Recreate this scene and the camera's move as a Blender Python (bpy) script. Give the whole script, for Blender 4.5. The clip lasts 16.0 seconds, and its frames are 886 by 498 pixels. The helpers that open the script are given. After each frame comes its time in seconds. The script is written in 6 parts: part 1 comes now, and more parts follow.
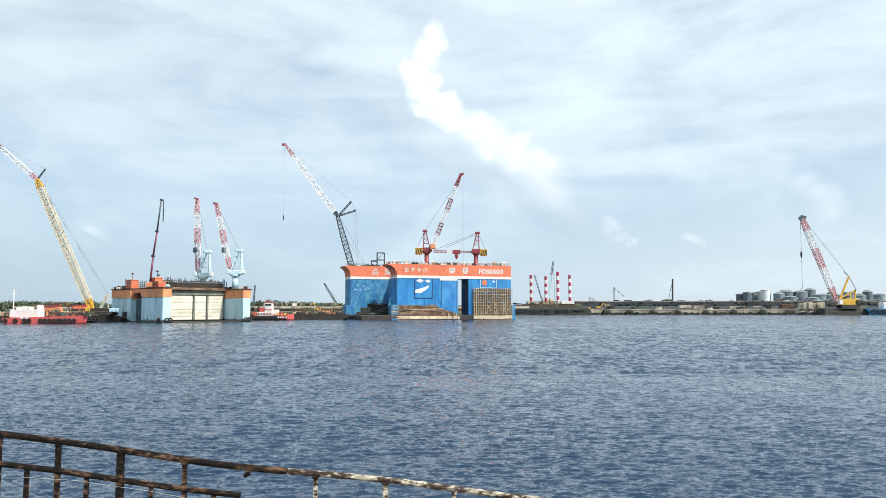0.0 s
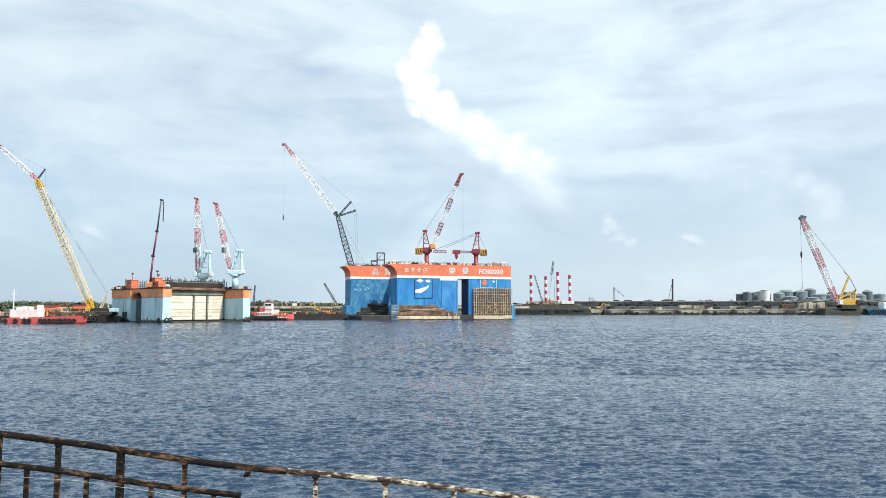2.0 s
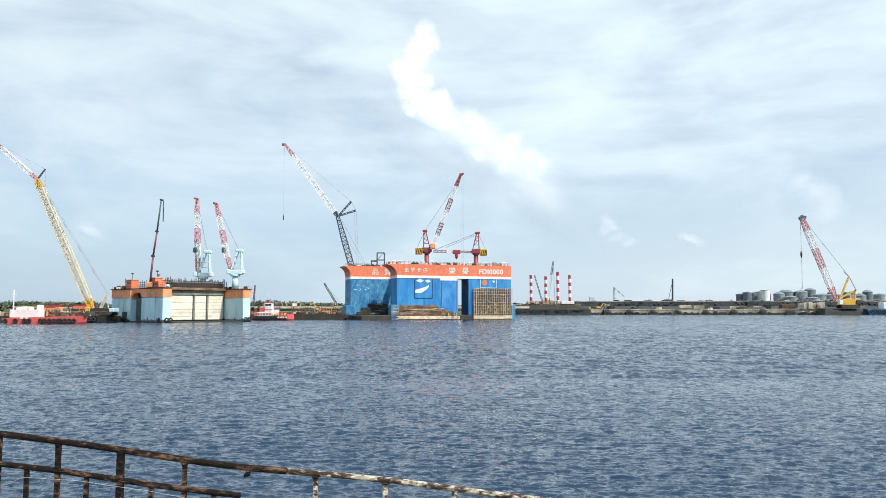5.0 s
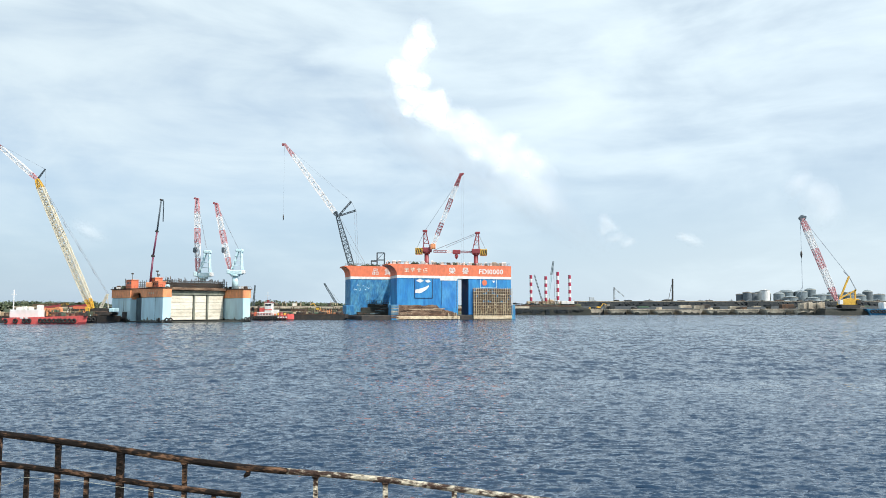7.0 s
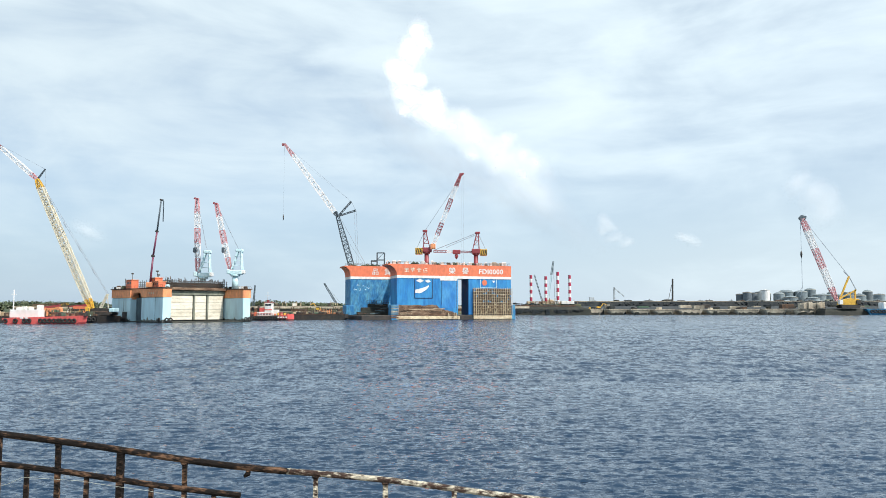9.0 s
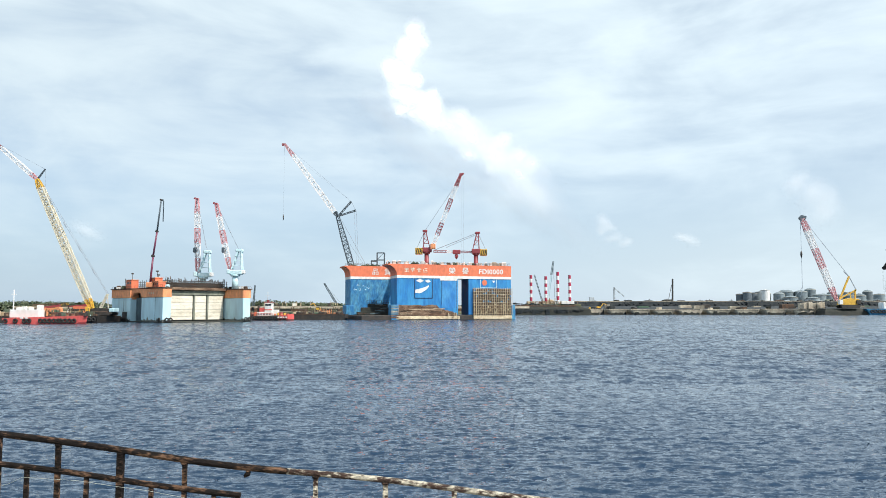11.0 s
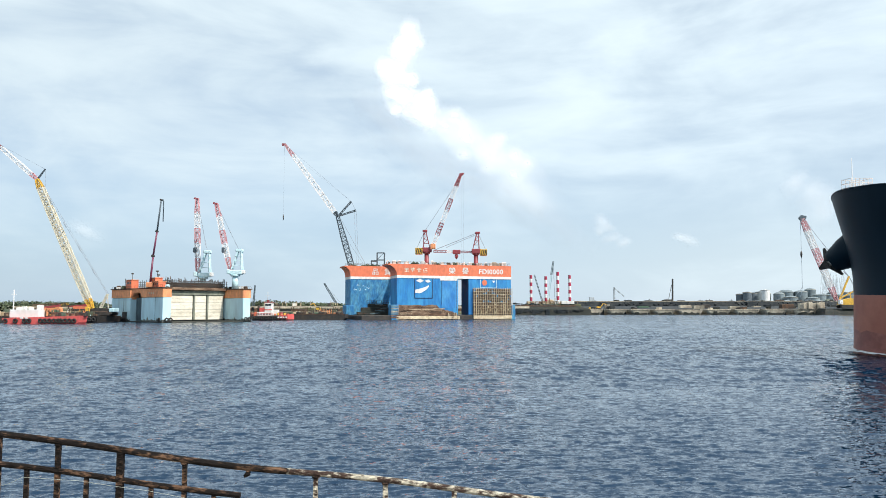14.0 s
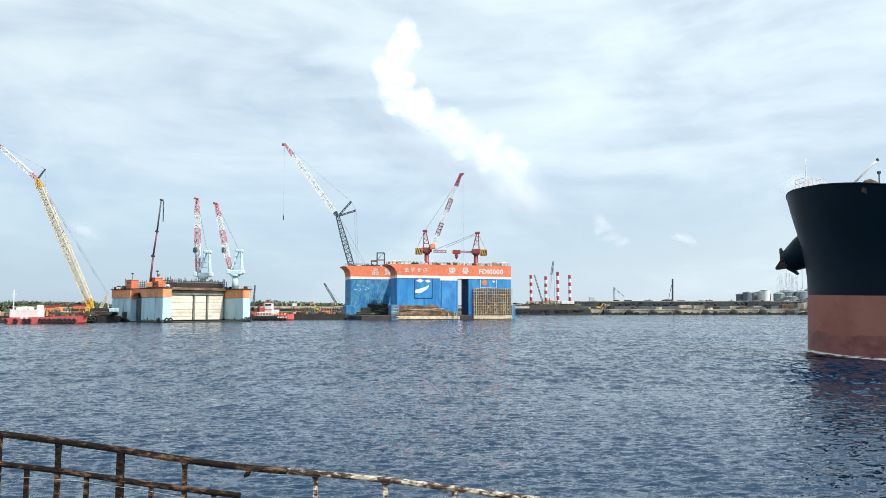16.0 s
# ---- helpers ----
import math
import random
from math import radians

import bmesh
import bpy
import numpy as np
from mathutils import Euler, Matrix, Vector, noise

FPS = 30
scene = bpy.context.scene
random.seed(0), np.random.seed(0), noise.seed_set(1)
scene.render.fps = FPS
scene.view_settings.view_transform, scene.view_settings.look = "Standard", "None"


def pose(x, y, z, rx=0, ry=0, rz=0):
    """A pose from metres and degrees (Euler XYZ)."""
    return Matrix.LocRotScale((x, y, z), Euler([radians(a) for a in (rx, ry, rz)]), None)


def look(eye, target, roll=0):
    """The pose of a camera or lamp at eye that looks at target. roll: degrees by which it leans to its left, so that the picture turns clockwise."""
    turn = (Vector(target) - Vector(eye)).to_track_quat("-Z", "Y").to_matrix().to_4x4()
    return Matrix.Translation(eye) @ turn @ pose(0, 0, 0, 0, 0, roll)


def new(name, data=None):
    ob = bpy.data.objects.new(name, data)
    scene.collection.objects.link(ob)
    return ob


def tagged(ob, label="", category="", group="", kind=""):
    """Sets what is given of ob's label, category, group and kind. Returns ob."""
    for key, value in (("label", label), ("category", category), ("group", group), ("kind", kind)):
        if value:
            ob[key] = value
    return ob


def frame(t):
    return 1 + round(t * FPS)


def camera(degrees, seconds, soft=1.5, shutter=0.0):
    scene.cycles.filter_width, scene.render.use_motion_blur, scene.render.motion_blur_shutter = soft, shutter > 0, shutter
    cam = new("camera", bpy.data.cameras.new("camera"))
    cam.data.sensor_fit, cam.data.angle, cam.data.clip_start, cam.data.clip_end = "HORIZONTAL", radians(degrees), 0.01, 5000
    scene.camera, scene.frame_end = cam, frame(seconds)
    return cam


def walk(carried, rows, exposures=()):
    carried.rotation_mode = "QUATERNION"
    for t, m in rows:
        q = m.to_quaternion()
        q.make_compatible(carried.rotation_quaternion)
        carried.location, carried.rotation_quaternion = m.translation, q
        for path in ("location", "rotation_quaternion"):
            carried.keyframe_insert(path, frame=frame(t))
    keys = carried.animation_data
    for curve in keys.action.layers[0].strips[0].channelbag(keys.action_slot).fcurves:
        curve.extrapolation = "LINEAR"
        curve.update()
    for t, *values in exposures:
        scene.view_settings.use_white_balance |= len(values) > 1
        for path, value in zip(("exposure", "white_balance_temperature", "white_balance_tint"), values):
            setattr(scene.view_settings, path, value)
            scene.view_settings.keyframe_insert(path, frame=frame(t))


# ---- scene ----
# ---- camera ----
cam = camera(62.0, 16.0, 0.9)
EYE = pose(0, 0, 5.0, 94.6, 0, 0)
walk(cam, [(0.0, EYE), (16.0, EYE)])

# ---- sky and sun ----
SUN_TO = Vector((0.62, -0.45, 0.82)).normalized()
world = bpy.data.worlds.new("sky")
scene.world = world
world.use_nodes = True
wt = world.node_tree
wt.nodes.clear()


def wn(kind, **values):
    n = wt.nodes.new(kind)
    for k, v in values.items():
        n.inputs[k].default_value = v
    return n


def wmath(op, a, b=None, c=None):
    n = wt.nodes.new("ShaderNodeMath")
    n.operation = op
    for i, v in enumerate((a, b, c)):
        if v is None:
            continue
        if isinstance(v, (int, float)):
            n.inputs[i].default_value = v
        else:
            wt.links.new(v, n.inputs[i])
    return n.outputs[0]


def wramp(src, a, b, smooth=True):
    n = wt.nodes.new("ShaderNodeMapRange")
    n.interpolation_type = "SMOOTHSTEP" if smooth else "LINEAR"
    wt.links.new(src, n.inputs["Value"])
    n.inputs["From Min"].default_value, n.inputs["From Max"].default_value = a, b
    return n.outputs["Result"]


coord = wt.nodes.new("ShaderNodeTexCoord")
sep = wt.nodes.new("ShaderNodeSeparateXYZ")
wt.links.new(coord.outputs["Generated"], sep.inputs[0])
sky = wt.nodes.new("ShaderNodeTexSky")
sky.sky_type, sky.sun_disc = "NISHITA", False
sky.sun_elevation = math.asin(SUN_TO.z)
sky.sun_rotation = math.atan2(SUN_TO.x, SUN_TO.y)
sky.altitude, sky.air_density, sky.dust_density, sky.ozone_density = 0, 1.0, 0.6, 2.0
up = wmath("MAXIMUM", sep.outputs["Z"], 0.0)


def cloud_noise(sx, sy, sz, scale, detail, rough, distort, off=0.0, tilt=0.0):
    mp = wt.nodes.new("ShaderNodeMapping")
    mp.inputs["Scale"].default_value = (sx, sy, sz)
    mp.inputs["Location"].default_value = (off, off * 0.7, off * 0.3)
    mp.inputs["Rotation"].default_value = (0, tilt, 0)
    wt.links.new(coord.outputs["Generated"], mp.inputs[0])
    nz = wn("ShaderNodeTexNoise", Scale=scale, Detail=detail, Roughness=rough, Distortion=distort)
    wt.links.new(mp.outputs[0], nz.inputs["Vector"])
    return nz.outputs["Fac"]


big = cloud_noise(1.0, 1.0, 2.7, 3.8, 5.0, 0.52, 0.5, 3.1, 0.06)
fine = cloud_noise(1.0, 1.0, 4.0, 6.0, 6.0, 0.56, 0.5, 7.7, 0.10)
wisp = cloud_noise(0.7, 0.7, 10.0, 9.0, 6.0, 0.6, 0.5, 1.3, 0.2)
mixn = wmath("ADD", wmath("MULTIPLY", big, 0.66), wmath("ADD", wmath("MULTIPLY", fine, 0.24), wmath("MULTIPLY", wisp, 0.03)))
lift = wmath("ADD", mixn, wmath("SUBTRACT", wmath("MULTIPLY", wramp(up, 0.02, 0.34), 0.25), 0.055))
cover = wmath("MULTIPLY", wramp(lift, 0.34, 0.80), wmath("SUBTRACT", 1.0, wmath("MULTIPLY", wramp(up, 0.42, 0.75), 0.30)))
veil = wmath("ADD", wmath("MULTIPLY", cover, 0.70), 0.17)
haze = wramp(up, 0.20, 0.0)

sky_bg = wn("ShaderNodeBackground", Strength=0.13)
wt.links.new(sky.outputs[0], sky_bg.inputs["Color"])
hz_bg = wn("ShaderNodeBackground", Strength=1.0)
cl_bg = wn("ShaderNodeBackground", Color=(0.825, 0.95, 1.0, 1), Strength=1.10)
wt.links.new(wmath("ADD", wmath("MULTIPLY", sep.outputs["X"], 0.26), 1.01), hz_bg.inputs["Strength"])
wt.links.new(wmath("ADD", wmath("MULTIPLY", sep.outputs["X"], 0.18), 1.12), cl_bg.inputs["Strength"])
hz_mix = wt.nodes.new("ShaderNodeMix")
hz_mix.data_type = "RGBA"
hz_mix.inputs[6].default_value, hz_mix.inputs[7].default_value = (0.445, 0.622, 0.82, 1), (0.57, 0.685, 0.79, 1)
wt.links.new(wramp(sep.outputs["X"], -0.35, 0.6), hz_mix.inputs[0])
wt.links.new(hz_mix.outputs[2], hz_bg.inputs["Color"])
m1 = wt.nodes.new("ShaderNodeMixShader")
wt.links.new(wmath("ADD", wmath("MULTIPLY", haze, 0.45), 0.40), m1.inputs[0])
wt.links.new(sky_bg.outputs[0], m1.inputs[1])
wt.links.new(hz_bg.outputs[0], m1.inputs[2])
m2 = wt.nodes.new("ShaderNodeMixShader")
wt.links.new(veil, m2.inputs[0])
wt.links.new(m1.outputs[0], m2.inputs[1])
wt.links.new(cl_bg.outputs[0], m2.inputs[2])
wout = wt.nodes.new("ShaderNodeOutputWorld")
wt.links.new(m2.outputs[0], wout.inputs[0])

sun = new("sun", bpy.data.lights.new("sun", "SUN"))
sun.data.energy, sun.data.angle, sun.data.color = 5.0, radians(0.6), (1.0, 0.95, 0.87)
sun.matrix_world = look(SUN_TO * 100, (0, 0, 0))
scene.view_settings.exposure = 0.0


# ---- materials ----
def surf(name, base, second=None, amount=0.5, scale=0.6, stretch=(1, 1, 1), rough=0.6, metal=0.0, bump=0.15, fine_scale=6.0,
         fine_amount=0.25, edge=0.12, jitter=0.0, spec=0.5):
    """A worn surface: base and second colour in patches, fine grain over both, relief."""
    m = bpy.data.materials.new(name)
    m.use_nodes = True
    nt = m.node_tree
    b = nt.nodes["Principled BSDF"]
    tc = nt.nodes.new("ShaderNodeTexCoord")
    mp = nt.nodes.new("ShaderNodeMapping")
    mp.inputs["Scale"].default_value = stretch
    nt.links.new(tc.outputs["Object"], mp.inputs[0])
    n1 = nt.nodes.new("ShaderNodeTexNoise")
    n1.inputs["Scale"].default_value, n1.inputs["Detail"].default_value, n1.inputs["Roughness"].default_value = scale, 6, 0.65
    nt.links.new(mp.outputs[0], n1.inputs["Vector"])
    n2 = nt.nodes.new("ShaderNodeTexNoise")
    n2.inputs["Scale"].default_value, n2.inputs["Detail"].default_value = fine_scale, 4
    nt.links.new(mp.outputs[0], n2.inputs["Vector"])
    rg = nt.nodes.new("ShaderNodeMapRange")
    nt.links.new(n1.outputs["Fac"], rg.inputs["Value"])
    mid = 0.72 - 0.44 * amount
    rg.inputs["From Min"].default_value, rg.inputs["From Max"].default_value = mid - edge, mid + edge
    mx = nt.nodes.new("ShaderNodeMix")
    mx.data_type = "RGBA"
    nt.links.new(rg.outputs["Result"], mx.inputs[0])
    sec = second if second else tuple(c * 0.72 for c in base)
    mx.inputs[6].default_value, mx.inputs[7].default_value = (*base, 1), (*sec, 1)
    hs = nt.nodes.new("ShaderNodeHueSaturation")
    vr = nt.nodes.new("ShaderNodeMapRange")
    nt.links.new(n2.outputs["Fac"], vr.inputs["Value"])
    vr.inputs["From Min"].default_value, vr.inputs["From Max"].default_value = 0.25, 0.75
    vr.inputs["To Min"].default_value, vr.inputs["To Max"].default_value = 1 - fine_amount, 1 + fine_amount
    val = vr.outputs["Result"]
    if jitter:
        oi = nt.nodes.new("ShaderNodeObjectInfo")
        jr = nt.nodes.new("ShaderNodeMapRange")
        nt.links.new(oi.outputs["Random"], jr.inputs["Value"])
        jr.inputs["To Min"].default_value, jr.inputs["To Max"].default_value = 1 - jitter, 1 + jitter
        mu = nt.nodes.new("ShaderNodeMath")
        mu.operation = "MULTIPLY"
        nt.links.new(val, mu.inputs[0])
        nt.links.new(jr.outputs["Result"], mu.inputs[1])
        val = mu.outputs[0]
    nt.links.new(val, hs.inputs["Value"])
    nt.links.new(mx.outputs[2], hs.inputs["Color"])
    nt.links.new(hs.outputs[0], b.inputs["Base Color"])
    b.inputs["Roughness"].default_value, b.inputs["Metallic"].default_value = rough, metal
    b.inputs["Specular IOR Level"].default_value = spec
    if bump:
        bp = nt.nodes.new("ShaderNodeBump")
        bp.inputs["Strength"].default_value, bp.inputs["Distance"].default_value = bump, 0.05
        nt.links.new(n2.outputs["Fac"], bp.inputs["Height"])
        nt.links.new(bp.outputs[0], b.inputs["Normal"])
    return m


RUST = (0.16, 0.07, 0.035)
M = dict(
    blue=surf("blue_hull_paint", (0.010, 0.160, 0.43), (0.040, 0.280, 0.56), 0.45, 0.26, (1.2, 1, 0.28), 0.55, fine_scale=0.9, fine_amount=0.2),
    blue_scuffed=surf("scuffed_blue_paint", (0.014, 0.150, 0.36), (0.08, 0.28, 0.43), 0.46, 0.45, (1.3, 1, 0.45), 0.6, fine_scale=1.3, fine_amount=0.4),
    blue_light=surf("repainted_blue", (0.022, 0.185, 0.49), (0.07, 0.30, 0.56), 0.42, 0.3, (1, 1, 0.35), 0.55, fine_scale=1.0, fine_amount=0.2),
    # paint of frames and seams; also stands in for shade in dock openings
    navy_shadow=surf("dark_blue_paint_and_shade", (0.010, 0.03, 0.075), (0.05, 0.03, 0.025), 0.3, 0.3, (1, 1, 0.4), 0.6),
    orange=surf("orange_red_paint", (0.78, 0.20, 0.095), (0.62, 0.16, 0.08), 0.5, 0.22, (1, 1, 0.5), 0.55, fine_scale=1.2, fine_amount=0.15),
    orange_dull=surf("dull_orange_paint", (0.82, 0.33, 0.14), (0.60, 0.24, 0.12), 0.42, 0.35, (1, 1, 0.4), 0.6, fine_scale=1.5),
    pale_blue=surf("pale_blue_paint", (0.54, 0.78, 0.86), (0.40, 0.58, 0.64), 0.40, 0.3, (1, 1, 0.3), 0.55, fine_scale=1.2, fine_amount=0.12),
    pale_blue_dirty=surf("stained_pale_blue_paint", (0.17, 0.29, 0.34), (0.07, 0.10, 0.11), 0.5, 0.35, (1, 1, 0.25), 0.6, fine_scale=1.2),
    white=surf("white_paint", (0.80, 0.80, 0.78), (0.62, 0.60, 0.55), 0.4, 0.5, (1, 1, 0.4), 0.5, fine_scale=2, fine_amount=0.1),
    cream=surf("cream_concrete_formwork", (0.80, 0.76, 0.65), (0.62, 0.57, 0.46), 0.45, 0.25, (1, 1, 2.2), 0.8, fine_scale=1.6, fine_amount=0.15),
    concrete=surf("weathered_concrete", (0.42, 0.38, 0.30), (0.20, 0.18, 0.14), 0.5, 0.18, (1, 1, 0.6), 0.85, bump=0.4, fine_scale=1.2, fine_amount=0.3),
    pale_concrete=surf("pale_concrete", (0.56, 0.49, 0.38), (0.30, 0.25, 0.19), 0.40, 0.2, (1, 1, 0.6), 0.85, bump=0.4, fine_scale=1.2, fine_amount=0.3, jitter=0.15),
    dark=surf("dark_weathered_steel", (0.024, 0.025, 0.025), (0.06, 0.046, 0.036), 0.45, 0.5, rough=0.7),
    void=surf("wet_dark_concrete", (0.014, 0.018, 0.014), (0.042, 0.040, 0.031), 0.4, 0.3, rough=0.8),
    rust=surf("rusty_fouled_steel", (0.105, 0.056, 0.035), (0.28, 0.19, 0.125), 0.42, 0.34, (1, 1, 2.4), 0.85, bump=0.5, fine_scale=2.2, fine_amount=0.6),
    rust_dark=surf("dark_rust", (0.13, 0.07, 0.04), (0.05, 0.04, 0.035), 0.5, 0.3, rough=0.85, bump=0.5, fine_scale=1.4, fine_amount=0.4),
    tan=surf("tan_scaffold_steel", (0.62, 0.53, 0.37), (0.36, 0.25, 0.15), 0.45, 0.6, rough=0.7, jitter=0.2),
    crane_red=surf("crane_red_paint", (0.30, 0.05, 0.06), (0.20, 0.045, 0.05), 0.4, 0.6, rough=0.5),
    crane_white=surf("crane_white_paint", (0.82, 0.82, 0.82), (0.68, 0.66, 0.64), 0.35, 0.6, rough=0.5),
    crane_pink=surf("faded_red_paint", (0.56, 0.24, 0.26), (0.66, 0.42, 0.43), 0.4, 0.6, rough=0.55),
    crane_yellow=surf("crane_yellow_paint", (0.72, 0.43, 0.05), (0.50, 0.28, 0.05), 0.4, 0.6, rough=0.5),
    crane_cream=surf("faded_yellow_paint", (0.68, 0.62, 0.46), (0.58, 0.54, 0.46), 0.45, 0.5, rough=0.55),
    crane_grey=surf("blue_grey_steel", (0.060, 0.085, 0.105), (0.11, 0.14, 0.165), 0.4, 0.5, rough=0.55),
    crane_teal=surf("pale_teal_paint", (0.50, 0.70, 0.74), (0.60, 0.76, 0.79), 0.4, 0.5, rough=0.5),
    leg_red=surf("leg_red_paint", (0.42, 0.035, 0.085), (0.34, 0.04, 0.07), 0.4, 0.3, rough=0.5),
    black=surf("black_paint", (0.018, 0.018, 0.02), (0.035, 0.033, 0.03), 0.4, 0.8, rough=0.5),
    rubber=surf("black_rubber", (0.018, 0.018, 0.018), (0.04, 0.038, 0.035), 0.4, 2, rough=0.85),
    # grey lightened so that the cables look faint, haze painted in
    cable=surf("hazed_steel_cable", (0.40, 0.45, 0.50), None, 0.3, 2, rough=0.5, metal=0.3),
    hull_navy=surf("navy_hull_paint", (0.004, 0.0135, 0.023), (0.006, 0.017, 0.028), 0.45, 0.12, (1, 1, 0.5), 0.42, fine_scale=0.35, fine_amount=0.15, bump=0.04, spec=0.10),
    hull_red=surf("antifouling_red_paint", (0.41, 0.165, 0.118), (0.36, 0.135, 0.098), 0.40, 0.14, (1, 1, 1.3), 0.6, fine_scale=0.5, fine_amount=0.12, bump=0.05, edge=0.10, spec=0.15),
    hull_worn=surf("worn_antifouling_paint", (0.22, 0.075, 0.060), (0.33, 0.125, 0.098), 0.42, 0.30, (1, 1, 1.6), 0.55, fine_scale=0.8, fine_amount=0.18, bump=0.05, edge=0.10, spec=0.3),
    barge_red=surf("barge_red_paint", (0.68, 0.11, 0.10), (0.48, 0.09, 0.08), 0.4, 0.3, (1, 1, 0.5), 0.55),
    # stained blue, darkened to hold the shade of the dock's recess
    recess=surf("stained_blue_paint_in_shade", (0.045, 0.075, 0.095), (0.11, 0.17, 0.20), 0.4, 0.4, (1, 1, 0.3), 0.65),
    # pale tone with distance haze mixed into the paint
    far_steel=surf("hazy_pale_steel", (0.45, 0.50, 0.53), None, 0.4, 0.3, rough=0.6),
    pump_red=surf("dark_crimson_paint", (0.17, 0.03, 0.075), (0.11, 0.03, 0.06), 0.4, 0.6, rough=0.5),
    head=surf("stained_grey_green_steel", (0.27, 0.29, 0.23), (0.13, 0.14, 0.11), 0.5, 0.3, (1, 1, 0.5), 0.75),
    weed=surf("weed_and_rust_stain", (0.05, 0.055, 0.05), (0.20, 0.22, 0.20), 0.45, 0.5, (1, 1, 0.5), 0.8),
    green=surf("dull_green_paint", (0.08, 0.15, 0.10), (0.05, 0.08, 0.06), 0.4, 0.8, rough=0.7),
    net=surf("dark_green_netting", (0.05, 0.08, 0.05), (0.10, 0.10, 0.07), 0.45, 1.2, rough=0.9),
    # blue-grey of both tank steels has distance haze in it
    grey_tank=surf("grey_tank_steel", (0.15, 0.19, 0.21), (0.21, 0.25, 0.26), 0.45, 0.05, rough=0.6, fine_scale=0.3, jitter=0.25),
    dark_tank=surf("dark_shed_steel", (0.11, 0.14, 0.165), (0.14, 0.165, 0.185), 0.45, 0.05, rough=0.6, fine_scale=0.3),
    soil=surf("bare_soil", (0.20, 0.16, 0.11), (0.10, 0.11, 0.06), 0.5, 0.03, rough=0.95, fine_scale=0.3, fine_amount=0.4),
    rock=surf("dark_rubble", (0.014, 0.020, 0.025), (0.042, 0.046, 0.046), 0.45, 0.12, rough=0.95, bump=0.7, fine_scale=0.6, fine_amount=0.5),
    leaf=surf("foliage", (0.065, 0.095, 0.055), (0.10, 0.12, 0.07), 0.5, 0.08, rough=0.9, fine_scale=0.5, fine_amount=0.4),
    rail=surf("rusted_railing_paint", (0.010, 0.007, 0.006), (0.15, 0.085, 0.052), 0.36, 20.0, (0.35, 1, 1), 0.85, bump=0.6, fine_scale=55, fine_amount=0.6, edge=0.05, spec=0.2),
    rail_pale=surf("flaking_cream_paint", (0.52, 0.47, 0.37), (0.040, 0.018, 0.011), 0.53, 25.0, (0.5, 1, 1), 0.8, bump=0.6, fine_scale=75, fine_amount=0.6, edge=0.05),
    cord=surf("white_cord", (0.45, 0.47, 0.42), None, 0.4, 20, rough=0.8),
    anchor=surf("anchor_black", (0.012, 0.012, 0.013), (0.04, 0.035, 0.03), 0.4, 1.5, rough=0.6),
    glass=surf("dark_window_glass", (0.02, 0.03, 0.04), None, 0.3, 1, rough=0.15, bump=0),
)


def water_material(name, octaves, lean_y, rough):
    """Dark green-blue water; each octave: frequency across and along the view, detail, slope across and along, turn."""
    m = bpy.data.materials.new(name)
    m.use_nodes = True
    nt = m.node_tree
    b = nt.nodes["Principled BSDF"]
    b.inputs["Base Color"].default_value = (0.0010, 0.014, 0.037, 1)
    b.inputs["Roughness"].default_value = rough
    b.inputs["IOR"].default_value = 1.95
    b.inputs["Specular Tint"].default_value = (0.52, 0.74, 1.0, 1)
    tc = nt.nodes.new("ShaderNodeTexCoord")

    def slopes(fx, fy, detail, sx, sy, rz):
        """Random wave slopes, as a vector lying in the surface."""
        mp = nt.nodes.new("ShaderNodeMapping")
        mp.inputs["Scale"].default_value, mp.inputs["Rotation"].default_value = (fx, fy, 1), (0, 0, rz)
        nt.links.new(tc.outputs["Object"], mp.inputs[0])
        nz = nt.nodes.new("ShaderNodeTexNoise")
        nz.inputs["Scale"].default_value, nz.inputs["Detail"].default_value, nz.inputs["Roughness"].default_value = 1.0, detail, 0.6
        nz.inputs["Distortion"].default_value = 0.5
        nt.links.new(mp.outputs[0], nz.inputs["Vector"])
        sb = nt.nodes.new("ShaderNodeVectorMath")
        sb.operation = "SUBTRACT"
        nt.links.new(nz.outputs["Color"], sb.inputs[0])
        sb.inputs[1].default_value = (0.5, 0.5, 0.5)
        ml = nt.nodes.new("ShaderNodeVectorMath")
        ml.operation = "MULTIPLY"
        nt.links.new(sb.outputs[0], ml.inputs[0])
        ml.inputs[1].default_value = (sx, sy, 0.0)
        return ml.outputs[0]

    def plus(a, b2):
        n = nt.nodes.new("ShaderNodeVectorMath")
        n.operation = "ADD"
        nt.links.new(a, n.inputs[0])
        nt.links.new(b2, n.inputs[1])
        return n.outputs[0]
    rough_sea = slopes(*octaves[0])
    for octave in octaves[1:]:
        rough_sea = plus(rough_sea, slopes(*octave))
    gn = nt.nodes.new("ShaderNodeNewGeometry")
    nm = nt.nodes.new("ShaderNodeVectorMath")
    nm.operation = "NORMALIZE"
    lean = nt.nodes.new("ShaderNodeCombineXYZ")
    lean.inputs["Y"].default_value = lean_y
    nt.links.new(plus(plus(gn.outputs["Normal"], lean.outputs[0]), rough_sea), nm.inputs[0])
    nt.links.new(nm.outputs[0], b.inputs["Normal"])
    return m


M["water"] = water_material("choppy_harbour_water", ((0.35, 0.22, 2, 0.2, 0.5, 0.12), (1.9, 3.4, 2, 0.5, 1.3, 0.05), (4.6, 8.5, 2, 0.6, 1.4, 0.1), (10.0, 18.0, 2, 0.3, 0.4, -0.15)), -0.01, 0.03)
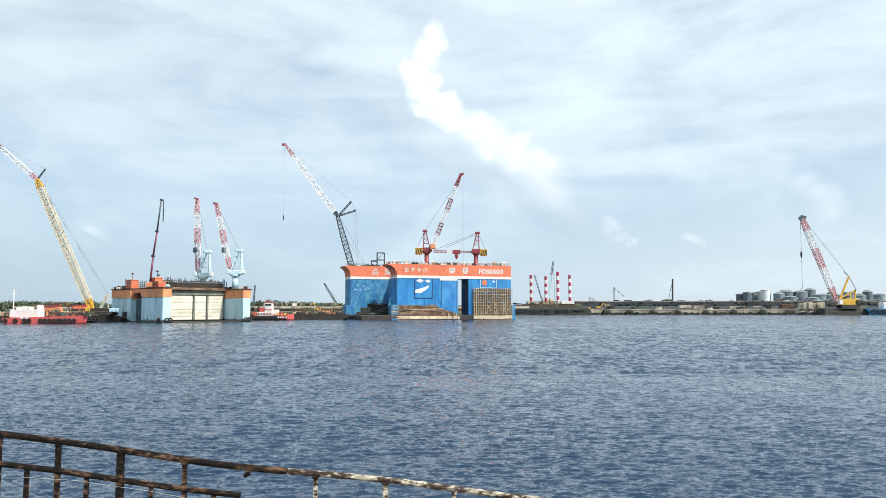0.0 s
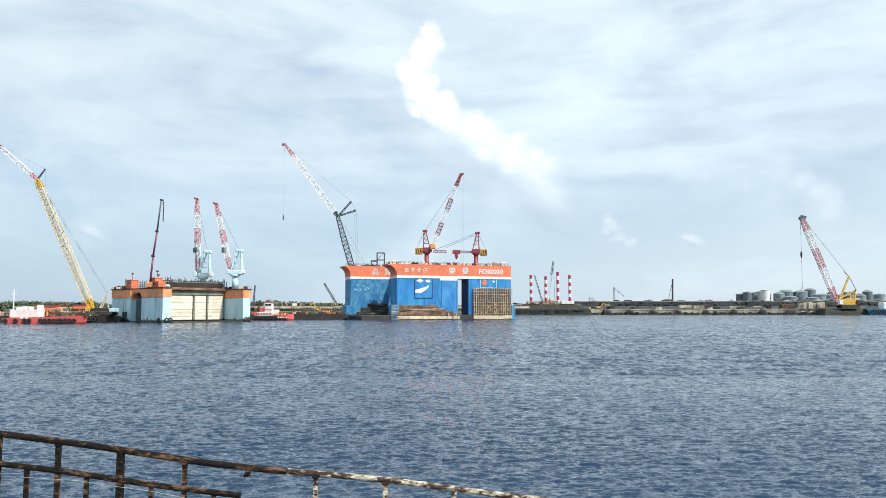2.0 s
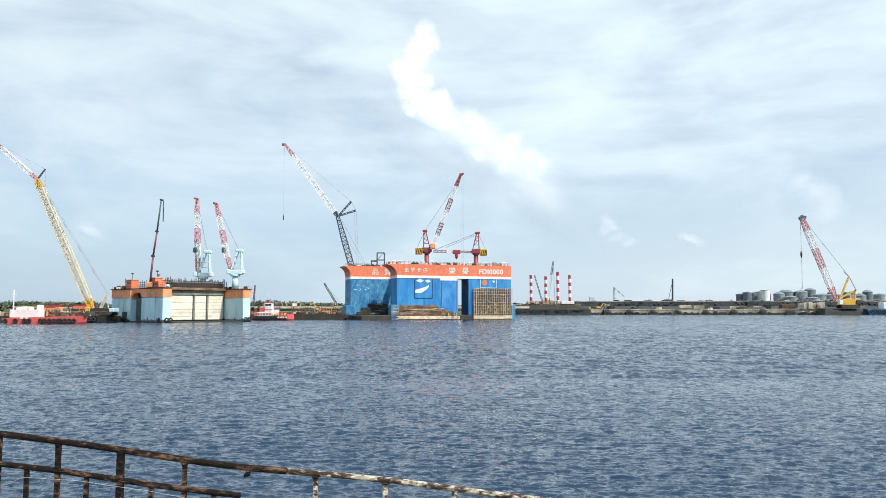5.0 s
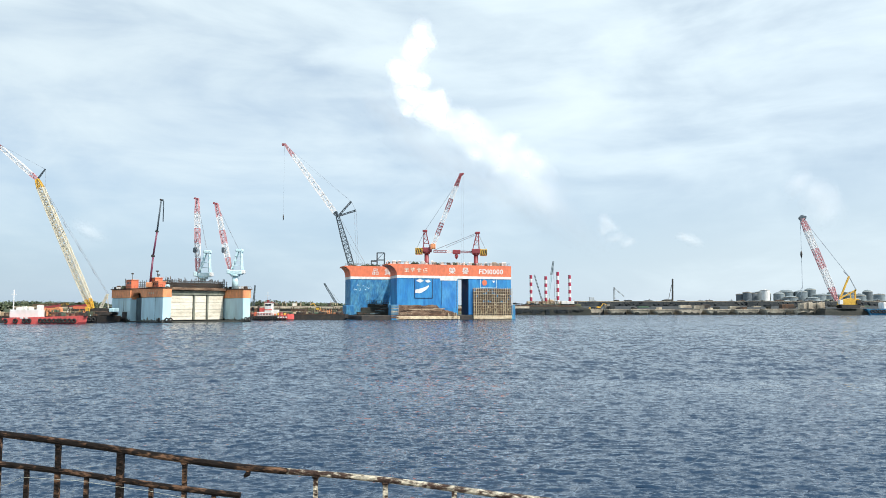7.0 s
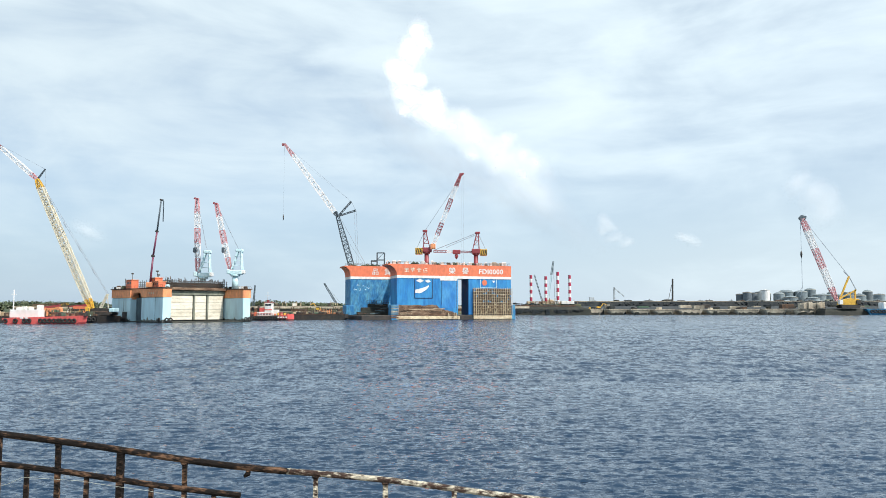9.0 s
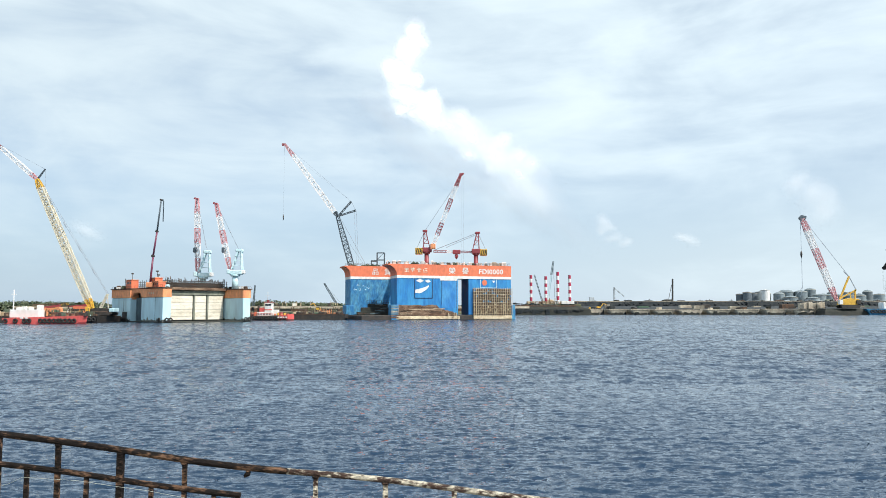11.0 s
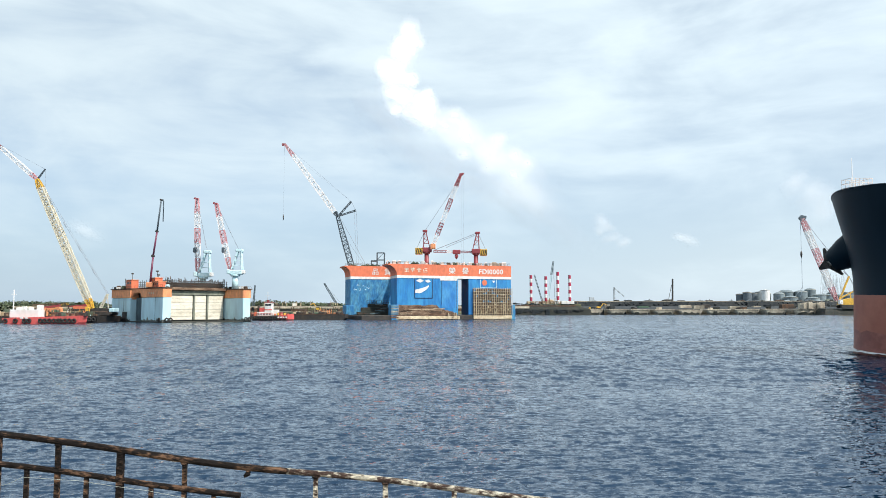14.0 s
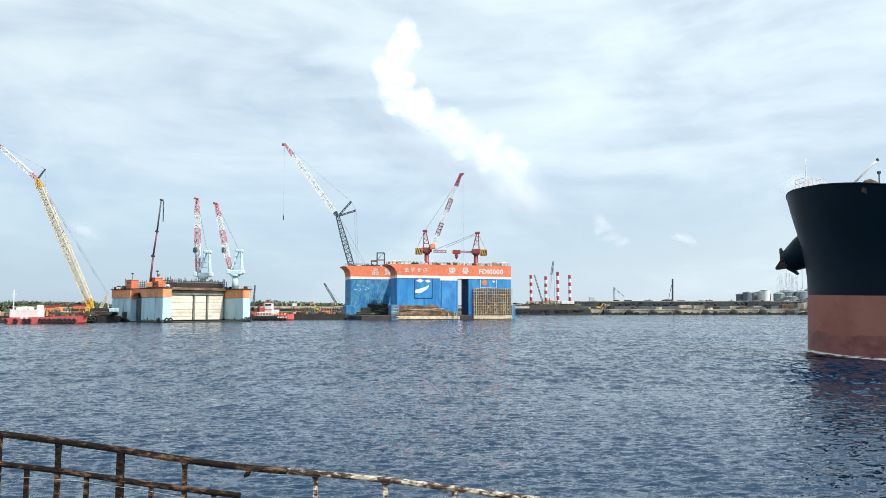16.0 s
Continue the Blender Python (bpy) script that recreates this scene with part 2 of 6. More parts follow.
M["far_water"] = water_material("far_harbour_water", ((0.16, 0.04, 2, 0.1, 0.35, 0.03), (1.1, 0.60, 2, 0.3, 1.1, 0.06), (2.2, 1.6, 2, 0.4, 1.3, -0.05), (4.0, 6.0, 2, 0.3, 0.3, 0.1)), -0.09, 0.09)


def foam_material(name, cover_amount, scale, dense=1.0):
    m = bpy.data.materials.new(name)
    m.use_nodes = True
    nt = m.node_tree
    b = nt.nodes["Principled BSDF"]
    b.inputs["Base Color"].default_value = (0.75, 0.78, 0.78, 1)
    b.inputs["Roughness"].default_value = 0.8
    tc = nt.nodes.new("ShaderNodeTexCoord")
    nz = nt.nodes.new("ShaderNodeTexNoise")
    nz.inputs["Scale"].default_value, nz.inputs["Detail"].default_value = scale, 6
    nt.links.new(tc.outputs["Object"], nz.inputs["Vector"])
    rg = nt.nodes.new("ShaderNodeMapRange")
    rg.inputs["From Min"].default_value, rg.inputs["From Max"].default_value = 0.62 - cover_amount, 0.75 - cover_amount
    nt.links.new(nz.outputs["Fac"], rg.inputs["Value"])
    rg.inputs["To Max"].default_value = dense
    nt.links.new(rg.outputs["Result"], b.inputs["Alpha"])
    return m


M["foam"] = foam_material("sea_foam", 0.24, 1.4)
M["spray"] = foam_material("falling_water", 0.45, 3.0, 0.06)


def vapour_material(name, dense, soft, tone=(0.80, 0.80, 0.80)):
    """White vapour: thick in the middle of a piece, thinning out to its rim, broken by noise."""
    m = bpy.data.materials.new(name)
    m.use_nodes = True
    nt = m.node_tree
    b = nt.nodes["Principled BSDF"]
    b.inputs["Base Color"].default_value = (*tone, 1)
    b.inputs["Roughness"].default_value = 1.0
    b.inputs["Specular IOR Level"].default_value = 0.0
    b.inputs["Subsurface Weight"].default_value = 0.0
    tc = nt.nodes.new("ShaderNodeTexCoord")
    sp = nt.nodes.new("ShaderNodeSeparateXYZ")
    nt.links.new(tc.outputs["Object"], sp.inputs[0])
    flat = nt.nodes.new("ShaderNodeCombineXYZ")
    nt.links.new(sp.outputs["X"], flat.inputs["X"])
    nt.links.new(sp.outputs["Z"], flat.inputs["Z"])
    ln = nt.nodes.new("ShaderNodeVectorMath")
    ln.operation = "LENGTH"
    nt.links.new(flat.outputs[0], ln.inputs[0])
    oi = nt.nodes.new("ShaderNodeObjectInfo")
    nz = nt.nodes.new("ShaderNodeTexNoise")
    nz.noise_dimensions = "4D"
    nz.inputs["Scale"].default_value, nz.inputs["Detail"].default_value = 2.0, 5
    nt.links.new(tc.outputs["Object"], nz.inputs["Vector"])
    wv = nt.nodes.new("ShaderNodeMath")
    wv.operation = "MULTIPLY"
    wv.inputs[1].default_value = 40
    nt.links.new(oi.outputs["Random"], wv.inputs[0])
    nt.links.new(wv.outputs[0], nz.inputs["W"])
    ad = nt.nodes.new("ShaderNodeMath")
    ad.operation = "MULTIPLY_ADD"
    nt.links.new(nz.outputs["Fac"], ad.inputs[0])
    ad.inputs[1].default_value = 0.9
    nt.links.new(ln.outputs["Value"], ad.inputs[2])
    rg = nt.nodes.new("ShaderNodeMapRange")
    rg.interpolation_type = "SMOOTHSTEP"
    nt.links.new(ad.outputs[0], rg.inputs["Value"])
    rg.inputs["From Min"].default_value, rg.inputs["From Max"].default_value = 1.30, 1.30 - soft
    rg.inputs["To Max"].default_value = dense
    face = nt.nodes.new("ShaderNodeMath")
    face.operation = "LESS_THAN"
    nt.links.new(sp.outputs["Y"], face.inputs[0])
    face.inputs[1].default_value = 0.0
    ap = nt.nodes.new("ShaderNodeMath")
    ap.operation = "MULTIPLY"
    nt.links.new(rg.outputs["Result"], ap.inputs[0])
    nt.links.new(face.outputs[0], ap.inputs[1])
    nt.links.new(ap.outputs[0], b.inputs["Alpha"])
    # light scatters through the vapour, so that its shell shades only weakly
    gn = nt.nodes.new("ShaderNodeNewGeometry")
    sc = nt.nodes.new("ShaderNodeVectorMath")
    sc.operation = "MULTIPLY_ADD"
    nt.links.new(gn.outputs["Normal"], sc.inputs[0])
    sc.inputs[1].default_value = (0.35, 0.35, 0.35)
    sc.inputs[2].default_value = (0.42, -0.62, 0.5)
    nm = nt.nodes.new("ShaderNodeVectorMath")
    nm.operation = "NORMALIZE"
    nt.links.new(sc.outputs[0], nm.inputs[0])
    nt.links.new(nm.outputs[0], b.inputs["Normal"])
    return m


M["vapour"] = vapour_material("dense_white_vapour", 0.64, 0.95, (0.93, 0.93, 0.93))
M["mid_vapour"] = vapour_material("white_vapour", 0.33, 1.05, (0.90, 0.90, 0.90))
M["thin_vapour"] = vapour_material("thin_white_vapour", 0.20, 1.1, (0.85, 0.85, 0.85))
M["veil_vapour"] = vapour_material("grey_vapour_veil", 0.20, 1.1, (0.46, 0.47, 0.50))


# ---- mesh building ----
class Geo:
    """Collects vertices and faces of one mesh."""

    def __init__(self):
        self.v, self.f, self.s = [], [], []

    def face(self, idx, smooth=False):
        self.f.append(tuple(idx))
        self.s.append(smooth)

    def hull(self, rings, close=True, caps=True, smooth=True):
        """Rings of equal length, joined one to the next."""
        base = len(self.v)
        n = len(rings[0])
        for r in rings:
            self.v.extend(tuple(p) for p in r)
        for k in range(len(rings) - 1):
            for i in range(n if close else n - 1):
                a, b = base + k * n + i, base + k * n + (i + 1) % n
                self.face((a, b, b + n, a + n), smooth)
        if caps and close:
            self.face([base + i for i in range(n)][::-1])
            self.face([base + (len(rings) - 1) * n + i for i in range(n)])

    def box(self, x0, y0, z0, x1, y1, z1, c=0.0):
        """A box between two corners, its edges chamfered by c."""
        c = min(c, abs(x1 - x0) * 0.4, abs(y1 - y0) * 0.4, abs(z1 - z0) * 0.4)
        b = len(self.v)
        if c <= 0:
            self.v.extend([(x, y, z) for z in (z0, z1) for y in (y0, y1) for x in (x0, x1)])
            for q in ((0, 2, 3, 1), (4, 5, 7, 6), (0, 1, 5, 4), (2, 6, 7, 3), (0, 4, 6, 2), (1, 3, 7, 5)):
                self.face([b + i for i in q])
            return
        rings = []
        for z, k in ((z0, c), (z0 + c, 0), (z1 - c, 0), (z1, c)):
            e = c if k == 0 else c
            i = k
            rings.append([(x0 + e + i, y0 + i, z), (x1 - e - i, y0 + i, z), (x1 - i, y0 + e + i, z), (x1 - i, y1 - e - i, z),
                          (x1 - e - i, y1 - i, z), (x0 + e + i, y1 - i, z), (x0 + i, y1 - e - i, z), (x0 + i, y0 + e + i, z)])
        self.hull(rings, smooth=False)

    def beam(self, p, q, w, h=None):
        """A square bar from p to q."""
        p, q = Vector(p), Vector(q)
        d = q - p
        if d.length < 1e-6:
            return
        d.normalize()
        side = d.cross(Vector((0, 0, 1)))
        if side.length < 1e-3:
            side = Vector((1, 0, 0))
        side.normalize()
        upv = side.cross(d)
        a, c = side * (w / 2), upv * ((h or w) / 2)
        self.hull([[e + a + c, e - a + c, e - a - c, e + a - c] for e in (p, q)], smooth=False)

    def tube(self, pts, radii, n=10, smooth=True):
        """A round tube along points."""
        pts = [Vector(p) for p in pts]
        if isinstance(radii, (int, float)):
            radii = [radii] * len(pts)
        rings = []
        for i, p in enumerate(pts):
            d = (pts[min(i + 1, len(pts) - 1)] - pts[max(i - 1, 0)])
            d.normalize()
            side = d.cross(Vector((0, 0, 1)))
            if side.length < 1e-3:
                side = Vector((1, 0, 0))
            side.normalize()
            upv = side.cross(d)
            rings.append([p + (side * math.cos(2 * math.pi * k / n) + upv * math.sin(2 * math.pi * k / n)) * radii[i] for k in range(n)])
        self.hull(rings, smooth=smooth)

    def prism(self, poly, lo, hi, axis="y"):
        """A flat polygon pushed along an axis."""
        def lift3(p, k):
            return {"y": (p[0], k, p[1]), "z": (p[0], p[1], k), "x": (k, p[0], p[1])}[axis]
        self.hull([[lift3(p, lo) for p in poly], [lift3(p, hi) for p in poly]], smooth=False)

    def torus(self, c, axis, R, r, n=14, m=7):
        c, axis = Vector(c), Vector(axis).normalized()
        u = axis.orthogonal().normalized()
        w = axis.cross(u)
        base = len(self.v)
        for i in range(n):
            a = 2 * math.pi * i / n
            rad = u * math.cos(a) + w * math.sin(a)
            for j in range(m):
                e = 2 * math.pi * j / m
                self.v.append(tuple(c + rad * (R + r * math.cos(e)) + axis * (r * math.sin(e))))
        for i in range(n):
            for j in range(m):
                self.face((base + i * m + j, base + ((i + 1) % n) * m + j, base + ((i + 1) % n) * m + (j + 1) % m, base + i * m + (j + 1) % m), True)

    def blob(self, c, r, seed, rough=0.25, sub=2, squash=1.0):
        """A lumpy rounded clump."""
        bm = bmesh.new()
        bmesh.ops.create_icosphere(bm, subdivisions=sub, radius=1.0)
        base = len(self.v)
        for v in bm.verts:
            k = 1 + rough * noise.noise(v.co * 1.7 + Vector((seed * 3.1, seed * 1.7, seed))) * 2
            self.v.append((c[0] + v.co.x * r * k, c[1] + v.co.y * r * k, c[2] + v.co.z * r * k * squash))
        for fc in bm.faces:
            self.face([base + v.index for v in fc.verts], True)
        bm.free()

    def lattice(self, p, q, w0, w1, bays, t, depth=None):
        """Four chords with zigzag bracing between two ends."""
        p, q = Vector(p), Vector(q)
        d = (q - p).normalized()
        side = d.cross(Vector((0, 1, 0)))
        if side.length < 1e-3:
            side = Vector((1, 0, 0))
        side.normalize()
        back = d.cross(side).normalized()
        rows = []
        for k in range(bays + 1):
            e = p.lerp(q, k / bays)
            w = (w0 + (w1 - w0) * k / bays) / 2
            dp = w if depth is None else depth / 2
            rows.append([e + side * w + back * dp, e - side * w + back * dp, e - side * w - back * dp, e + side * w - back * dp])
        for i in range(4):
            self.beam(rows[0][i], rows[-1][i], t)
        for k in range(bays):
            for i in range(4):
                j = (i + 1) % 4
                a, b = (i, j) if k % 2 == 0 else (j, i)
                self.beam(rows[k][a], rows[k + 1][b], t * 0.6)
                self.beam(rows[k][i], rows[k][j], t * 0.6)
        for i in range(4):
            self.beam(rows[-1][i], rows[-1][(i + 1) % 4], t * 0.7)

    def mesh(self, name, mat, origin=(0, 0, 0)):
        me = bpy.data.meshes.new(name)
        o = Vector(origin)
        me.from_pydata([tuple(Vector(p) - o) for p in self.v] if o.length else self.v, [], self.f)
        me.polygons.foreach_set("use_smooth", self.s)
        me.materials.append(mat)
        me.validate()
        bm = bmesh.new()
        bm.from_mesh(me)
        bmesh.ops.recalc_face_normals(bm, faces=bm.faces)
        bm.to_mesh(me)
        bm.free()
        return me


PLACE = {}


def thing(name, at, label, category, group="", kind="", turn=0.0):
    """An empty at a thing's base. Parts of an unturned thing are given in the world's metres, those of a turned one in its own."""
    ob = new(name)
    ob.empty_display_size = 0.5
    ob.matrix_basis = pose(*at, 0, 0, turn)
    PLACE[ob.name] = Vector((0, 0, 0)) if turn else Vector(at)
    return tagged(ob, label, category, group, kind)


def part(name, geo, mat, parent, label=""):
    o = PLACE.get(parent.name, Vector((0, 0, 0)))
    ob = new(name, geo.mesh(name, mat, o))
    ob.parent = parent
    PLACE[ob.name] = o
    return tagged(ob, label)


def single(name, geo, mat, label, category, group="", kind=""):
    """A thing of one mesh, its origin at its base."""
    xs, ys, zs = zip(*geo.v)
    at = ((min(xs) + max(xs)) / 2, (min(ys) + max(ys)) / 2, min(zs))
    ob = new(name, geo.mesh(name, mat, at))
    ob.location = at
    return tagged(ob, label, category, group, kind)


def lettering(text, size, at, mat, parent, rx=90, spread=1.0, depth=0.06, bold=0.07):
    cu = bpy.data.curves.new("lettering", "FONT")
    cu.body, cu.size, cu.extrude, cu.space_character, cu.offset = text, size, depth, spread, bold
    tmp = bpy.data.objects.new("tmp", cu)
    scene.collection.objects.link(tmp)
    me = bpy.data.meshes.new_from_object(tmp.evaluated_get(bpy.context.evaluated_depsgraph_get()))
    bpy.data.objects.remove(tmp)
    me.materials.clear()
    me.materials.append(mat)
    ob = new("lettering", me)
    ob.parent = parent
    ob.matrix_basis = pose(*at, rx, 0, 0)
    return ob


# ---- water ----
def wave_height(x, y, cell, kind):
    """Sum of short crested wind waves in metres; waves too short for the mesh are left to the surface's relief."""
    rs = np.random.RandomState(5 + kind)
    h = np.zeros_like(x)
    if kind == 2:
        for k in range(34):
            lam = 0.9 * 1.062 ** k
            ang = 1.5 + rs.normal(0, 0.5)
            kx, ky = math.cos(ang) * 2 * math.pi / lam, math.sin(ang) * 2 * math.pi / lam
            h += 0.0080 * lam ** 0.35 * np.clip((lam / cell - 2.2) / 2.5, 0, 1) * np.sin(kx * x + ky * y + rs.uniform(0, 6.28) + 0.8 * np.sin(0.05 * x + 0.04 * y + k))
        return h - 0.12
    for k in range(52):
        lam = 0.17 * (1.038 ** k)
        ang = (1.72 if kind == 0 else 1.33) + rs.normal(0, 0.34)
        kx, ky = math.cos(ang) * 2 * math.pi / lam, math.sin(ang) * 2 * math.pi / lam
        ph = rs.uniform(0, 6.28)
        s = np.sin(kx * x + ky * y + ph + 1.1 * np.sin((0.35 * x * math.sin(ang + k) + 0.3 * y * math.cos(k)) / (0.5 + 0.4 * lam) + k))
        if k % 4 != 3:
            s = 1.3 * (1 - 2 * np.sqrt(0.5 * (1 + s) + 0.008))
        h += WAVE * lam ** 0.52 * s * np.clip((lam / cell - 2.2) / 2.5, 0, 1)
    gust = 0.85 + 0.3 * np.sin(0.045 * x + 0.6 * np.sin(0.03 * y)) * np.sin(0.05 * y + 1.3)
    return h * gust


WAVE = 0.0066


def grid_mesh(name, X, Y, Z, mat, label):
    m, n = X.shape
    v = np.stack([X.ravel(), Y.ravel(), Z.ravel()], 1)
    i = np.arange((m - 1) * (n - 1))
    a = (i // (n - 1)) * n + i % (n - 1)
    f = np.stack([a, a + 1, a + n + 1, a + n], 1)
    me = bpy.data.meshes.new(name)
    me.vertices.add(len(v))
    me.vertices.foreach_set("co", v.ravel())
    me.loops.add(f.size)
    me.loops.foreach_set("vertex_index", f.ravel())
    me.polygons.add(len(f))
    me.polygons.foreach_set("loop_start", np.arange(0, f.size, 4))
    me.polygons.foreach_set("loop_total", np.full(len(f), 4))
    me.update(calc_edges=True)
    me.polygons.foreach_set("use_smooth", np.ones(len(f), bool))
    me.materials.append(mat)
    return tagged(new(name, me), label, "water", "", "structure")


def near_sheet(name, kind, label):
    """Waves off the quay, finest close by, opening out seawards."""
    ys = 15.0 * (80 / 15.0) ** np.linspace(0, 1, 600)
    ts = np.linspace(-0.78, 0.82, 660)
    T, Y = np.meshgrid(ts, ys)
    X = (Y + 6) * T
    cell = np.maximum(np.gradient(ys)[:, None] + 0 * X, (Y + 6) * (ts[1] - ts[0]))
    rim = (np.abs(ts[0]) - np.abs(T)) * (Y + 6)
    Z = wave_height(X, Y, cell, kind) - 0.9 * np.clip(1 - rim / 1.5, 0, 1) - 0.6 * np.clip((Y - 40) / 40, 0, 1) ** 1.7
    return grid_mesh(name, X, Y, Z, M["water"], label)


def far_sheet(name, label):
    ys = 36.0 * (700 / 36.0) ** np.linspace(0, 1, 640)
    ts = np.linspace(-0.78, 0.82, 580)
    T, Y = np.meshgrid(ts, ys)
    X = (Y + 6) * T
    cell = np.maximum(np.gradient(ys)[:, None] + 0 * X, (Y + 6) * (ts[1] - ts[0]))
    rim = np.minimum.reduce([(np.abs(ts[0]) - np.abs(T)) * (Y + 6), 700 - Y])
    Z = wave_height(X, Y, cell, 2) - 1.5 * np.clip(1 - rim / 15, 0, 1) - 0.3 * np.clip((60 - Y) / 16, 0, 1)
    return grid_mesh(name, X, Y, Z, M["far_water"], label)


flat_x, flat_y = np.meshgrid(np.linspace(-6000, 6000, 41), np.linspace(-5000, 6000, 41))
water = grid_mesh("water", flat_x, flat_y, flat_x * 0 - 0.75, M["far_water"], "blue-grey harbour water reaching the horizon")
far_chop = far_sheet("water_far_chop", "wind waves on the far harbour water")
near_chop = near_sheet("water_waves", 0, "choppy blue-grey harbour water with short wind waves")
chop = near_sheet("water_chop", 1, "small crossing wavelets on harbour water")


# ---- land and breakwater ----
def land():
    g = Geo()
    rs = random.Random(3)
    near = [(-1600, 430), (-400, 420), (-220, 395), (-150, 400), (-76, 402), (-70, 374), (-22, 374), (-18, 412), (14, 415), (24, 470)]
    far = [(24, 2400), (-1600, 2400)]
    poly = near + far
    rings = [[(x, y, -1.5) for x, y in poly], [(x, y + 3, 2.6) for x, y in poly], [(x, y + 8, 3.2) for x, y in poly]]
    g.hull(rings, smooth=False)
    single("land", g, M["soil"], "low bare reclaimed shore with soil and scrub", "ground", kind="structure")
    # woods on the skyline
    for (x0, x1, y0, y1, count, hi, top, seed) in ((-700, -270, 560, 760, 520, 9.5, -390, 1), (-330, 40, 600, 760, 560, 9.0, -155, 2), (-215, -195, 430, 445, 9, 6.5, -205, 3), (-262, -255, 430, 440, 5, 6.0, -258, 4)):
        rs = random.Random(seed)
        g = Geo()
        for k in range(count):
            cx, cy = rs.uniform(x0, x1), rs.uniform(y0, y1)
            h = hi * rs.uniform(0.62, 0.95) * (0.62 + 0.45 * math.exp(-((cx - top) / 75.0) ** 2) + 0.06 * math.sin(cx * 0.09 + seed))
            g.beam((cx, cy, 2.8), (cx, cy, 3 + h * 0.6), 0.5)
            for j in range(80):
                a, r = rs.uniform(0, 6.28), rs.uniform(0, 1) ** 0.5 * (1.5 + h * 0.5)
                up_ = rs.random()
                px, py, pz = cx + math.cos(a) * r, cy + math.sin(a) * r, 3 + h * (0.1 + 0.9 * up_ * (1 - 0.25 * (r / (1.5 + h * 0.5)) ** 2))
                q = rs.uniform(0.7, 1.7)
                b = len(g.v)
                for _ in range(4):
                    g.v.append((px + rs.uniform(-q, q), py + rs.uniform(-q, q), pz + rs.uniform(-q, q) * 0.6))
                g.face((b, b + 1, b + 2))
                g.face((b, b + 2, b + 3))
                g.face((b + 1, b + 3, b + 2))
        single("woods", g, M["leaf"], "grey-green belt of low trees on the far shore", "trees", kind="stuff")


def far_wall():
    g = Geo()
    rs = random.Random(11)
    pts = [(x, 760 + 8 * math.sin(x * 0.01)) for x in range(110, 1500, 12)]
    rings = []
    for x, y in pts:
        t = 12.2 + rs.uniform(-0.25, 0.25)
        rings.append([(x, y, -1), (x, y + 9, 6 + rs.uniform(-1, 1)), (x, y + 12, t), (x, y + 30, t), (x, y + 44, -1)])
    g.hull(rings, smooth=False)
    top = Geo()
    for k in range(120):
        x = rs.uniform(130, 620)
        top.blob((x, 766 + 8 * math.sin(x * 0.01) + rs.uniform(-3, 3), 11.5 - rs.uniform(0, 3)), rs.uniform(0.7, 2.0), k, 0.3, 1, 0.8)
    single("armour_rock", top, M["rock"], "dark armour rocks heaped on the far breakwater", "rocks", kind="stuff")
    for k in range(18):
        m = Geo()
        x, w, h = 165 + k * 17.0 + rs.uniform(-6, 6), rs.uniform(1.0, 4.0), rs.uniform(0.4, 1.3)
        yy = 764 + 8 * math.sin(x * 0.01)
        m.box(x - w, yy + 13.5, 12.0, x + w, yy + 18, 12.7 + h, 0.15)
        m.beam((x, yy + 15, 12.4 + h), (x + rs.uniform(-2, 2), yy + 15, 13.2 + h + rs.uniform(0, 1.2)), 0.35)
        single("breakwater_plant", m, M[rs.choice(("rock", "dark", "void", "rust_dark"))], "small dark machine parked on the far breakwater", "machine", "breakwater machines")
    cap = Geo()
    for x, y in pts[:-1:2]:
        cap.box(x, y + 13, 11.5, x + 23.6, y + 16, 12.7, 0.1)
    single("parapet", cap, M["pale_concrete"], "thin pale parapet along the far breakwater", "parapet", kind="structure")
    single("far_breakwater", g, M["rock"], "long dark rubble breakwater along the horizon", "breakwater", kind="structure")


def quay_right():
    base = thing("rubble_quay", (84, 560, 0), "dark stepped quay with heaps of rubble on top", "quay", kind="structure")
    g = Geo()
    g.hull([[(53, 560, -1), (113, 560, -1), (120, 640, -1), (53, 640, -1)], [(54, 561.5, 4.2), (112, 561.5, 4.2), (119, 640, 4.2), (54, 640, 4.2)],
            [(54, 566, 7.0), (102, 566, 7.0), (110, 640, 6.6), (54, 640, 7.0)]], smooth=False)
    part("wall", g, M["void"], base)
    rs = random.Random(4)
    g = Geo()
    for k in range(90):
        x = rs.uniform(55, 104)
        g.blob((x, 574 + rs.uniform(0, 26), 6.8 + rs.uniform(0, 2.0) * (1 if x < 80 else 0.3)), rs.uniform(0.5, 1.5), k, 0.3, 1, 0.6)
    edge = Geo()
    for k in range(17):
        x = 54.2 + k * 2.8
        edge.box(x, 565.0, 6.3 + rs.uniform(-0.15, 0.1), x + 2.66, 567.5, 7.25 + rs.uniform(-0.15, 0.2), 0.1)
    part("edge_stone", edge, M["rust_dark"], base, "row of brownish edge stones")
    steps = Geo()
    for k in range(40):
        x = rs.uniform(54, 108)
        steps.box(x, 560.4 + rs.uniform(-0.5, 0.2), rs.uniform(0.2, 3.6), x + rs.uniform(1.0, 3.5), 562.5, rs.uniform(3.6, 4.3), 0.15)
    part("facing_stone", steps, M["rock"], base, "rough dark facing stones")
    rub = part("rubble", g, M["rock"], base, "heaps of grey stone")
    rub["kind"] = "stuff"


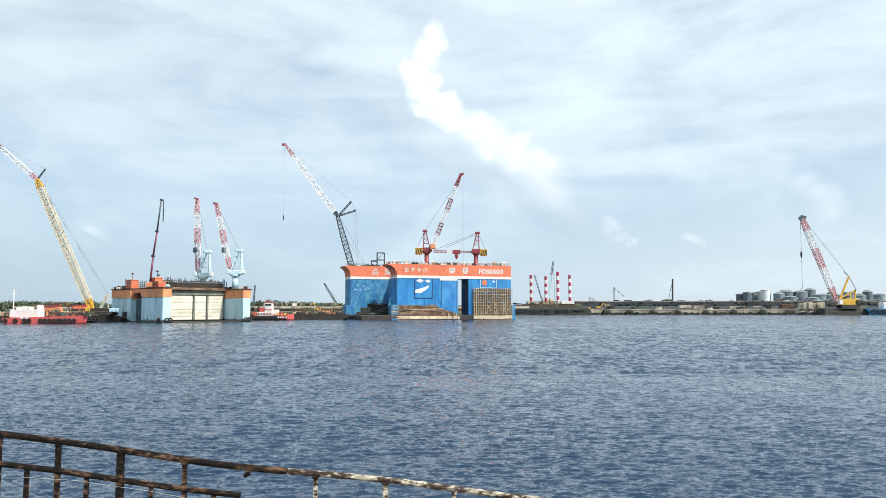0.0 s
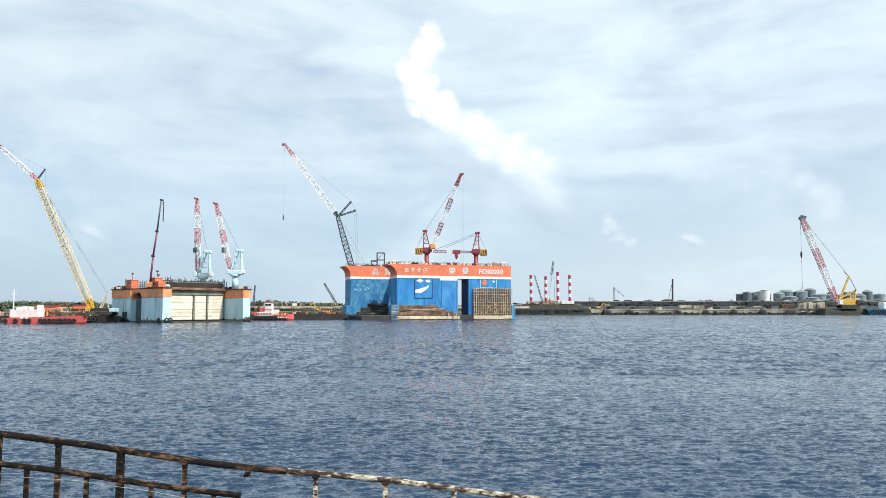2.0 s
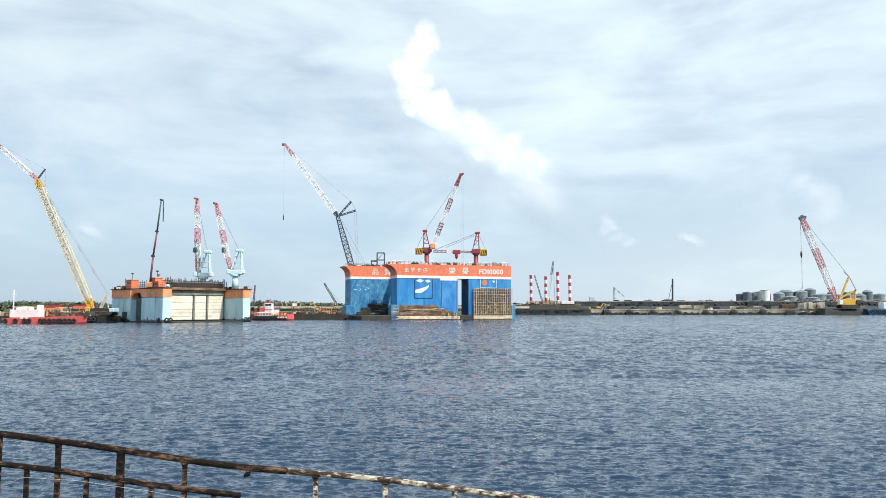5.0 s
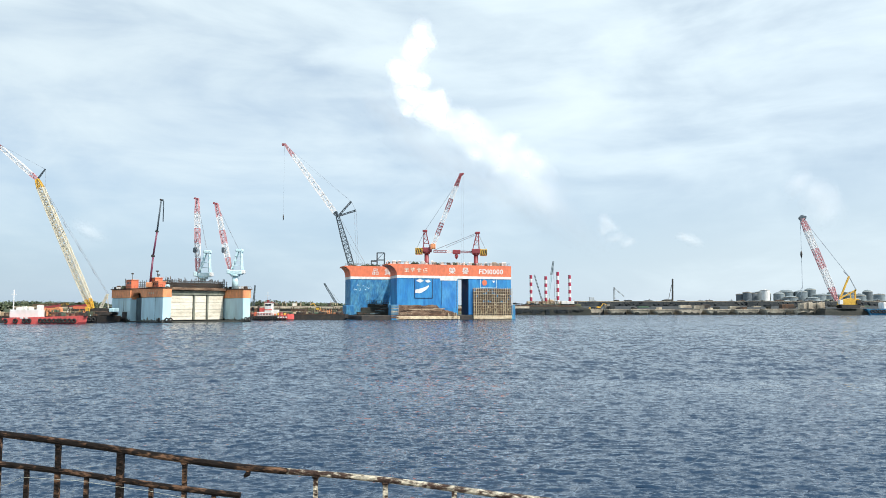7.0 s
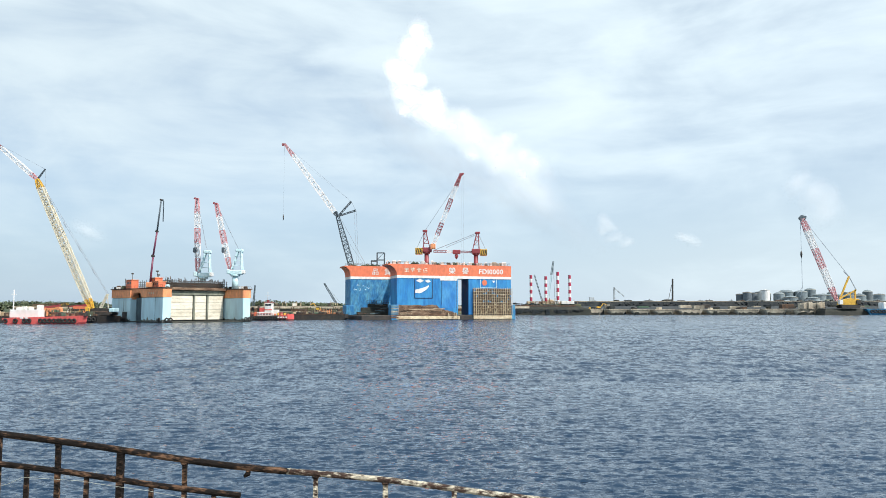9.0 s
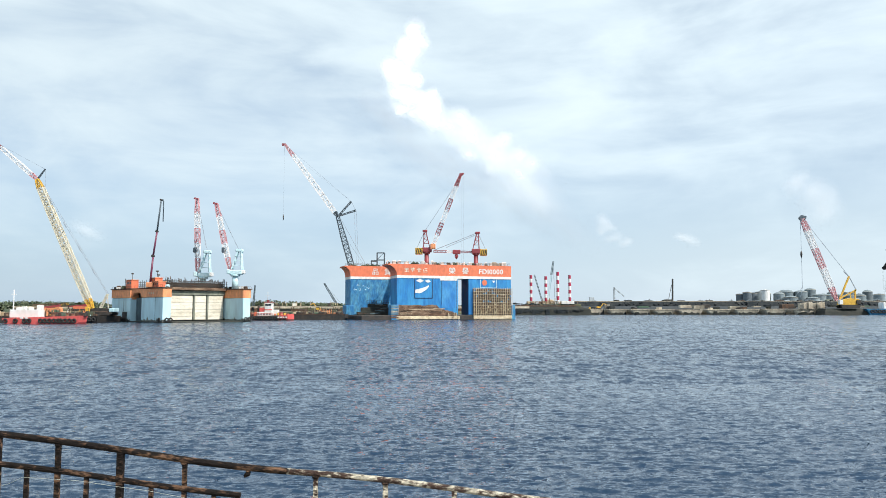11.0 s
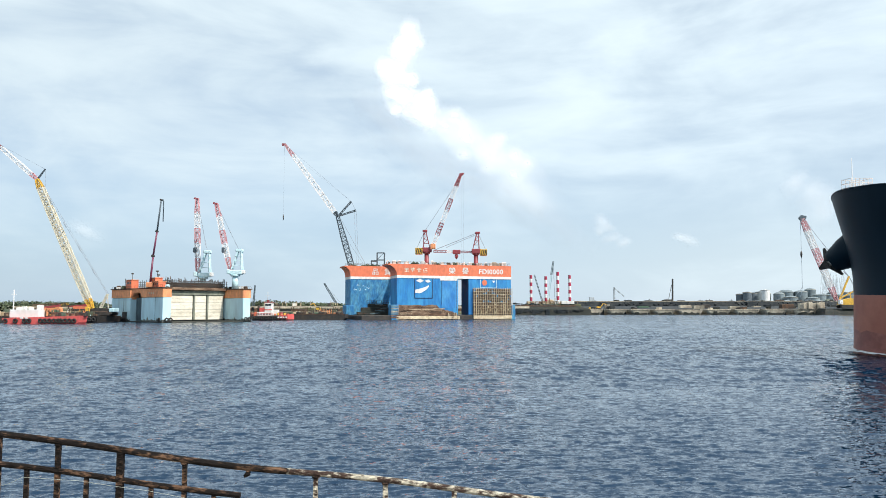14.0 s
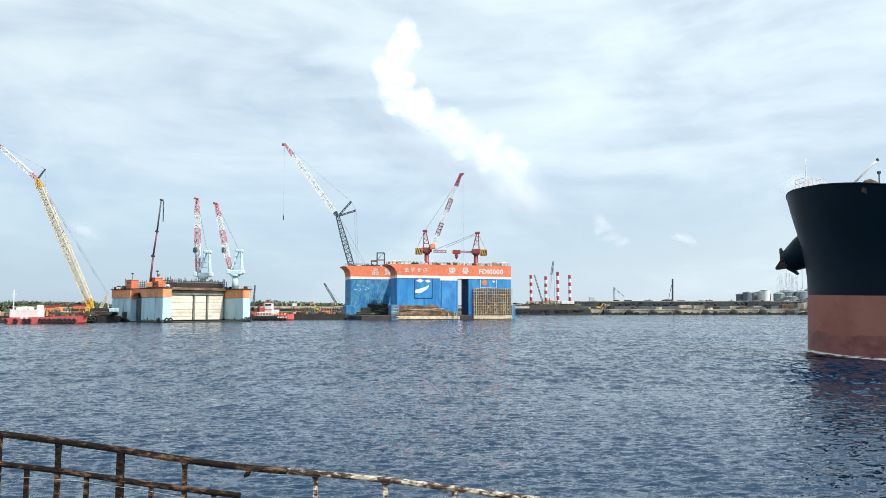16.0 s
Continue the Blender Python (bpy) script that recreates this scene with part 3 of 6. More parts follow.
def caissons():
    rs = random.Random(8)
    x = 112.0
    k = 0
    while x < 470:
        w = rs.uniform(14.5, 20)
        c = thing("breakwater_caisson", (x + w / 2, 596, 0), "weathered concrete breakwater caisson with pale capping", "caisson", "breakwater caissons")
        top = 4.2 + rs.uniform(-0.5, 0.4)
        g = Geo()
        a, b = rs.uniform(1.4, 3.0), rs.uniform(1.4, 3.0)
        rings = []
        for z, f, fwd in ((-1.2, 1.25, 0.6), (0.4, 1.0, 0.0), (1.4, 0.6, -0.35), (2.4, 0.22, -0.5), (top - 0.9, 0.0, -0.4)):
            rings.append([(x + a * f, 591.2 + fwd, z), (x + a * f + 1.6, 590.3 + fwd, z), (x + w - b * f - 1.6, 590.3 + fwd, z), (x + w - b * f, 591.2 + fwd, z), (x + w, 606, z), (x, 606, z)])
        g.hull(rings, smooth=False)
        part("body", g, M["concrete"] if k % 4 else M["pale_concrete"], c, "stained concrete body")
        g = Geo()
        n = 10
        edge = [(x + a * 0.8 + (w - a * 0.8 - b * 0.8) * i / n, 1.5 + rs.uniform(-0.7, 0.7)) for i in range(n + 1)]
        g.prism([(edge[0][0] + 1, -1)] + edge[1:-1] + [(edge[-1][0] - 1, -1)], 589.75, 590.6)
        part("weed_band", g, M["void"], c, "dark wet weed along the waterline")
        g = Geo()
        g.box(x + 0.2, 589.5, top - 0.75, x + w - 0.2, 606, top, 0.12)
        part("capping", g, M["pale_concrete"], c, "pale stained concrete capping")
        for q in range(rs.randint(1, 3)):
            g = Geo()
            bx, bh = x + rs.uniform(1, max(2, w - 6)), rs.uniform(0.5, 2.4)
            g.box(bx, 592 + rs.uniform(0, 6), top, bx + rs.uniform(1.5, 5), 600, top + bh, 0.15)
            part("parapet_block", g, M[rs.choice(("dark", "void", "pale_concrete", "rock", "rust_dark"))], c)
        if rs.random() < 0.5:
            # dark box proud of the face, colour imitates the shade of a hollow
            g = Geo()
            bx = x + rs.uniform(2, max(3, w - 5))
            g.box(bx, 589.2, 0.4, bx + rs.uniform(2, 4), 590.2, rs.uniform(1.8, 2.8), 0.2)
            part("recess", g, M["void"], c)
        x += w + rs.uniform(2.6, 4.6)
        k += 1


# ---- cranes ----
def stay(g, p, q, w=0.16):
    g.beam(p, q, w)


def boom(parent, p, q, widths, mats, bays, t, name="boom_section", label="", cuts=None):
    """A lattice boom in coloured sections; widths has one entry more than mats, cuts are where sections end."""
    p, q = Vector(p), Vector(q)
    n = len(mats)
    cuts = [0.0] + list(cuts) + [1.0] if cuts else [k / n for k in range(n + 1)]
    for k in range(n):
        g = Geo()
        g.lattice(p.lerp(q, cuts[k]), p.lerp(q, cuts[k + 1]), widths[k], widths[k + 1], max(2, round(bays * n * (cuts[k + 1] - cuts[k]))), t)
        part(name, g, M[mats[k]], parent, label)


def crawler_crane_yellow():
    y = 275.0
    c = thing("crawler_crane", (-126, y, 2.4), "tall crawler crane with faded yellow lattice boom on a work barge", "crane")
    foot, knee, tip, strut, back = (-130.4, y, 4.6), (-153.0, y, 53.4), (-169.5, y, 67.6), (-150.1, y, 57.4), (-124.9, y, 10.2)
    boom(c, foot, knee, (1.0, 1.9, 2.2, 2.2, 2.2, 2.2, 2.2, 2.0, 1.0), ("crane_yellow", "crane_cream", "crane_cream", "crane_cream", "crane_cream", "crane_cream", "crane_cream", "crane_yellow"), 6, 0.33, cuts=(0.075, 0.2, 0.33, 0.47, 0.61, 0.75, 0.93))
    boom(c, knee, tip, (0.9, 1.4, 1.4, 1.2, 0.5), ("crane_pink", "crane_white", "crane_white", "crane_red"), 4, 0.22, "jib_section", cuts=(0.14, 0.4, 0.86))
    g = Geo()
    g.lattice(knee, strut, 0.45, 0.3, 3, 0.12)
    part("jib_strut", g, M["crane_grey"], c)
    g = Geo()
    stay(g, strut, tip, 0.1), stay(g, knee, back, 0.12), stay(g, (-152.4, y + 1, 53.0), (-124.9, y + 1, 10.2), 0.12), stay(g, strut, (-149.6, y, 47), 0.07)
    for k in range(1, 5):
        a = Vector(knee).lerp(Vector(back), k / 5)
        g.beam(a - Vector((-0.5, 0, 1)), a + Vector((-0.5, 0, 1)), 0.3)
    part("pendant_cable", g, M["cable"], c)
    g = Geo()
    g.lattice(back, (-127.5, y, 4.6), 0.5, 0.7, 4, 0.2)
    g.beam(back, (-124.4, y, 4.5), 0.22)
    part("mast", g, M["crane_cream"], c)
    g = Geo()
    g.prism([(-131, 3.5), (-124.0, 3.5), (-122.0, 3.9), (-122.0, 4.9), (-128, 5.1), (-131, 4.8)], y - 1.8, y + 1.8)
    part("upper_body", g, M["dark"], c)
    g = Geo()
    g.box(-132.0, y - 2.6, 3.5, -130.4, y - 1.0, 5.6, 0.25)
    part("cab", g, M["crane_yellow"], c)
    g = Geo()
    g.box(-123.2, y - 2.4, 3.6, -121.4, y + 2.4, 5.0, 0.2)
    part("counterweight", g, M["pale_blue"], c)
    for s in (-1, 1):
        g = Geo()
        poly = [(-132, 2.9), (-131.4, 2.4), (-122.6, 2.4), (-122, 2.9), (-122, 3.2), (-122.6, 3.6), (-131.4, 3.6), (-132, 3.2)]
        g.prism(poly, y + s * 2.6 - 0.6, y + s * 2.6 + 0.6)
        part("crawler_track", g, M["dark"], c)


def lattice_crane_grey():
    """The crane behind the blue dock: dark tower boom, white luffing jib."""
    y = 386.0
    k = y / 372.0

    def w(x, z):
        return ((x - 0.7) * k, y, 5 + (z - 5) * k)
    c = thing("luffing_crane", (-44.6, y, 3.0), "crawler crane with dark lattice tower and white luffing jib", "crane")
    knee, tip = w(-52.8, 51.6), w(-80.1, 88.6)
    boom(c, w(-42.0, 14.0), knee, (2.6, 2.7, 2.7, 1.6), ("crane_grey", "crane_grey", "crane_grey"), 6, 0.34, "tower_section")
    boom(c, knee, tip, (0.8, 2.0, 2.2, 2.2, 1.8, 0.6), ("crane_grey", "crane_white", "crane_white", "crane_white", "crane_pink"), 2.2, 0.55, "jib_section", cuts=(0.05, 0.3, 0.55, 0.84))
    g = Geo()
    g.lattice(w(-52.2, 52.0), w(-46.0, 59.2), 0.6, 0.7, 5, 0.28)
    part("rear_strut", g, M["crane_grey"], c)
    g = Geo()
    g.lattice(w(-52.2, 51.8), w(-43.6, 54.6), 0.6, 0.7, 5, 0.28)
    part("lower_strut", g, M["crane_grey"], c)
    g = Geo()
    g.beam(tip, w(-81.6, 88.2), 0.8)
    g.beam(w(-79.8, 88.8), w(-81.8, 88.9), 0.6)
    part("jib_head", g, M["crane_red"], c)
    g = Geo()
    stay(g, w(-46.0, 59.2), tip, 0.11), stay(g, w(-46.0, 59.2), w(-74.5, 82.0), 0.07), stay(g, w(-46.0, 59.2), w(-43.6, 54.6), 0.2)
    stay(g, w(-43.4, 54.6), w(-42.0, 27.0), 0.16), stay(g, w(-44.4, 54.4), w(-43.0, 27.0), 0.12), stay(g, w(-51, 50), w(-38.6, 27.5), 0.2)
    stay(g, w(-51, 44), w(-39.6, 27.5), 0.14)
    stay(g, w(-80.4, 88.0), w(-80.4, 52.0), 0.07)
    part("pendant_cable", g, M["cable"], c)
    g = Geo()
    g.tube([w(-80.4, 52.5), w(-80.4, 51.2), w(-80.4, 49.6)], [0.16, 0.34, 0.14], 6)
    part("hook_block", g, M["dark"], c)
    g = Geo()
    g.box(-48, y - 4, 3.0, -36, y + 4, 9, 0.4)
    g.prism([(-46, 9), (-34, 9), (-34, 12), (-40, 15), (-45, 14)], y - 2.5, y + 2.5)
    part("upper_body", g, M["crane_grey"], c)


def pedestal_crane(at, raised):
    """Red pedestal crane of the blue dock."""
    x, y, z = at
    c = thing("pedestal_crane", at, "red pedestal crane with striped counterweight, " + ("boom raised" if raised else "boom lowered level"), "crane", "dock pedestal cranes")
    s = 1 if raised else -1
    g = Geo()
    g.tube([(x, y, z), (x, y, z + 1), (x, y, z + 5.6)], [1.5, 1.05, 0.98], 14)
    g.tube([(x, y, z + 5.2), (x, y, z + 5.9)], 1.6, 14)
    part("pedestal", g, M["crane_red"], c)
    g = Geo()
    g.box(x - 2.0, y - 1.8, z + 5.9, x + 2.4, y + 1.8, z + 8.0, 0.2)
    part("machinery_house", g, M["crane_red"], c)
    cw = s * -1
    g = Geo()
    x0, x1 = sorted((x + cw * 1.9, x + cw * 5.2))
    g.box(x0, y - 1.9, z + 4.9, x1, y + 1.9, z + 7.8, 0.15)
    cwt = part("counterweight", g, M["crane_yellow"], c, "yellow and black striped counterweight")
    for i in range(4):
        g = Geo()
        a = x0 + 0.2 + i * 0.85
        g.prism([(a, z + 5.0), (a + 0.42, z + 5.0), (a + 0.42 + (0.6 if i < 3 else 0), z + 7.6), (a + (0.6 if i < 3 else 0.3), z + 7.6)], y - 1.96, y - 1.9)
        part("stripe", g, M["black"], cwt)
    g = Geo()
    head = (x - s * 0.8, y, z + 15.8)
    for dx, dy in ((-1.5, -1.2), (1.5, -1.2), (-1.5, 1.2), (1.5, 1.2)):
        g.beam((x + dx, y + dy, z + 7.9), (head[0] + dx * 0.25, y + dy * 0.4, head[2]), 0.30)
    for k in range(1, 4):
        f = k / 4
        zz = z + 7.9 + (head[2] - z - 7.9) * f
        xx, ww = x + (head[0] - x) * f, 1.5 * (1 - 0.75 * f)
        g.beam((xx - ww, y - 1.0, zz), (xx + ww, y - 1.0, zz), 0.28)
        g.beam((xx - ww, y - 1.0, zz), (xx + ww * 0.8, y - 1.0, zz + 2.0), 0.22)
    g.box(head[0] - 1.1, y - 0.9, head[2] - 0.6, head[0] + 1.1, y + 0.9, head[2] + 0.4, 0.15)
    part("a_frame", g, M["crane_red"], c)
    if raised:
        g = Geo()
        g.box(x + 1.7, y - 2.6, z + 7.2, x + 4.1, y - 0.6, z + 9.6, 0.25)
        part("cab", g, M["orange_dull"], c, "orange operator cab")
    if raised:
        piv, tip = (x + 2.6, y, z + 8.0), (x + 15.7, y, z + 41.9)
        boom(c, piv, tip, (1.2, 1.8, 1.8, 1.8, 1.8, 1.8, 0.9), ("crane_white", "crane_red", "crane_white", "crane_red", "crane_white", "crane_red"), 4, 0.26)
        g = Geo()
        g.lattice(Vector(piv).lerp(Vector(tip), 0.86), tip, 1.5, 0.8, 3, 0.34)
        g.prism([(tip[0] - 0.6, tip[2] - 1.2), (tip[0] + 1.6, tip[2] + 0.4), (tip[0] + 1.7, tip[2] + 0.9), (tip[0] - 0.6, tip[2] + 0.6)], y - 0.8, y + 0.8)
        part("boom_head", g, M["crane_red"], c)
        g = Geo()
        for o in (-0.5, 0.5):
            stay(g, (head[0], y + o, head[2]), Vector(tip) + Vector((-1.2, o, -3)), 0.14)
            stay(g, (head[0], y + o, head[2]), (x0 + 0.6, y + o, z + 7.8), 0.2)
            stay(g, (tip[0] + 0.8 + o, y, tip[2]), (tip[0] + 0.8 + o, y, z + 1.0), 0.06)
        part("pendant_cable", g, M["cable"], c)
    else:
        piv, tip = (x - 1.5, y, z + 6.6), (x - 20.0, y, z + 6.9)
        boom(c, piv, tip, (0.7, 0.9, 0.9, 0.8), ("crane_red", "crane_white", "crane_red"), 5, 0.2)
        g = Geo()
        g.tube([(x - 9.2, y, z + 6.2), (x - 9.2, y, z + 4.8), (x - 9.2, y, z + 3.2)], [0.3, 0.9, 0.25], 8)
        g.box(x - 11, y - 0.9, z + 5.6, x - 7.4, y + 0.9, z + 7.6, 0.2)
        part("hook_block", g, M["crane_red"], c)
        g = Geo()
        for o in (-0.5, 0.5):
            stay(g, (head[0], y + o, head[2]), (x - 19.5, y + o, z + 7.6), 0.2)
            stay(g, (head[0], y + o, head[2]), (x + 4.6, y + o, z + 7.8), 0.16)
            stay(g, (head[0], y + o, head[2] - 0.6), (x - 14, y + o, z + 8.8), 0.14)
        part("pendant_cable", g, M["cable"], c)


def teal_crane(x, y, z, tip, scale, label):
    """Dock crane with teal turret and pink-and-white lattice boom."""
    c = thing("dock_crane", (x, y, z), label, "crane", "pale dock cranes")
    s = scale
    g = Geo()
    g.tube([(x, y, z), (x, y, z + 5.2 * s)], [1.35 * s, 1.15 * s], 12)
    g.tube([(x, y, z + 5.0 * s), (x, y, z + 5.7 * s)], 1.9 * s, 12)
    part("pedestal", g, M["crane_teal"], c)
    g = Geo()
    zb = z + 5.7 * s
    g.box(x - 2.2 * s, y - 1.6 * s, zb, x + 2.8 * s, y + 1.6 * s, zb + 1.6 * s, 0.2)
    part("machinery_house", g, M["crane_teal"], c)
    g = Geo()
    hx, hz = x + 1.4 * s, zb + 9.4 * s
    for dx, dy in ((-1.4, -1), (2.6, -1), (-1.4, 1), (2.6, 1)):
        g.beam((x + dx * s, y + dy * s, zb + 2), (hx + dx * 0.3 * s, y + dy * 0.6 * s, hz), 0.45 * s)
    for k in range(3):
        f = 0.25 + 0.25 * k
        g.beam((x - 1.4 * (1 - f) * s, y - s, zb + 2 + 7 * f * s), (x + 2.6 * s, y - s, zb + 2 + 7 * f * s), 0.3)
    g.box(hx - 1.3 * s, y - 1.0 * s, hz - 0.5, hx + 1.5 * s, y + 1.0 * s, hz + 0.7, 0.2)
    part("a_frame", g, M["crane_teal"], c)
    g = Geo()
    g.box(x + 2.6 * s, y - 1.2 * s, zb + 0.3 * s, x + 3.7 * s, y + 1.2 * s, zb + 1.7 * s, 0.2)
    part("winch", g, M["white"], c)
    g = Geo()
    g.box(x - 3.0 * s, y - 2.0 * s, zb + 0.2 * s, x - 1.8 * s, y - 0.4 * s, zb + 2.0 * s, 0.2)
    part("cab", g, M["crane_teal"], c)
    piv = (x - 2.0 * s, y, zb + 1.2 * s)
    boom(c, piv, tip, (1.0, 1.6, 1.7, 1.7, 1.6, 1.0), ("crane_pink", "crane_white", "crane_pink", "crane_white", "crane_pink"), 4, 0.26)
    mid = Vector(piv).lerp(Vector(tip), 0.31)
    g = Geo()
    g.box(mid.x - 1.5, y - 1.3, mid.z - 1.0, mid.x - 0.3, y + 1.3, mid.z + 1.2, 0.3)
    part("hook_stow", g, M["crane_grey"], c)
    g = Geo()
    g.box(tip[0] - 0.7, y - 0.6, tip[2] - 0.5, tip[0] + 0.6, y + 0.6, tip[2] + 0.2, 0.12)
    g.tube([(tip[0] - 0.9, y - 0.25, tip[2] + 0.1), (tip[0] - 0.9, y + 0.25, tip[2] + 0.1)], 0.42, 10)
    part("boom_head", g, M["crane_red"], c)
    g = Geo()
    for o in (-0.5, 0.5):
        stay(g, (hx, y + o, hz), tip, 0.10)
    part("pendant_cable", g, M["cable"], c)


def crawler_crane_right():
    y = 575.0
    k = y / 560.0

    def w(x, z):
        return (x * k, y, 5 + (z - 5) * k)
    c = thing("crawler_crane", (305 * k, y, 5.8), "yellow crawler crane with red and white lattice boom on the breakwater", "crane")
    foot, tip, mast, rear = w(298.2, 11.0), w(274.6, 73.2), w(308.4, 29.2), w(313.6, 18.6)
    boom(c, foot, tip, (1.5, 3.6, 3.6, 3.6, 3.5, 2.2), ("crane_pink", "crane_white", "crane_pink", "crane_white", "crane_pink"), 6, 0.5, cuts=(0.155, 0.39, 0.63, 0.85))
    g = Geo()
    g.prism([(w(272.6, 0)[0], w(0, 72.2)[2]), (w(277, 0)[0], w(0, 73)[2]), (w(277.5, 0)[0], w(0, 75)[2]), (w(274, 0)[0], w(0, 76)[2]), (w(272.0, 0)[0], w(0, 74)[2])], y - 1.2, y + 1.2)
    part("boom_head", g, M["crane_grey"], c)
    g = Geo()
    g.beam(w(300.5, 11.5), mast, 1.1)
    part("mast", g, M["crane_yellow"], c)
    g = Geo()
    g.beam(w(301, 12.5), w(313.5, 19.0), 0.9), g.beam(w(312.5, 19), w(312.5, 9), 0.9), g.beam(w(309, 16.5), w(309, 9), 0.6)
    part("back_frame", g, M["crane_yellow"], c)
    g = Geo()
    stay(g, mast, rear, 0.55), stay(g, mast, (tip[0] + 3, y, tip[2] - 3), 0.3), stay(g, w(304.5, 33), mast, 0.5)
    stay(g, w(273.2, 72.5), w(272.8, 21), 0.26), stay(g, w(272.8, 21), w(267.5, 14.5), 0.22), stay(g, w(272.8, 21), w(271, 13.5), 0.22)
    stay(g, w(276.5, 73.5), w(283.5, 62), 0.2)
    part("pendant_cable", g, M["cable"], c)
    g = Geo()
    g.tube([w(272.9, 48.5), w(272.9, 46), w(272.9, 43.5)], [0.4, 0.9, 0.4], 8)
    part("hook_block", g, M["dark"], c)
    g = Geo()
    x0 = w(299.5, 0)[0]
    g.prism([(x0, 7.6), (x0 + 13.5, 7.6), (x0 + 15, 9.4), (x0 + 15, 12.2), (x0 + 8, 12.8), (x0 + 1, 11.0)], y - 2.6, y + 2.6)
    part("upper_body", g, M["crane_yellow"], c)
    g = Geo()
    g.box(x0 - 1.4, y - 4.2, 8.0, x0 + 1.6, y - 2.0, 11.6, 0.3)
    part("cab", g, M["white"], c)
    g = Geo()
    g.box(x0 + 12.5, y - 3.4, 8.2, x0 + 16.0, y + 3.4, 11.4, 0.3)
    part("counterweight", g, M["dark"], c)
    for s in (-1, 1):
        g = Geo()
        g.prism([(x0 + 1, 5.0), (x0 + 14, 5.0), (x0 + 15, 6.4), (x0 + 14, 7.7), (x0 + 1, 7.7), (x0, 6.9)], y + s * 3.2 - 0.8, y + s * 3.2 + 0.8)
        part("crawler_track", g, M["dark"], c)


# ---- floating docks ----
def wing_profile(z_top, z_band, bulge):
    """Outline of a wing wall's flared end: straight below, curving outward to the top."""
    pts = [(0, z_band)]
    for i in range(1, 6):
        a = i / 5
        pts.append((-bulge * (1 - math.cos(a * math.pi / 2)), z_band + (z_top - 0.5 - z_band) * math.sin(a * math.pi / 2 * 0.96)))
    pts.append((-bulge, z_top))
    return pts


def blue_dock():
    d = thing("floating_dock", (-20.65, 330.0, 0.0), "large floating dock with blue walls, white stripe and orange top band", "floating dock", turn=20.0)
    d.scale = (1.05, 1.0, 1.0)
    H, B = 24.9, 19.7

    def wall(x0, x1, y0, y1, z0, name, mat, label=""):
        g = Geo()
        g.box(x0, y0, z0, x1, y1, B - 1.0, 0.15)
        return part(name, g, M[mat], d, label)

    def band(x0, x1, y0, y1, flare):
        g = Geo()
        prof = wing_profile(H, B, flare)
        poly = [(x0 + p[0], p[1]) for p in prof] + [(x1, H), (x1, B)]
        g.prism(poly, y0 - 0.12, y1 + 0.12)
        b = part("top_band", g, M["orange"], d, "orange top band")
        g = Geo()
        g.box(x0 - 0.02, y0 - 0.18, B - 1.1, x1 + 0.02, y1 + 0.18, B + 0.08)
        part("white_stripe", g, M["white"], d, "white painted stripe")
        return b
    # near wall: long block, opening, short block
    wall(0, 28.0, 0, 10, 2.0, "wall_panel", "blue")
    wall(32.9, 53.6, 0, 8.4, 2.0, "wall_panel", "blue")
    # added dark sheet, paints shade on the opening's inner end face
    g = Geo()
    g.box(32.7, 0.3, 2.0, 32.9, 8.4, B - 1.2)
    part("opening_lining", g, M["navy_shadow"], d, "dark sheet that paints shade into the opening")
    near = band(0, 53.6, 0, 10, 4.0)
    # far wall
    H, B = 25.4, 20.15
    wall(-13.6, 32, 30, 41.5, 2.0, "wall_panel", "blue_scuffed", "scuffed blue wall")
    far = band(-13.6, 32, 30, 41.5, 2.7)
    H, B = 24.9, 19.7
    # pontoon
    g = Geo()
    g.box(-15.6, -0.6, -3, 55.4, 42.5, 1.9, 0.3)
    part("pontoon", g, M["dark"], d, "dark rusty pontoon hull")
    g = Geo()
    rs = random.Random(2)
    n = 27
    tops = [6.4 + 0.12 * math.sin(i * 0.9) + rs.uniform(-0.12, 0.12) for i in range(n + 1)]
    for i in range(n + 1):
        if i > 18:
            tops[i] = 5.2 - 0.55 * ((i - 18) // 2) + rs.uniform(-0.1, 0.1)
    poly = [(0.0, 0.3)] + [(i * 1.0, tops[i]) for i in range(n + 1)] + [(27.0, 0.3)]
    g.prism(poly, -0.5, 0.4)
    part("fouled_side", g, M["rust"], d, "rust-brown weathered lower side")
    g = Geo()
    g.box(-0.3, -0.9, 0.1, 28.5, -0.5, 1.5, 0.1)
    g.box(35, -0.9, 0.1, 53.6, -0.5, 1.7, 0.1)
    part("fender_strip", g, M["tan"], d, "pale tan rubbing strip")
    g = Geo()
    g.box(-2.6, -0.8, -1, 0.6, 4, 6.6, 0.2)
    part("corner_post", g, M["blue_scuffed"], d, "scuffed blue corner post")
    g = Geo()
    g.box(53.4, -0.8, -1, 55.3, 3, 6.6, 0.2)
    part("corner_post", g, M["blue_scuffed"], d)
    # stacked dark forms between the walls
    rs = random.Random(61)
    for k, (x0, x1, z1) in enumerate(((-14.6, 0, 3.4), (-12.5, 0, 5.4), (-9, 0, 7.2))):
        g = Geo()
        g.box(x0, 11 + k * 1.6, 1.9, x1, 12.4 + k * 1.6, z1, 0.1)
        part("form_stack", g, M["void"], d)
        for q in range(9):
            g = Geo()
            a, z = rs.uniform(x0, x1 - 3), 2.0 + (z1 - 2.4) * rs.random()
            g.box(a, 10.88 + k * 1.6, z, a + rs.uniform(1.2, 4.0), 11.0 + k * 1.6, z + rs.uniform(0.12, 0.4))
            part("form_rib", g, M[rs.choice(("dark", "weed", "pale_blue_dirty", "rust_dark"))], d)
    g = Geo()
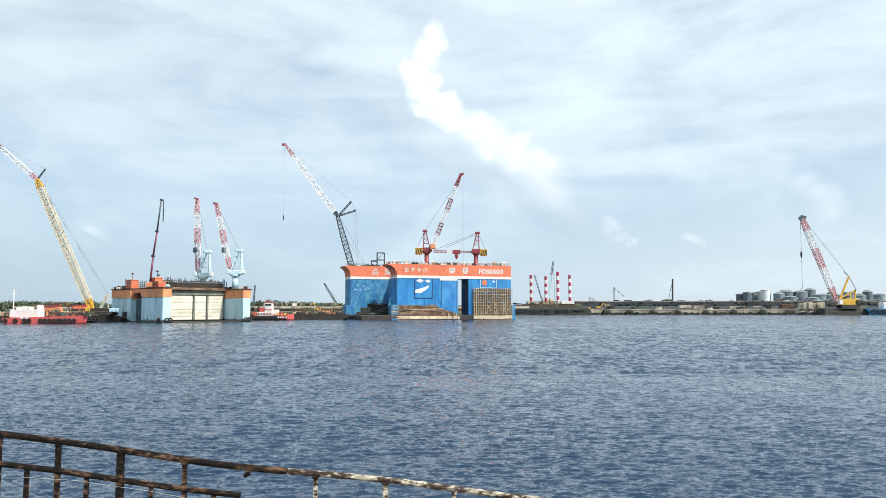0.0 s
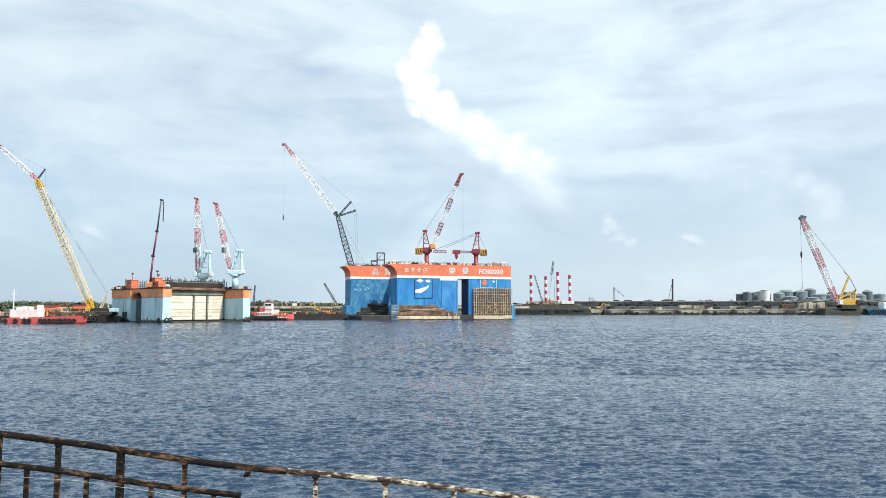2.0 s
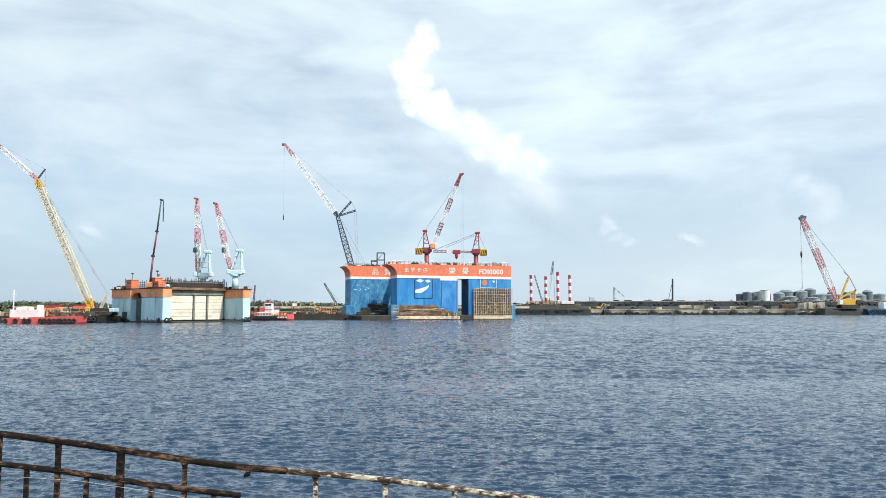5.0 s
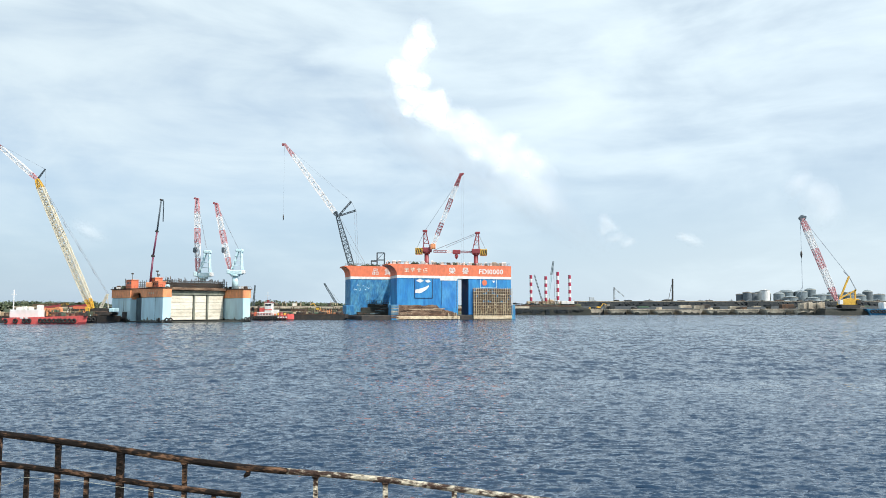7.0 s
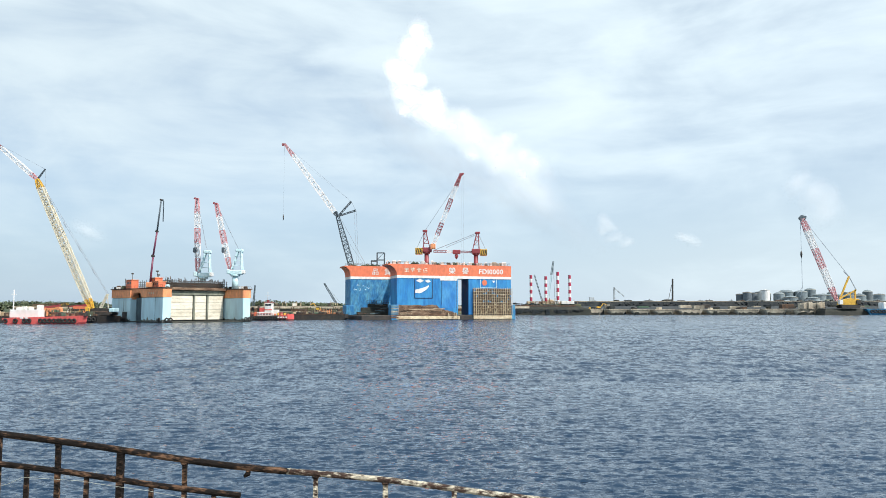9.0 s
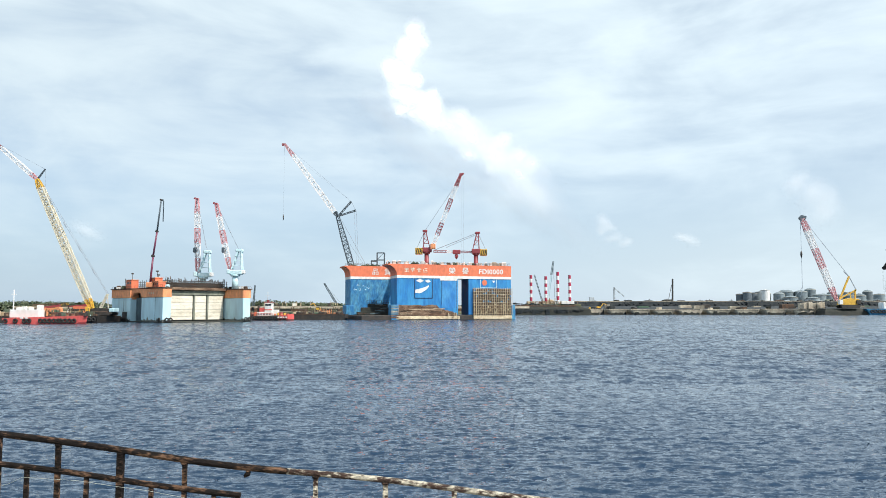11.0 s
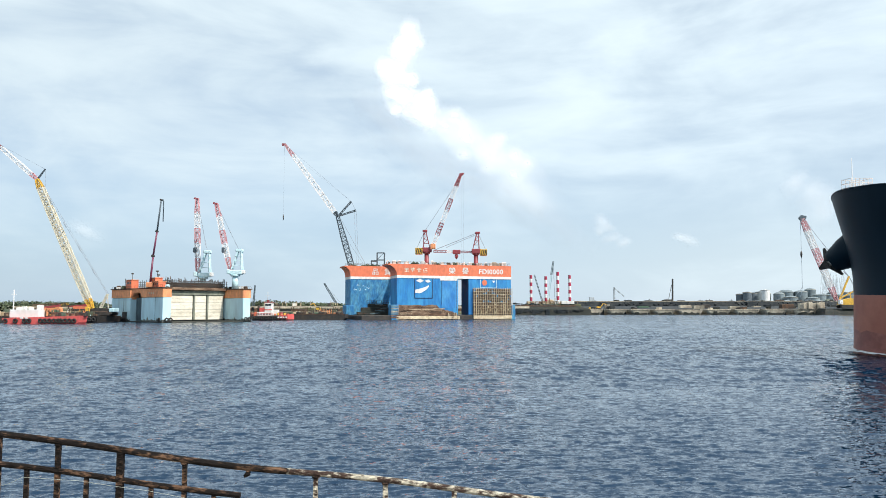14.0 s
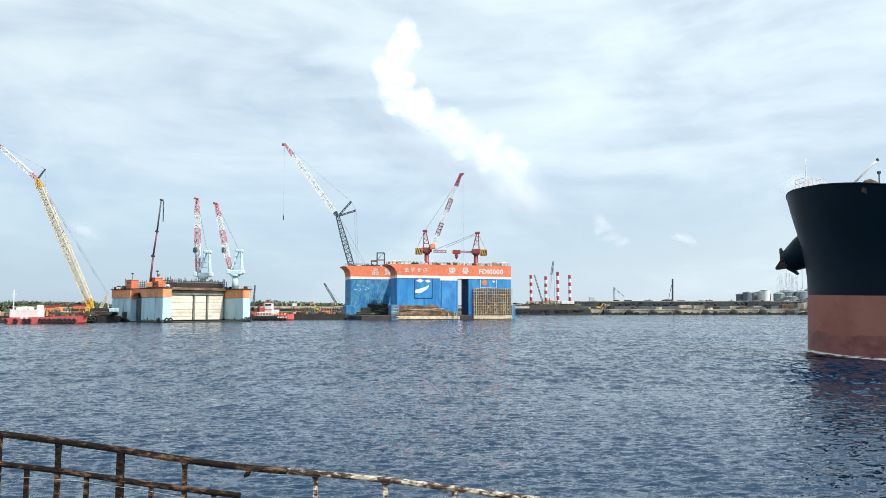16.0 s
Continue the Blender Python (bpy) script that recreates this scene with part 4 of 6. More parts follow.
    for k in range(11):
        g.beam((-9.6 + k * 1.1, 14.5, 6.8), (-9.6 + k * 1.1, 14.5, 8.6), 0.14)
    g.beam((-9.6, 14.5, 8.5), (1.4, 14.5, 8.5), 0.13)
    g.beam((-9.6, 14.5, 7.8), (1.4, 14.5, 7.8), 0.11)
    part("guard_rail", g, M["dark"], d)
    g = Geo()
    g.box(-15.9, 28.4, 0, -12.2, 36, 6.4, 0.2)
    part("corner_post", g, M["blue_scuffed"], d, "scuffed blue corner post")
    for q in range(7):
        g = Geo()
        z = 0.6 + q * 0.85
        g.box(-2.7, -0.95, z, 0.6, -0.78, z + rs.uniform(0.3, 0.7), 0.03)
        part("rubbing_piece", g, M[rs.choice(("tan", "rust", "pale_blue_dirty", "concrete"))], d)
    # framed emblem panel
    pn = Geo()
    for (a, b) in (((8.0, B - 1.3), (8.0, 9.6)), ((16.0, B - 1.3), (16.0, 9.6)), ((8.0, 9.6), (16.0, 9.6))):
        pn.beam((a[0], -0.08, a[1]), (b[0], -0.08, b[1]), 0.22)
    em = part("emblem_frame", pn, M["navy_shadow"], d)
    g = Geo()
    g.prism([(8.2, 12.0), (10.5, 11.8), (13.0, 13.2), (14.6, 15.0), (14.2, 15.4), (12.5, 14.6), (10.2, 13.8), (8.3, 13.4)], -0.12, -0.04)
    part("emblem_sweep", g, M["white"], em)
    g = Geo()
    g.prism([(8.6, 17.4), (10.2, 18.4), (12.2, 17.4), (10.4, 16.6)], -0.12, -0.04)
    g.prism([(12.8, 17.6), (14.2, 18.0), (15.3, 17.2), (14.0, 16.6), (13.0, 16.9)], -0.12, -0.04)
    part("emblem_mark", g, M["white"], em)
    g = Geo()
    g.box(20.4, -0.035, 5.2, 27.98, 0.0, B - 1.9)
    part("repainted_panel", g, M["blue_light"], d, "lighter repainted blue panel")
    g = Geo()
    g.box(19.6, -0.21, B - 2.0, 27.6, -0.0, B - 1.1)
    part("white_stripe", g, M["white"], d, "stepped white stripe over the repainted panel")
    # ledges and patches along the fouled side
    rs = random.Random(27)
    for k in range(26):
        g = Geo()
        z = 1.7 + 0.62 * (k % 7) + rs.uniform(-0.08, 0.08)
        x = rs.uniform(0.2, 22.0 - 1.1 * (k % 7))
        g.box(x, -0.5 - rs.uniform(0.06, 0.2), z, x + rs.uniform(1.5, 6.0), -0.49, z + rs.uniform(0.12, 0.34), 0.02)
        part("strake", g, M[rs.choice(("tan", "rust", "rust", "rust_dark", "rust_dark", "dark"))], d)
    for k in range(9):
        g = Geo()
        x = 22.5 + k * 0.62
        g.beam((x, -0.9, 0.4), (x + rs.uniform(-0.2, 0.2), -0.9, 1.6 + rs.uniform(0.2, 2.0)), 0.18)
        part("prop", g, M[rs.choice(("tan", "rust_dark", "dark"))], d)
    # white scuffs on the far wall's upper face
    for k in range(11):
        g = Geo()
        x, z = rs.uniform(-12.4, -5.5), rs.uniform(13.4, 16.6)
        g.prism([(x, z), (x + rs.uniform(0.3, 1.6), z + rs.uniform(-0.1, 0.25)), (x + rs.uniform(0.3, 1.2), z + rs.uniform(0.25, 0.6))], 29.94, 29.985)
        part("paint_scuff", g, M["pale_blue"], d)
    # vertical seams
    for x in (20.3, 27.2):
        g = Geo()
        g.box(x - 0.06, -0.07, 6.5 if x < 27 else 4, x + 0.06, 0.0, B - 1.2)
        part("seam", g, M["navy_shadow"], d)
    # unreadable painted signs become bars
    bars = Geo()

    def sign(x, w, hgt, z, kind, yy=-0.26):
        """An unreadable character as a few strokes."""
        for (a, b, c, e) in (((0, .78, 1, .90), (.1, .48, .9, .60), (.42, 0, .56, .9), (.05, .05, .3, .17), (.7, .05, .95, .3)),
                             ((.05, .80, .95, .92), (0, .40, 1, .52), (.25, .52, .36, 1), (.65, .52, .76, 1), (.43, 0, .57, .40)),
                             ((.2, .82, .8, .94), (0, .58, 1, .70), (.3, .26, .74, .38), (.3, 0, .42, .36), (.62, 0, .74, .36)),
                             ((.35, .74, 1, .86), (.4, .30, .95, .42), (0, 0, 1, .12), (.08, .2, .2, .75), (.6, .42, .72, 1)))[kind]:
            bars.box(x + a * w, yy, z + b * hgt, x + c * w, yy + 0.12, z + e * hgt)
    for x, ch in ((23.8, "\u69ae"), (30.0, "\u8b7d")):
        lettering(ch, 3.3, (x - 0.3, -0.2, 21.0), M["white"], near, bold=0.015)
    for k, x in enumerate((3.3, 6.0, 8.9, 11.7)):
        sign(x, 2.0, 2.0, 21.3, k)
    part("painted_sign", bars, M["cream"], near, "faded cream painted characters")
    for x, ch in ((-3.3, "\u54c1"), (2.6, "\u8cea")):
        lettering(ch, 3.3, (x - 0.3, 29.8, 21.5), M["white"], far, bold=0.03)
    lettering("FDI0000", 3.1, (37.7, -0.2, 21.0), M["white"], near, spread=1.12)
    # blue face of the short block: small round emblem, frame
    g = Geo()
    for (a, b) in (((38.6, 18.4), (38.6, 14.6)), ((46.4, 18.4), (46.4, 14.6)), ((38.6, 14.6), (46.4, 14.6))):
        g.beam((a[0], -0.08, a[1]), (b[0], -0.08, b[1]), 0.2)
    em2 = part("emblem_frame", g, M["pale_blue"], d)
    g = Geo()
    g.prism([(40.6 + 1.25 * math.cos(i * 0.5236), 16.9 + 1.35 * math.sin(i * 0.5236)) for i in range(12)], -0.12, -0.04)
    part("emblem_disc", g, M["orange"], em2)
    g = Geo()
    g.prism([(44.4, 17.9), (45.6, 17.9), (45.2, 16.9), (44.7, 16.9)], -0.12, -0.04)
    part("emblem_mark", g, M["white"], em2)
    # timber-backed scaffold on the short block
    g = Geo()
    g.box(34.9, -0.25, 1.9, 53.3, -0.05, 14.2)
    part("scaffold_backing", g, M["rust_dark"], d)
    for r in range(10):
        g = Geo()
        z = 2.4 + r * 1.28
        g.box(34.6, -1.3, z, 53.4, -1.05, z + 0.2)
        part("scaffold_ledger", g, M["tan"] if r < 4 else M["pale_concrete"], d)
    for i in range(18):
        g = Geo()
        x = 34.9 + i * 1.08
        g.box(x, -1.5, 1.9, x + 0.2, -1.3, 14.6)
        part("scaffold_post", g, M["tan"], d)
    rs = random.Random(6)
    for r in range(9):
        for i in range(17):
            if rs.random() < 0.75:
                g = Geo()
                x, z = 35.2 + i * 1.08, 2.7 + r * 1.28
                g.box(x, -0.9, z, x + rs.uniform(0.4, 0.75), -0.4, z + rs.uniform(0.4, 0.95))
                part("scaffold_board", g, M[rs.choice(("rust_dark", "blue", "rust_dark", "dark", "rust"))] if r > 3 else M[rs.choice(("rust", "tan", "rust_dark"))], d)
    # deck rail and gear on top
    for (x0, x1, y0, seed) in ((-3.6, 53.4, 0.4, 1), (-15.8, 30, 30.4, 2)):
        rs = random.Random(seed)
        g = Geo()
        x = x0
        while x < x1:
            g.beam((x, y0, H), (x, y0, H + 1.1), 0.12)
            x += 1.8
        for z in (0.6, 1.1):
            g.beam((x0, y0, H + z), (x1, y0, H + z), 0.09)
        part("deck_rail", g, M["dark"], d)
        H = 25.4
    return d


def dock_gear():
    """Loose gear along the top of the blue dock."""
    rs = random.Random(21)
    tr = pose(-20.65, 330.0, 0.0, 0, 0, 20.0) @ Matrix.Diagonal((1.05, 1, 1, 1))
    for k in range(46):
        x, y = -3 + k * 1.22 + rs.uniform(-0.4, 0.4), rs.uniform(0.9, 6.5)
        p = tr @ Vector((x, y, 24.9))
        g = Geo()
        kind = rs.choice("nnbbbpr")
        if kind == "n":
            g.blob((p.x, p.y, p.z + 0.4), rs.uniform(0.7, 1.5), k, 0.35, 2, 0.7)
            single("net_heap", g, M["net"], "heap of dark green netting on the dock top", "netting", "net heaps")
        elif kind == "b":
            w = rs.uniform(0.4, 1.3)
            g.box(p.x - w, p.y - 1, p.z, p.x + w, p.y + 1, p.z + rs.uniform(0.7, 1.9), 0.12)
            single("deck_box", g, M[rs.choice(("white", "white", "pale_concrete"))], "white equipment box on the dock top", "box", "deck boxes")
        elif kind == "p":
            g.tube([(p.x, p.y, p.z), (p.x, p.y, p.z + 1.3), (p.x + 0.5, p.y - 0.2, p.z + 1.7), (p.x + 0.9, p.y - 0.3, p.z + 1.5)], [0.3, 0.28, 0.3, 0.36], 8)
            single("vent_pipe", g, M["white"], "white gooseneck vent pipe on the dock top", "vent", "vent pipes")
        else:
            g.tube([(p.x, p.y - 0.9, p.z + 0.55), (p.x, p.y + 0.9, p.z + 0.55)], 0.55, 12)
            single("rope_drum", g, M[rs.choice(("dark", "rust", "orange_dull"))], "rusty rope drum on the dock top", "drum", "rope drums")
    for k in range(9):
        x, y = rs.uniform(-13, 2), rs.uniform(31, 40)
        p = tr @ Vector((x, y, 25.4))
        g = Geo()
        g.blob((p.x, p.y, p.z + 0.4), rs.uniform(0.6, 1.3), k + 40, 0.35, 2, 0.7)
        single("net_heap", g, M["net"], "heap of dark green netting on the dock top", "netting", "net heaps")
    p = tr @ Vector((1.7, 35.0, 25.4))
    c = thing("portal_frame", p, "dark steel portal frame on the dock top", "frame")
    g = Geo()
    for dx in (-1.6, 2.0):
        for dy in (-1.2, 1.2):
            g.beam((p.x + dx, p.y + dy, p.z), (p.x + dx, p.y + dy, p.z + 7.0), 0.4)
    for z in (3.4, 6.9):
        g.beam((p.x - 1.6, p.y - 1.2, p.z + z), (p.x + 2.0, p.y - 1.2, p.z + z), 0.35)
        g.beam((p.x - 1.6, p.y + 1.2, p.z + z), (p.x + 2.0, p.y + 1.2, p.z + z), 0.35)
    g.beam((p.x - 1.6, p.y - 1.2, p.z + 3.4), (p.x + 2, p.y - 1.2, p.z + 6.9), 0.25)
    part("frame", g, M["crane_grey"], c)
    g = Geo()
    g.box(p.x - 4.6, p.y - 1.4, p.z + 2.6, p.x - 1.4, p.y + 1.4, p.z + 3.2)
    g.beam((p.x - 4.4, p.y - 1.2, p.z), (p.x - 4.4, p.y - 1.2, p.z + 2.6), 0.3)
    g.beam((p.x - 4.4, p.y + 1.2, p.z), (p.x - 4.4, p.y + 1.2, p.z + 2.6), 0.3)
    part("platform", g, M["crane_grey"], c)


def pale_dock():
    d = thing("caisson_dock", (-98.94, 261.0, 0.0), "pale blue floating dock with orange top band", "floating dock", turn=45.0)
    H, B = 12.2, 8.95

    def block(x0, x1, y0, y1, lit="pale_blue"):
        g = Geo()
        g.box(x0, y0, -1.5, x1, y1, B, 0.12)
        part("wall_panel", g, M[lit], d)
        g = Geo()
        g.box(x0 - 0.15, y0 - 0.15, B, x1 + 0.15, y1 + 0.15, H, 0.1)
        b = part("top_band", g, M["orange_dull"], d, "dull orange top band")
        g = Geo()
        g.box(x0 - 0.5, y0 - 0.5, H, x1 + 0.5, y1 + 0.5, H + 0.35, 0.05)
        part("deck_edge", g, M["rust_dark"], d)
        return b
    block(0, 3.0, 0, 18)
    block(0, 3.0, 28.2, 46)
    block(31.6, 34.7, 0, 22)
    # wall colour carries the recess's shade besides its stains
    g = Geo()
    g.box(2.3, 18, -1.5, 3.0, 28.2, B, 0.1)
    part("recess_wall", g, M["recess"], d, "stained recessed wall with its shade painted in")
    g = Geo()
    poly = [(18, H), (28.2, H), (28.2, B - 0.6)] + [(23.1 + 5.1 * math.cos(math.radians(a)), B - 0.6 + 2.6 * math.sin(math.radians(a))) for a in range(15, 180, 15)] + [(18, B - 0.6)]
    g.prism(poly, 0.5, 2.3, "x")
    part("recess_arch", g, M["orange_dull"], d)
    # dark plate painting the deeper shade beside the front block
    g = Geo()
    g.box(2.1, 18.2, -1, 2.3, 22.8, 8.6)
    part("stain_plate", g, M["navy_shadow"], d)
    # pontoon
    g = Geo()
    g.box(-0.5, -0.5, -3, 35.3, 47, 0.25, 0.2)
    part("pontoon", g, M["void"], d, "dark wet pontoon hull")
    for y in (6.0, 34):
        g = Geo()
        g.box(-0.1, y, 0.8, 0.0, y + 0.1, B)
        part("seam", g, M["pale_blue_dirty"], d)
    for (x, y) in ((-0.9, 0.8), (1.2, -0.9), (2.6, -0.9), (32.4, -0.9), (34.0, -0.9), (-0.9, 30), (-0.9, 34.0)):
        g = Geo()
        g.torus((x, y, 0.9), (1, 0, 0) if x < -0.5 else (0, 1, 0), 0.6, 0.28)
        part("tyre_fender", g, M["rubber"], d, "black tyre fender")
    g = Geo()
    g.box(-0.5, 31, 0.3, -0.02, 34.2, 3.6)
    part("hatch", g, M["dark"], d)
    rs = random.Random(19)
    for (ax, x0, y0, x1, y1) in (("y", -0.04, 0, 0.0, 18), ("y", -0.04, 28.2, 0.0, 46), ("x", 0, -0.04, 3.0, 0.0), ("y", 31.56, 0, 31.6, 22), ("x", 31.6, -0.04, 34.7, 0.0)):
        n = max(4, int((y1 - y0 if ax == "y" else x1 - x0) / 0.6))
        a, b = (y0, y1) if ax == "y" else (x0, x1)
        edge = [(a + (b - a) * i / n, 0.75 + rs.uniform(-0.25, 0.35) + (0.8 if rs.random() < 0.12 else 0)) for i in range(n + 1)]
        g = Geo()
        g.prism([(a, -0.6)] + edge + [(b, -0.6)], *((x0, x1, "x") if ax == "y" else (y0, y1)))
        part("weed_line", g, M["weed"], d, "dark weed and rust at the waterline")
    # painted mark on the band
    g = Geo()
    for i in range(3):
        g.box(-0.24, 7.0 + i * 1.9, 10.2, -0.16, 7.7 + i * 1.9, 10.9)
    part("painted_sign", g, M["tan"], d, "faint worn painted characters")
    # outer gear on the wings
    g = Geo()
    for (x, y0, y1) in ((-0.3, 0, 46), (3.2, 0, 18), (31.4, 0, 22), (34.9, 0, 22)):
        y = y0
        while y < y1:
            g.beam((x, y, H + 0.3), (x, y, H + 1.2), 0.055)
            y += 1.5
        g.beam((x, y0, H + 1.2), (x, y1, H + 1.2), 0.07)
    part("deck_rail", g, M["dark"], d)
    # concrete box under construction between the wings
    tr = pose(-98.94, 261.0, 0.0, 0, 0, 45.0)
    k = thing("concrete_caisson", (-98.94, 261.0, 0.55), "cream concrete caisson with panelled formwork inside the dock", "caisson", turn=45.0)
    y0, y1, x0, x1 = 14.2, 40, 3.6, 31.2
    g = Geo()
    g.box(x0, y0 + 0.2, 0, x1, y1, 11.2, 0.1)
    part("core", g, M["concrete"], k)
    n = 3
    xs = [x0, x0 + 15.1, x0 + 20.6, x1]
    for i in range(3):
        for r in range(7):
            g = Geo()
            g.box(xs[i] + (0.45 if i else 0.05), y0 - 0.12 - 0.05 * (r % 2), 0.1 + r * 1.32, xs[i + 1] - 0.45, y0 + 0.25, 0.1 + r * 1.32 + 1.24, 0.05)
            part("formwork_panel", g, M["cream"], k)
    g = Geo()
    g.box(x0 - 0.2, y0 - 0.5, 9.5, x1 + 0.2, y0 + 0.4, 11.2, 0.08)
    part("formwork_head", g, M["head"], k, "stained grey-green formwork head beam")
    for x in xs[1:3]:
        g = Geo()
        g.box(x - 0.3, y0 - 0.3, 0.1, x + 0.3, y0 + 0.1, 9.6)
        part("joint_strip", g, M["head"], k)
        g = Geo()
        g.box(x - 0.62, y0 - 0.32, 0.1, x - 0.38, y0 + 0.1, 9.6)
        part("joint_gap", g, M["void"], k)
    g = Geo()
    g.box(x0 - 1.2, y0 - 1.6, 11.3, x1 + 1.0, y1 + 1, 12.3, 0.1)
    part("work_platform", g, M["rust"], k, "rust-red work platform")
    g = Geo()
    rs = random.Random(9)
    for yy in (y0 - 1.2, y0 + 1.4, y1):
        x = x0 - 1
        while x < x1 + 0.8:
            g.beam((x, yy, 12.3), (x, yy, 14.9 + rs.uniform(-0.3, 1.2)), 0.17)
            x += 0.85
        for z in (13.2, 14.0, 14.8):
            g.beam((x0 - 1, yy, z), (x1 + 0.8, yy, z), 0.16)
    part("scaffold", g, M["dark"], k, "dark scaffold cage")
    g = Geo()
    g.box(x0 - 0.8, y0 + 1.5, 12.3, x1 + 0.6, y0 + 2.0, 14.3)
    part("toe_board", g, M["rust_dark"], k)
    g = Geo()
    for i in range(14):
        x = rs.uniform(x0, x1)
        g.beam((x, y0 + 3, 14), (x + rs.uniform(-0.4, 0.4), y0 + 3, 15.6 + rs.uniform(0, 1.2)), 0.12)
    part("rebar", g, M["rust_dark"], k, "rusty bar ends")
    # winches, bollards and crates along the wing tops
    rs = random.Random(51)
    for i in range(40):
        wing = ((0.2, 2.8, 0.5, 17.5), (0.2, 2.8, 28.7, 45.5), (31.9, 34.4, 0.6, 21.0))[i % 3]
        p = tr @ Vector((rs.uniform(wing[0], wing[1]), rs.uniform(wing[2], wing[3]), H + 0.35))
        g = Geo()
        kind = rs.choice("wwbc")
        if kind == "w":
            g.tube([(p.x - 0.5, p.y, p.z + 0.5), (p.x + 0.5, p.y, p.z + 0.5)], 0.5, 10)
            g.box(p.x - 0.7, p.y - 0.5, p.z, p.x - 0.5, p.y + 0.5, p.z + 0.9)
            g.box(p.x + 0.5, p.y - 0.5, p.z, p.x + 0.7, p.y + 0.5, p.z + 0.9)
            single("mooring_winch", g, M[rs.choice(("dark", "rust_dark", "crane_teal"))], "small weathered mooring winch on the dock wing", "winch", "wing winches")
        elif kind == "b":
            g.tube([(p.x, p.y, p.z), (p.x, p.y, p.z + 0.7), (p.x, p.y, p.z + 1.0)], [0.3, 0.26, 0.42], 10)
            single("bollard", g, M["dark"], "dark steel bollard on the dock wing", "bollard", "wing bollards")
        else:
            w = rs.uniform(0.4, 0.9)
            g.box(p.x - w, p.y - 0.5, p.z, p.x + w, p.y + 0.5, p.z + rs.uniform(0.6, 1.5), 0.1)
            single("deck_crate", g, M[rs.choice(("dark", "rust", "white", "net"))], "weathered crate on the dock wing", "crate", "wing crates")
    # cabins on the wing
    for (y, w, h, z) in ((30.5, 5.0, 3.2, H + 0.35), (7.5, 6.5, 2.0, H + 0.35), (8.5, 3.0, 3.4, H + 0.35)):
        c0 = tr @ Vector((1.5, y, z))
        cb = thing("deck_cabin", c0, "orange deck cabin on the dock wing", "cabin", "deck cabins", turn=45.0)
        g = Geo()
        g.box(-1.4, -w / 2, 0, 1.4, w / 2, h, 0.1)
        part("body", g, M["orange"], cb)
        g = Geo()
        g.box(-1.6, -w / 2 - 0.2, h, 1.6, w / 2 + 0.2, h + 0.18)
        part("roof", g, M["orange_dull"], cb)
        g = Geo()
        for i in range(int(w // 1.6)):
            g.box(-1.46, -w / 2 + 0.4 + i * 1.5, h * 0.5, -1.4, -w / 2 + 1.2 + i * 1.5, h * 0.8)
        part("window", g, M["glass"], cb)
        g = Geo()
        g.beam((0, 0, h), (0, 0, h + 2.4), 0.14)
        g.box(-0.4, -0.35, h + 2.3, 0.4, 0.35, h + 2.75)
        part("lamp_post", g, M["dark"], cb)


def concrete_pump():
    """Red folding pump boom standing on the pale dock's wing."""
    y = 268.0
    c = thing("concrete_pump", (-106.2, y, 12.55), "dark red folding concrete pump boom standing upright", "pump")
    g = Geo()
    g.box(-107.6, y - 1.2, 12.55, -104.9, y + 1.2, 14.4, 0.2)
    part("base", g, M["orange_dull"], c)
    pts = [(-106.4, y, 14.2), (-105.6, y, 24.0), (-104.4, y, 33.0), (-103.2, y, 44.6)]
    for i in range(3):
        g = Geo()
        g.tube([pts[i], pts[i + 1]], [0.40 - 0.07 * i, 0.33 - 0.07 * i], 8)
        g.tube([Vector(pts[i]) + Vector((0, -0.6, 0)), Vector(pts[i + 1]) + Vector((0, -0.6, 0))], 0.14, 6)
        seg = part("arm", g, M["pump_red"] if i < 2 else M["crane_grey"], c)
        g = Geo()
        e = Vector(pts[i + 1])
        g.tube([e + Vector((-0.1, -0.8, 0)), e + Vector((-0.1, 0.8, 0))], 0.48 - 0.08 * i, 8)
        part("hinge", g, M["dark"], seg)
    g = Geo()
    g.tube([(-103.2, y, 44.6), (-102.7, y, 44.8), (-102.4, y, 44.0), (-102.4, y, 36.6)], [0.3, 0.25, 0.22, 0.18], 8)
    part("hose", g, M["crane_grey"], c)


# ---- vessels and barges ----
def tyre(parent, c, axis, R=0.58, r=0.28):
    g = Geo()
    g.torus(c, axis, R, r)
    part("tyre_fender", g, M["rubber"], parent, "black tyre fender")


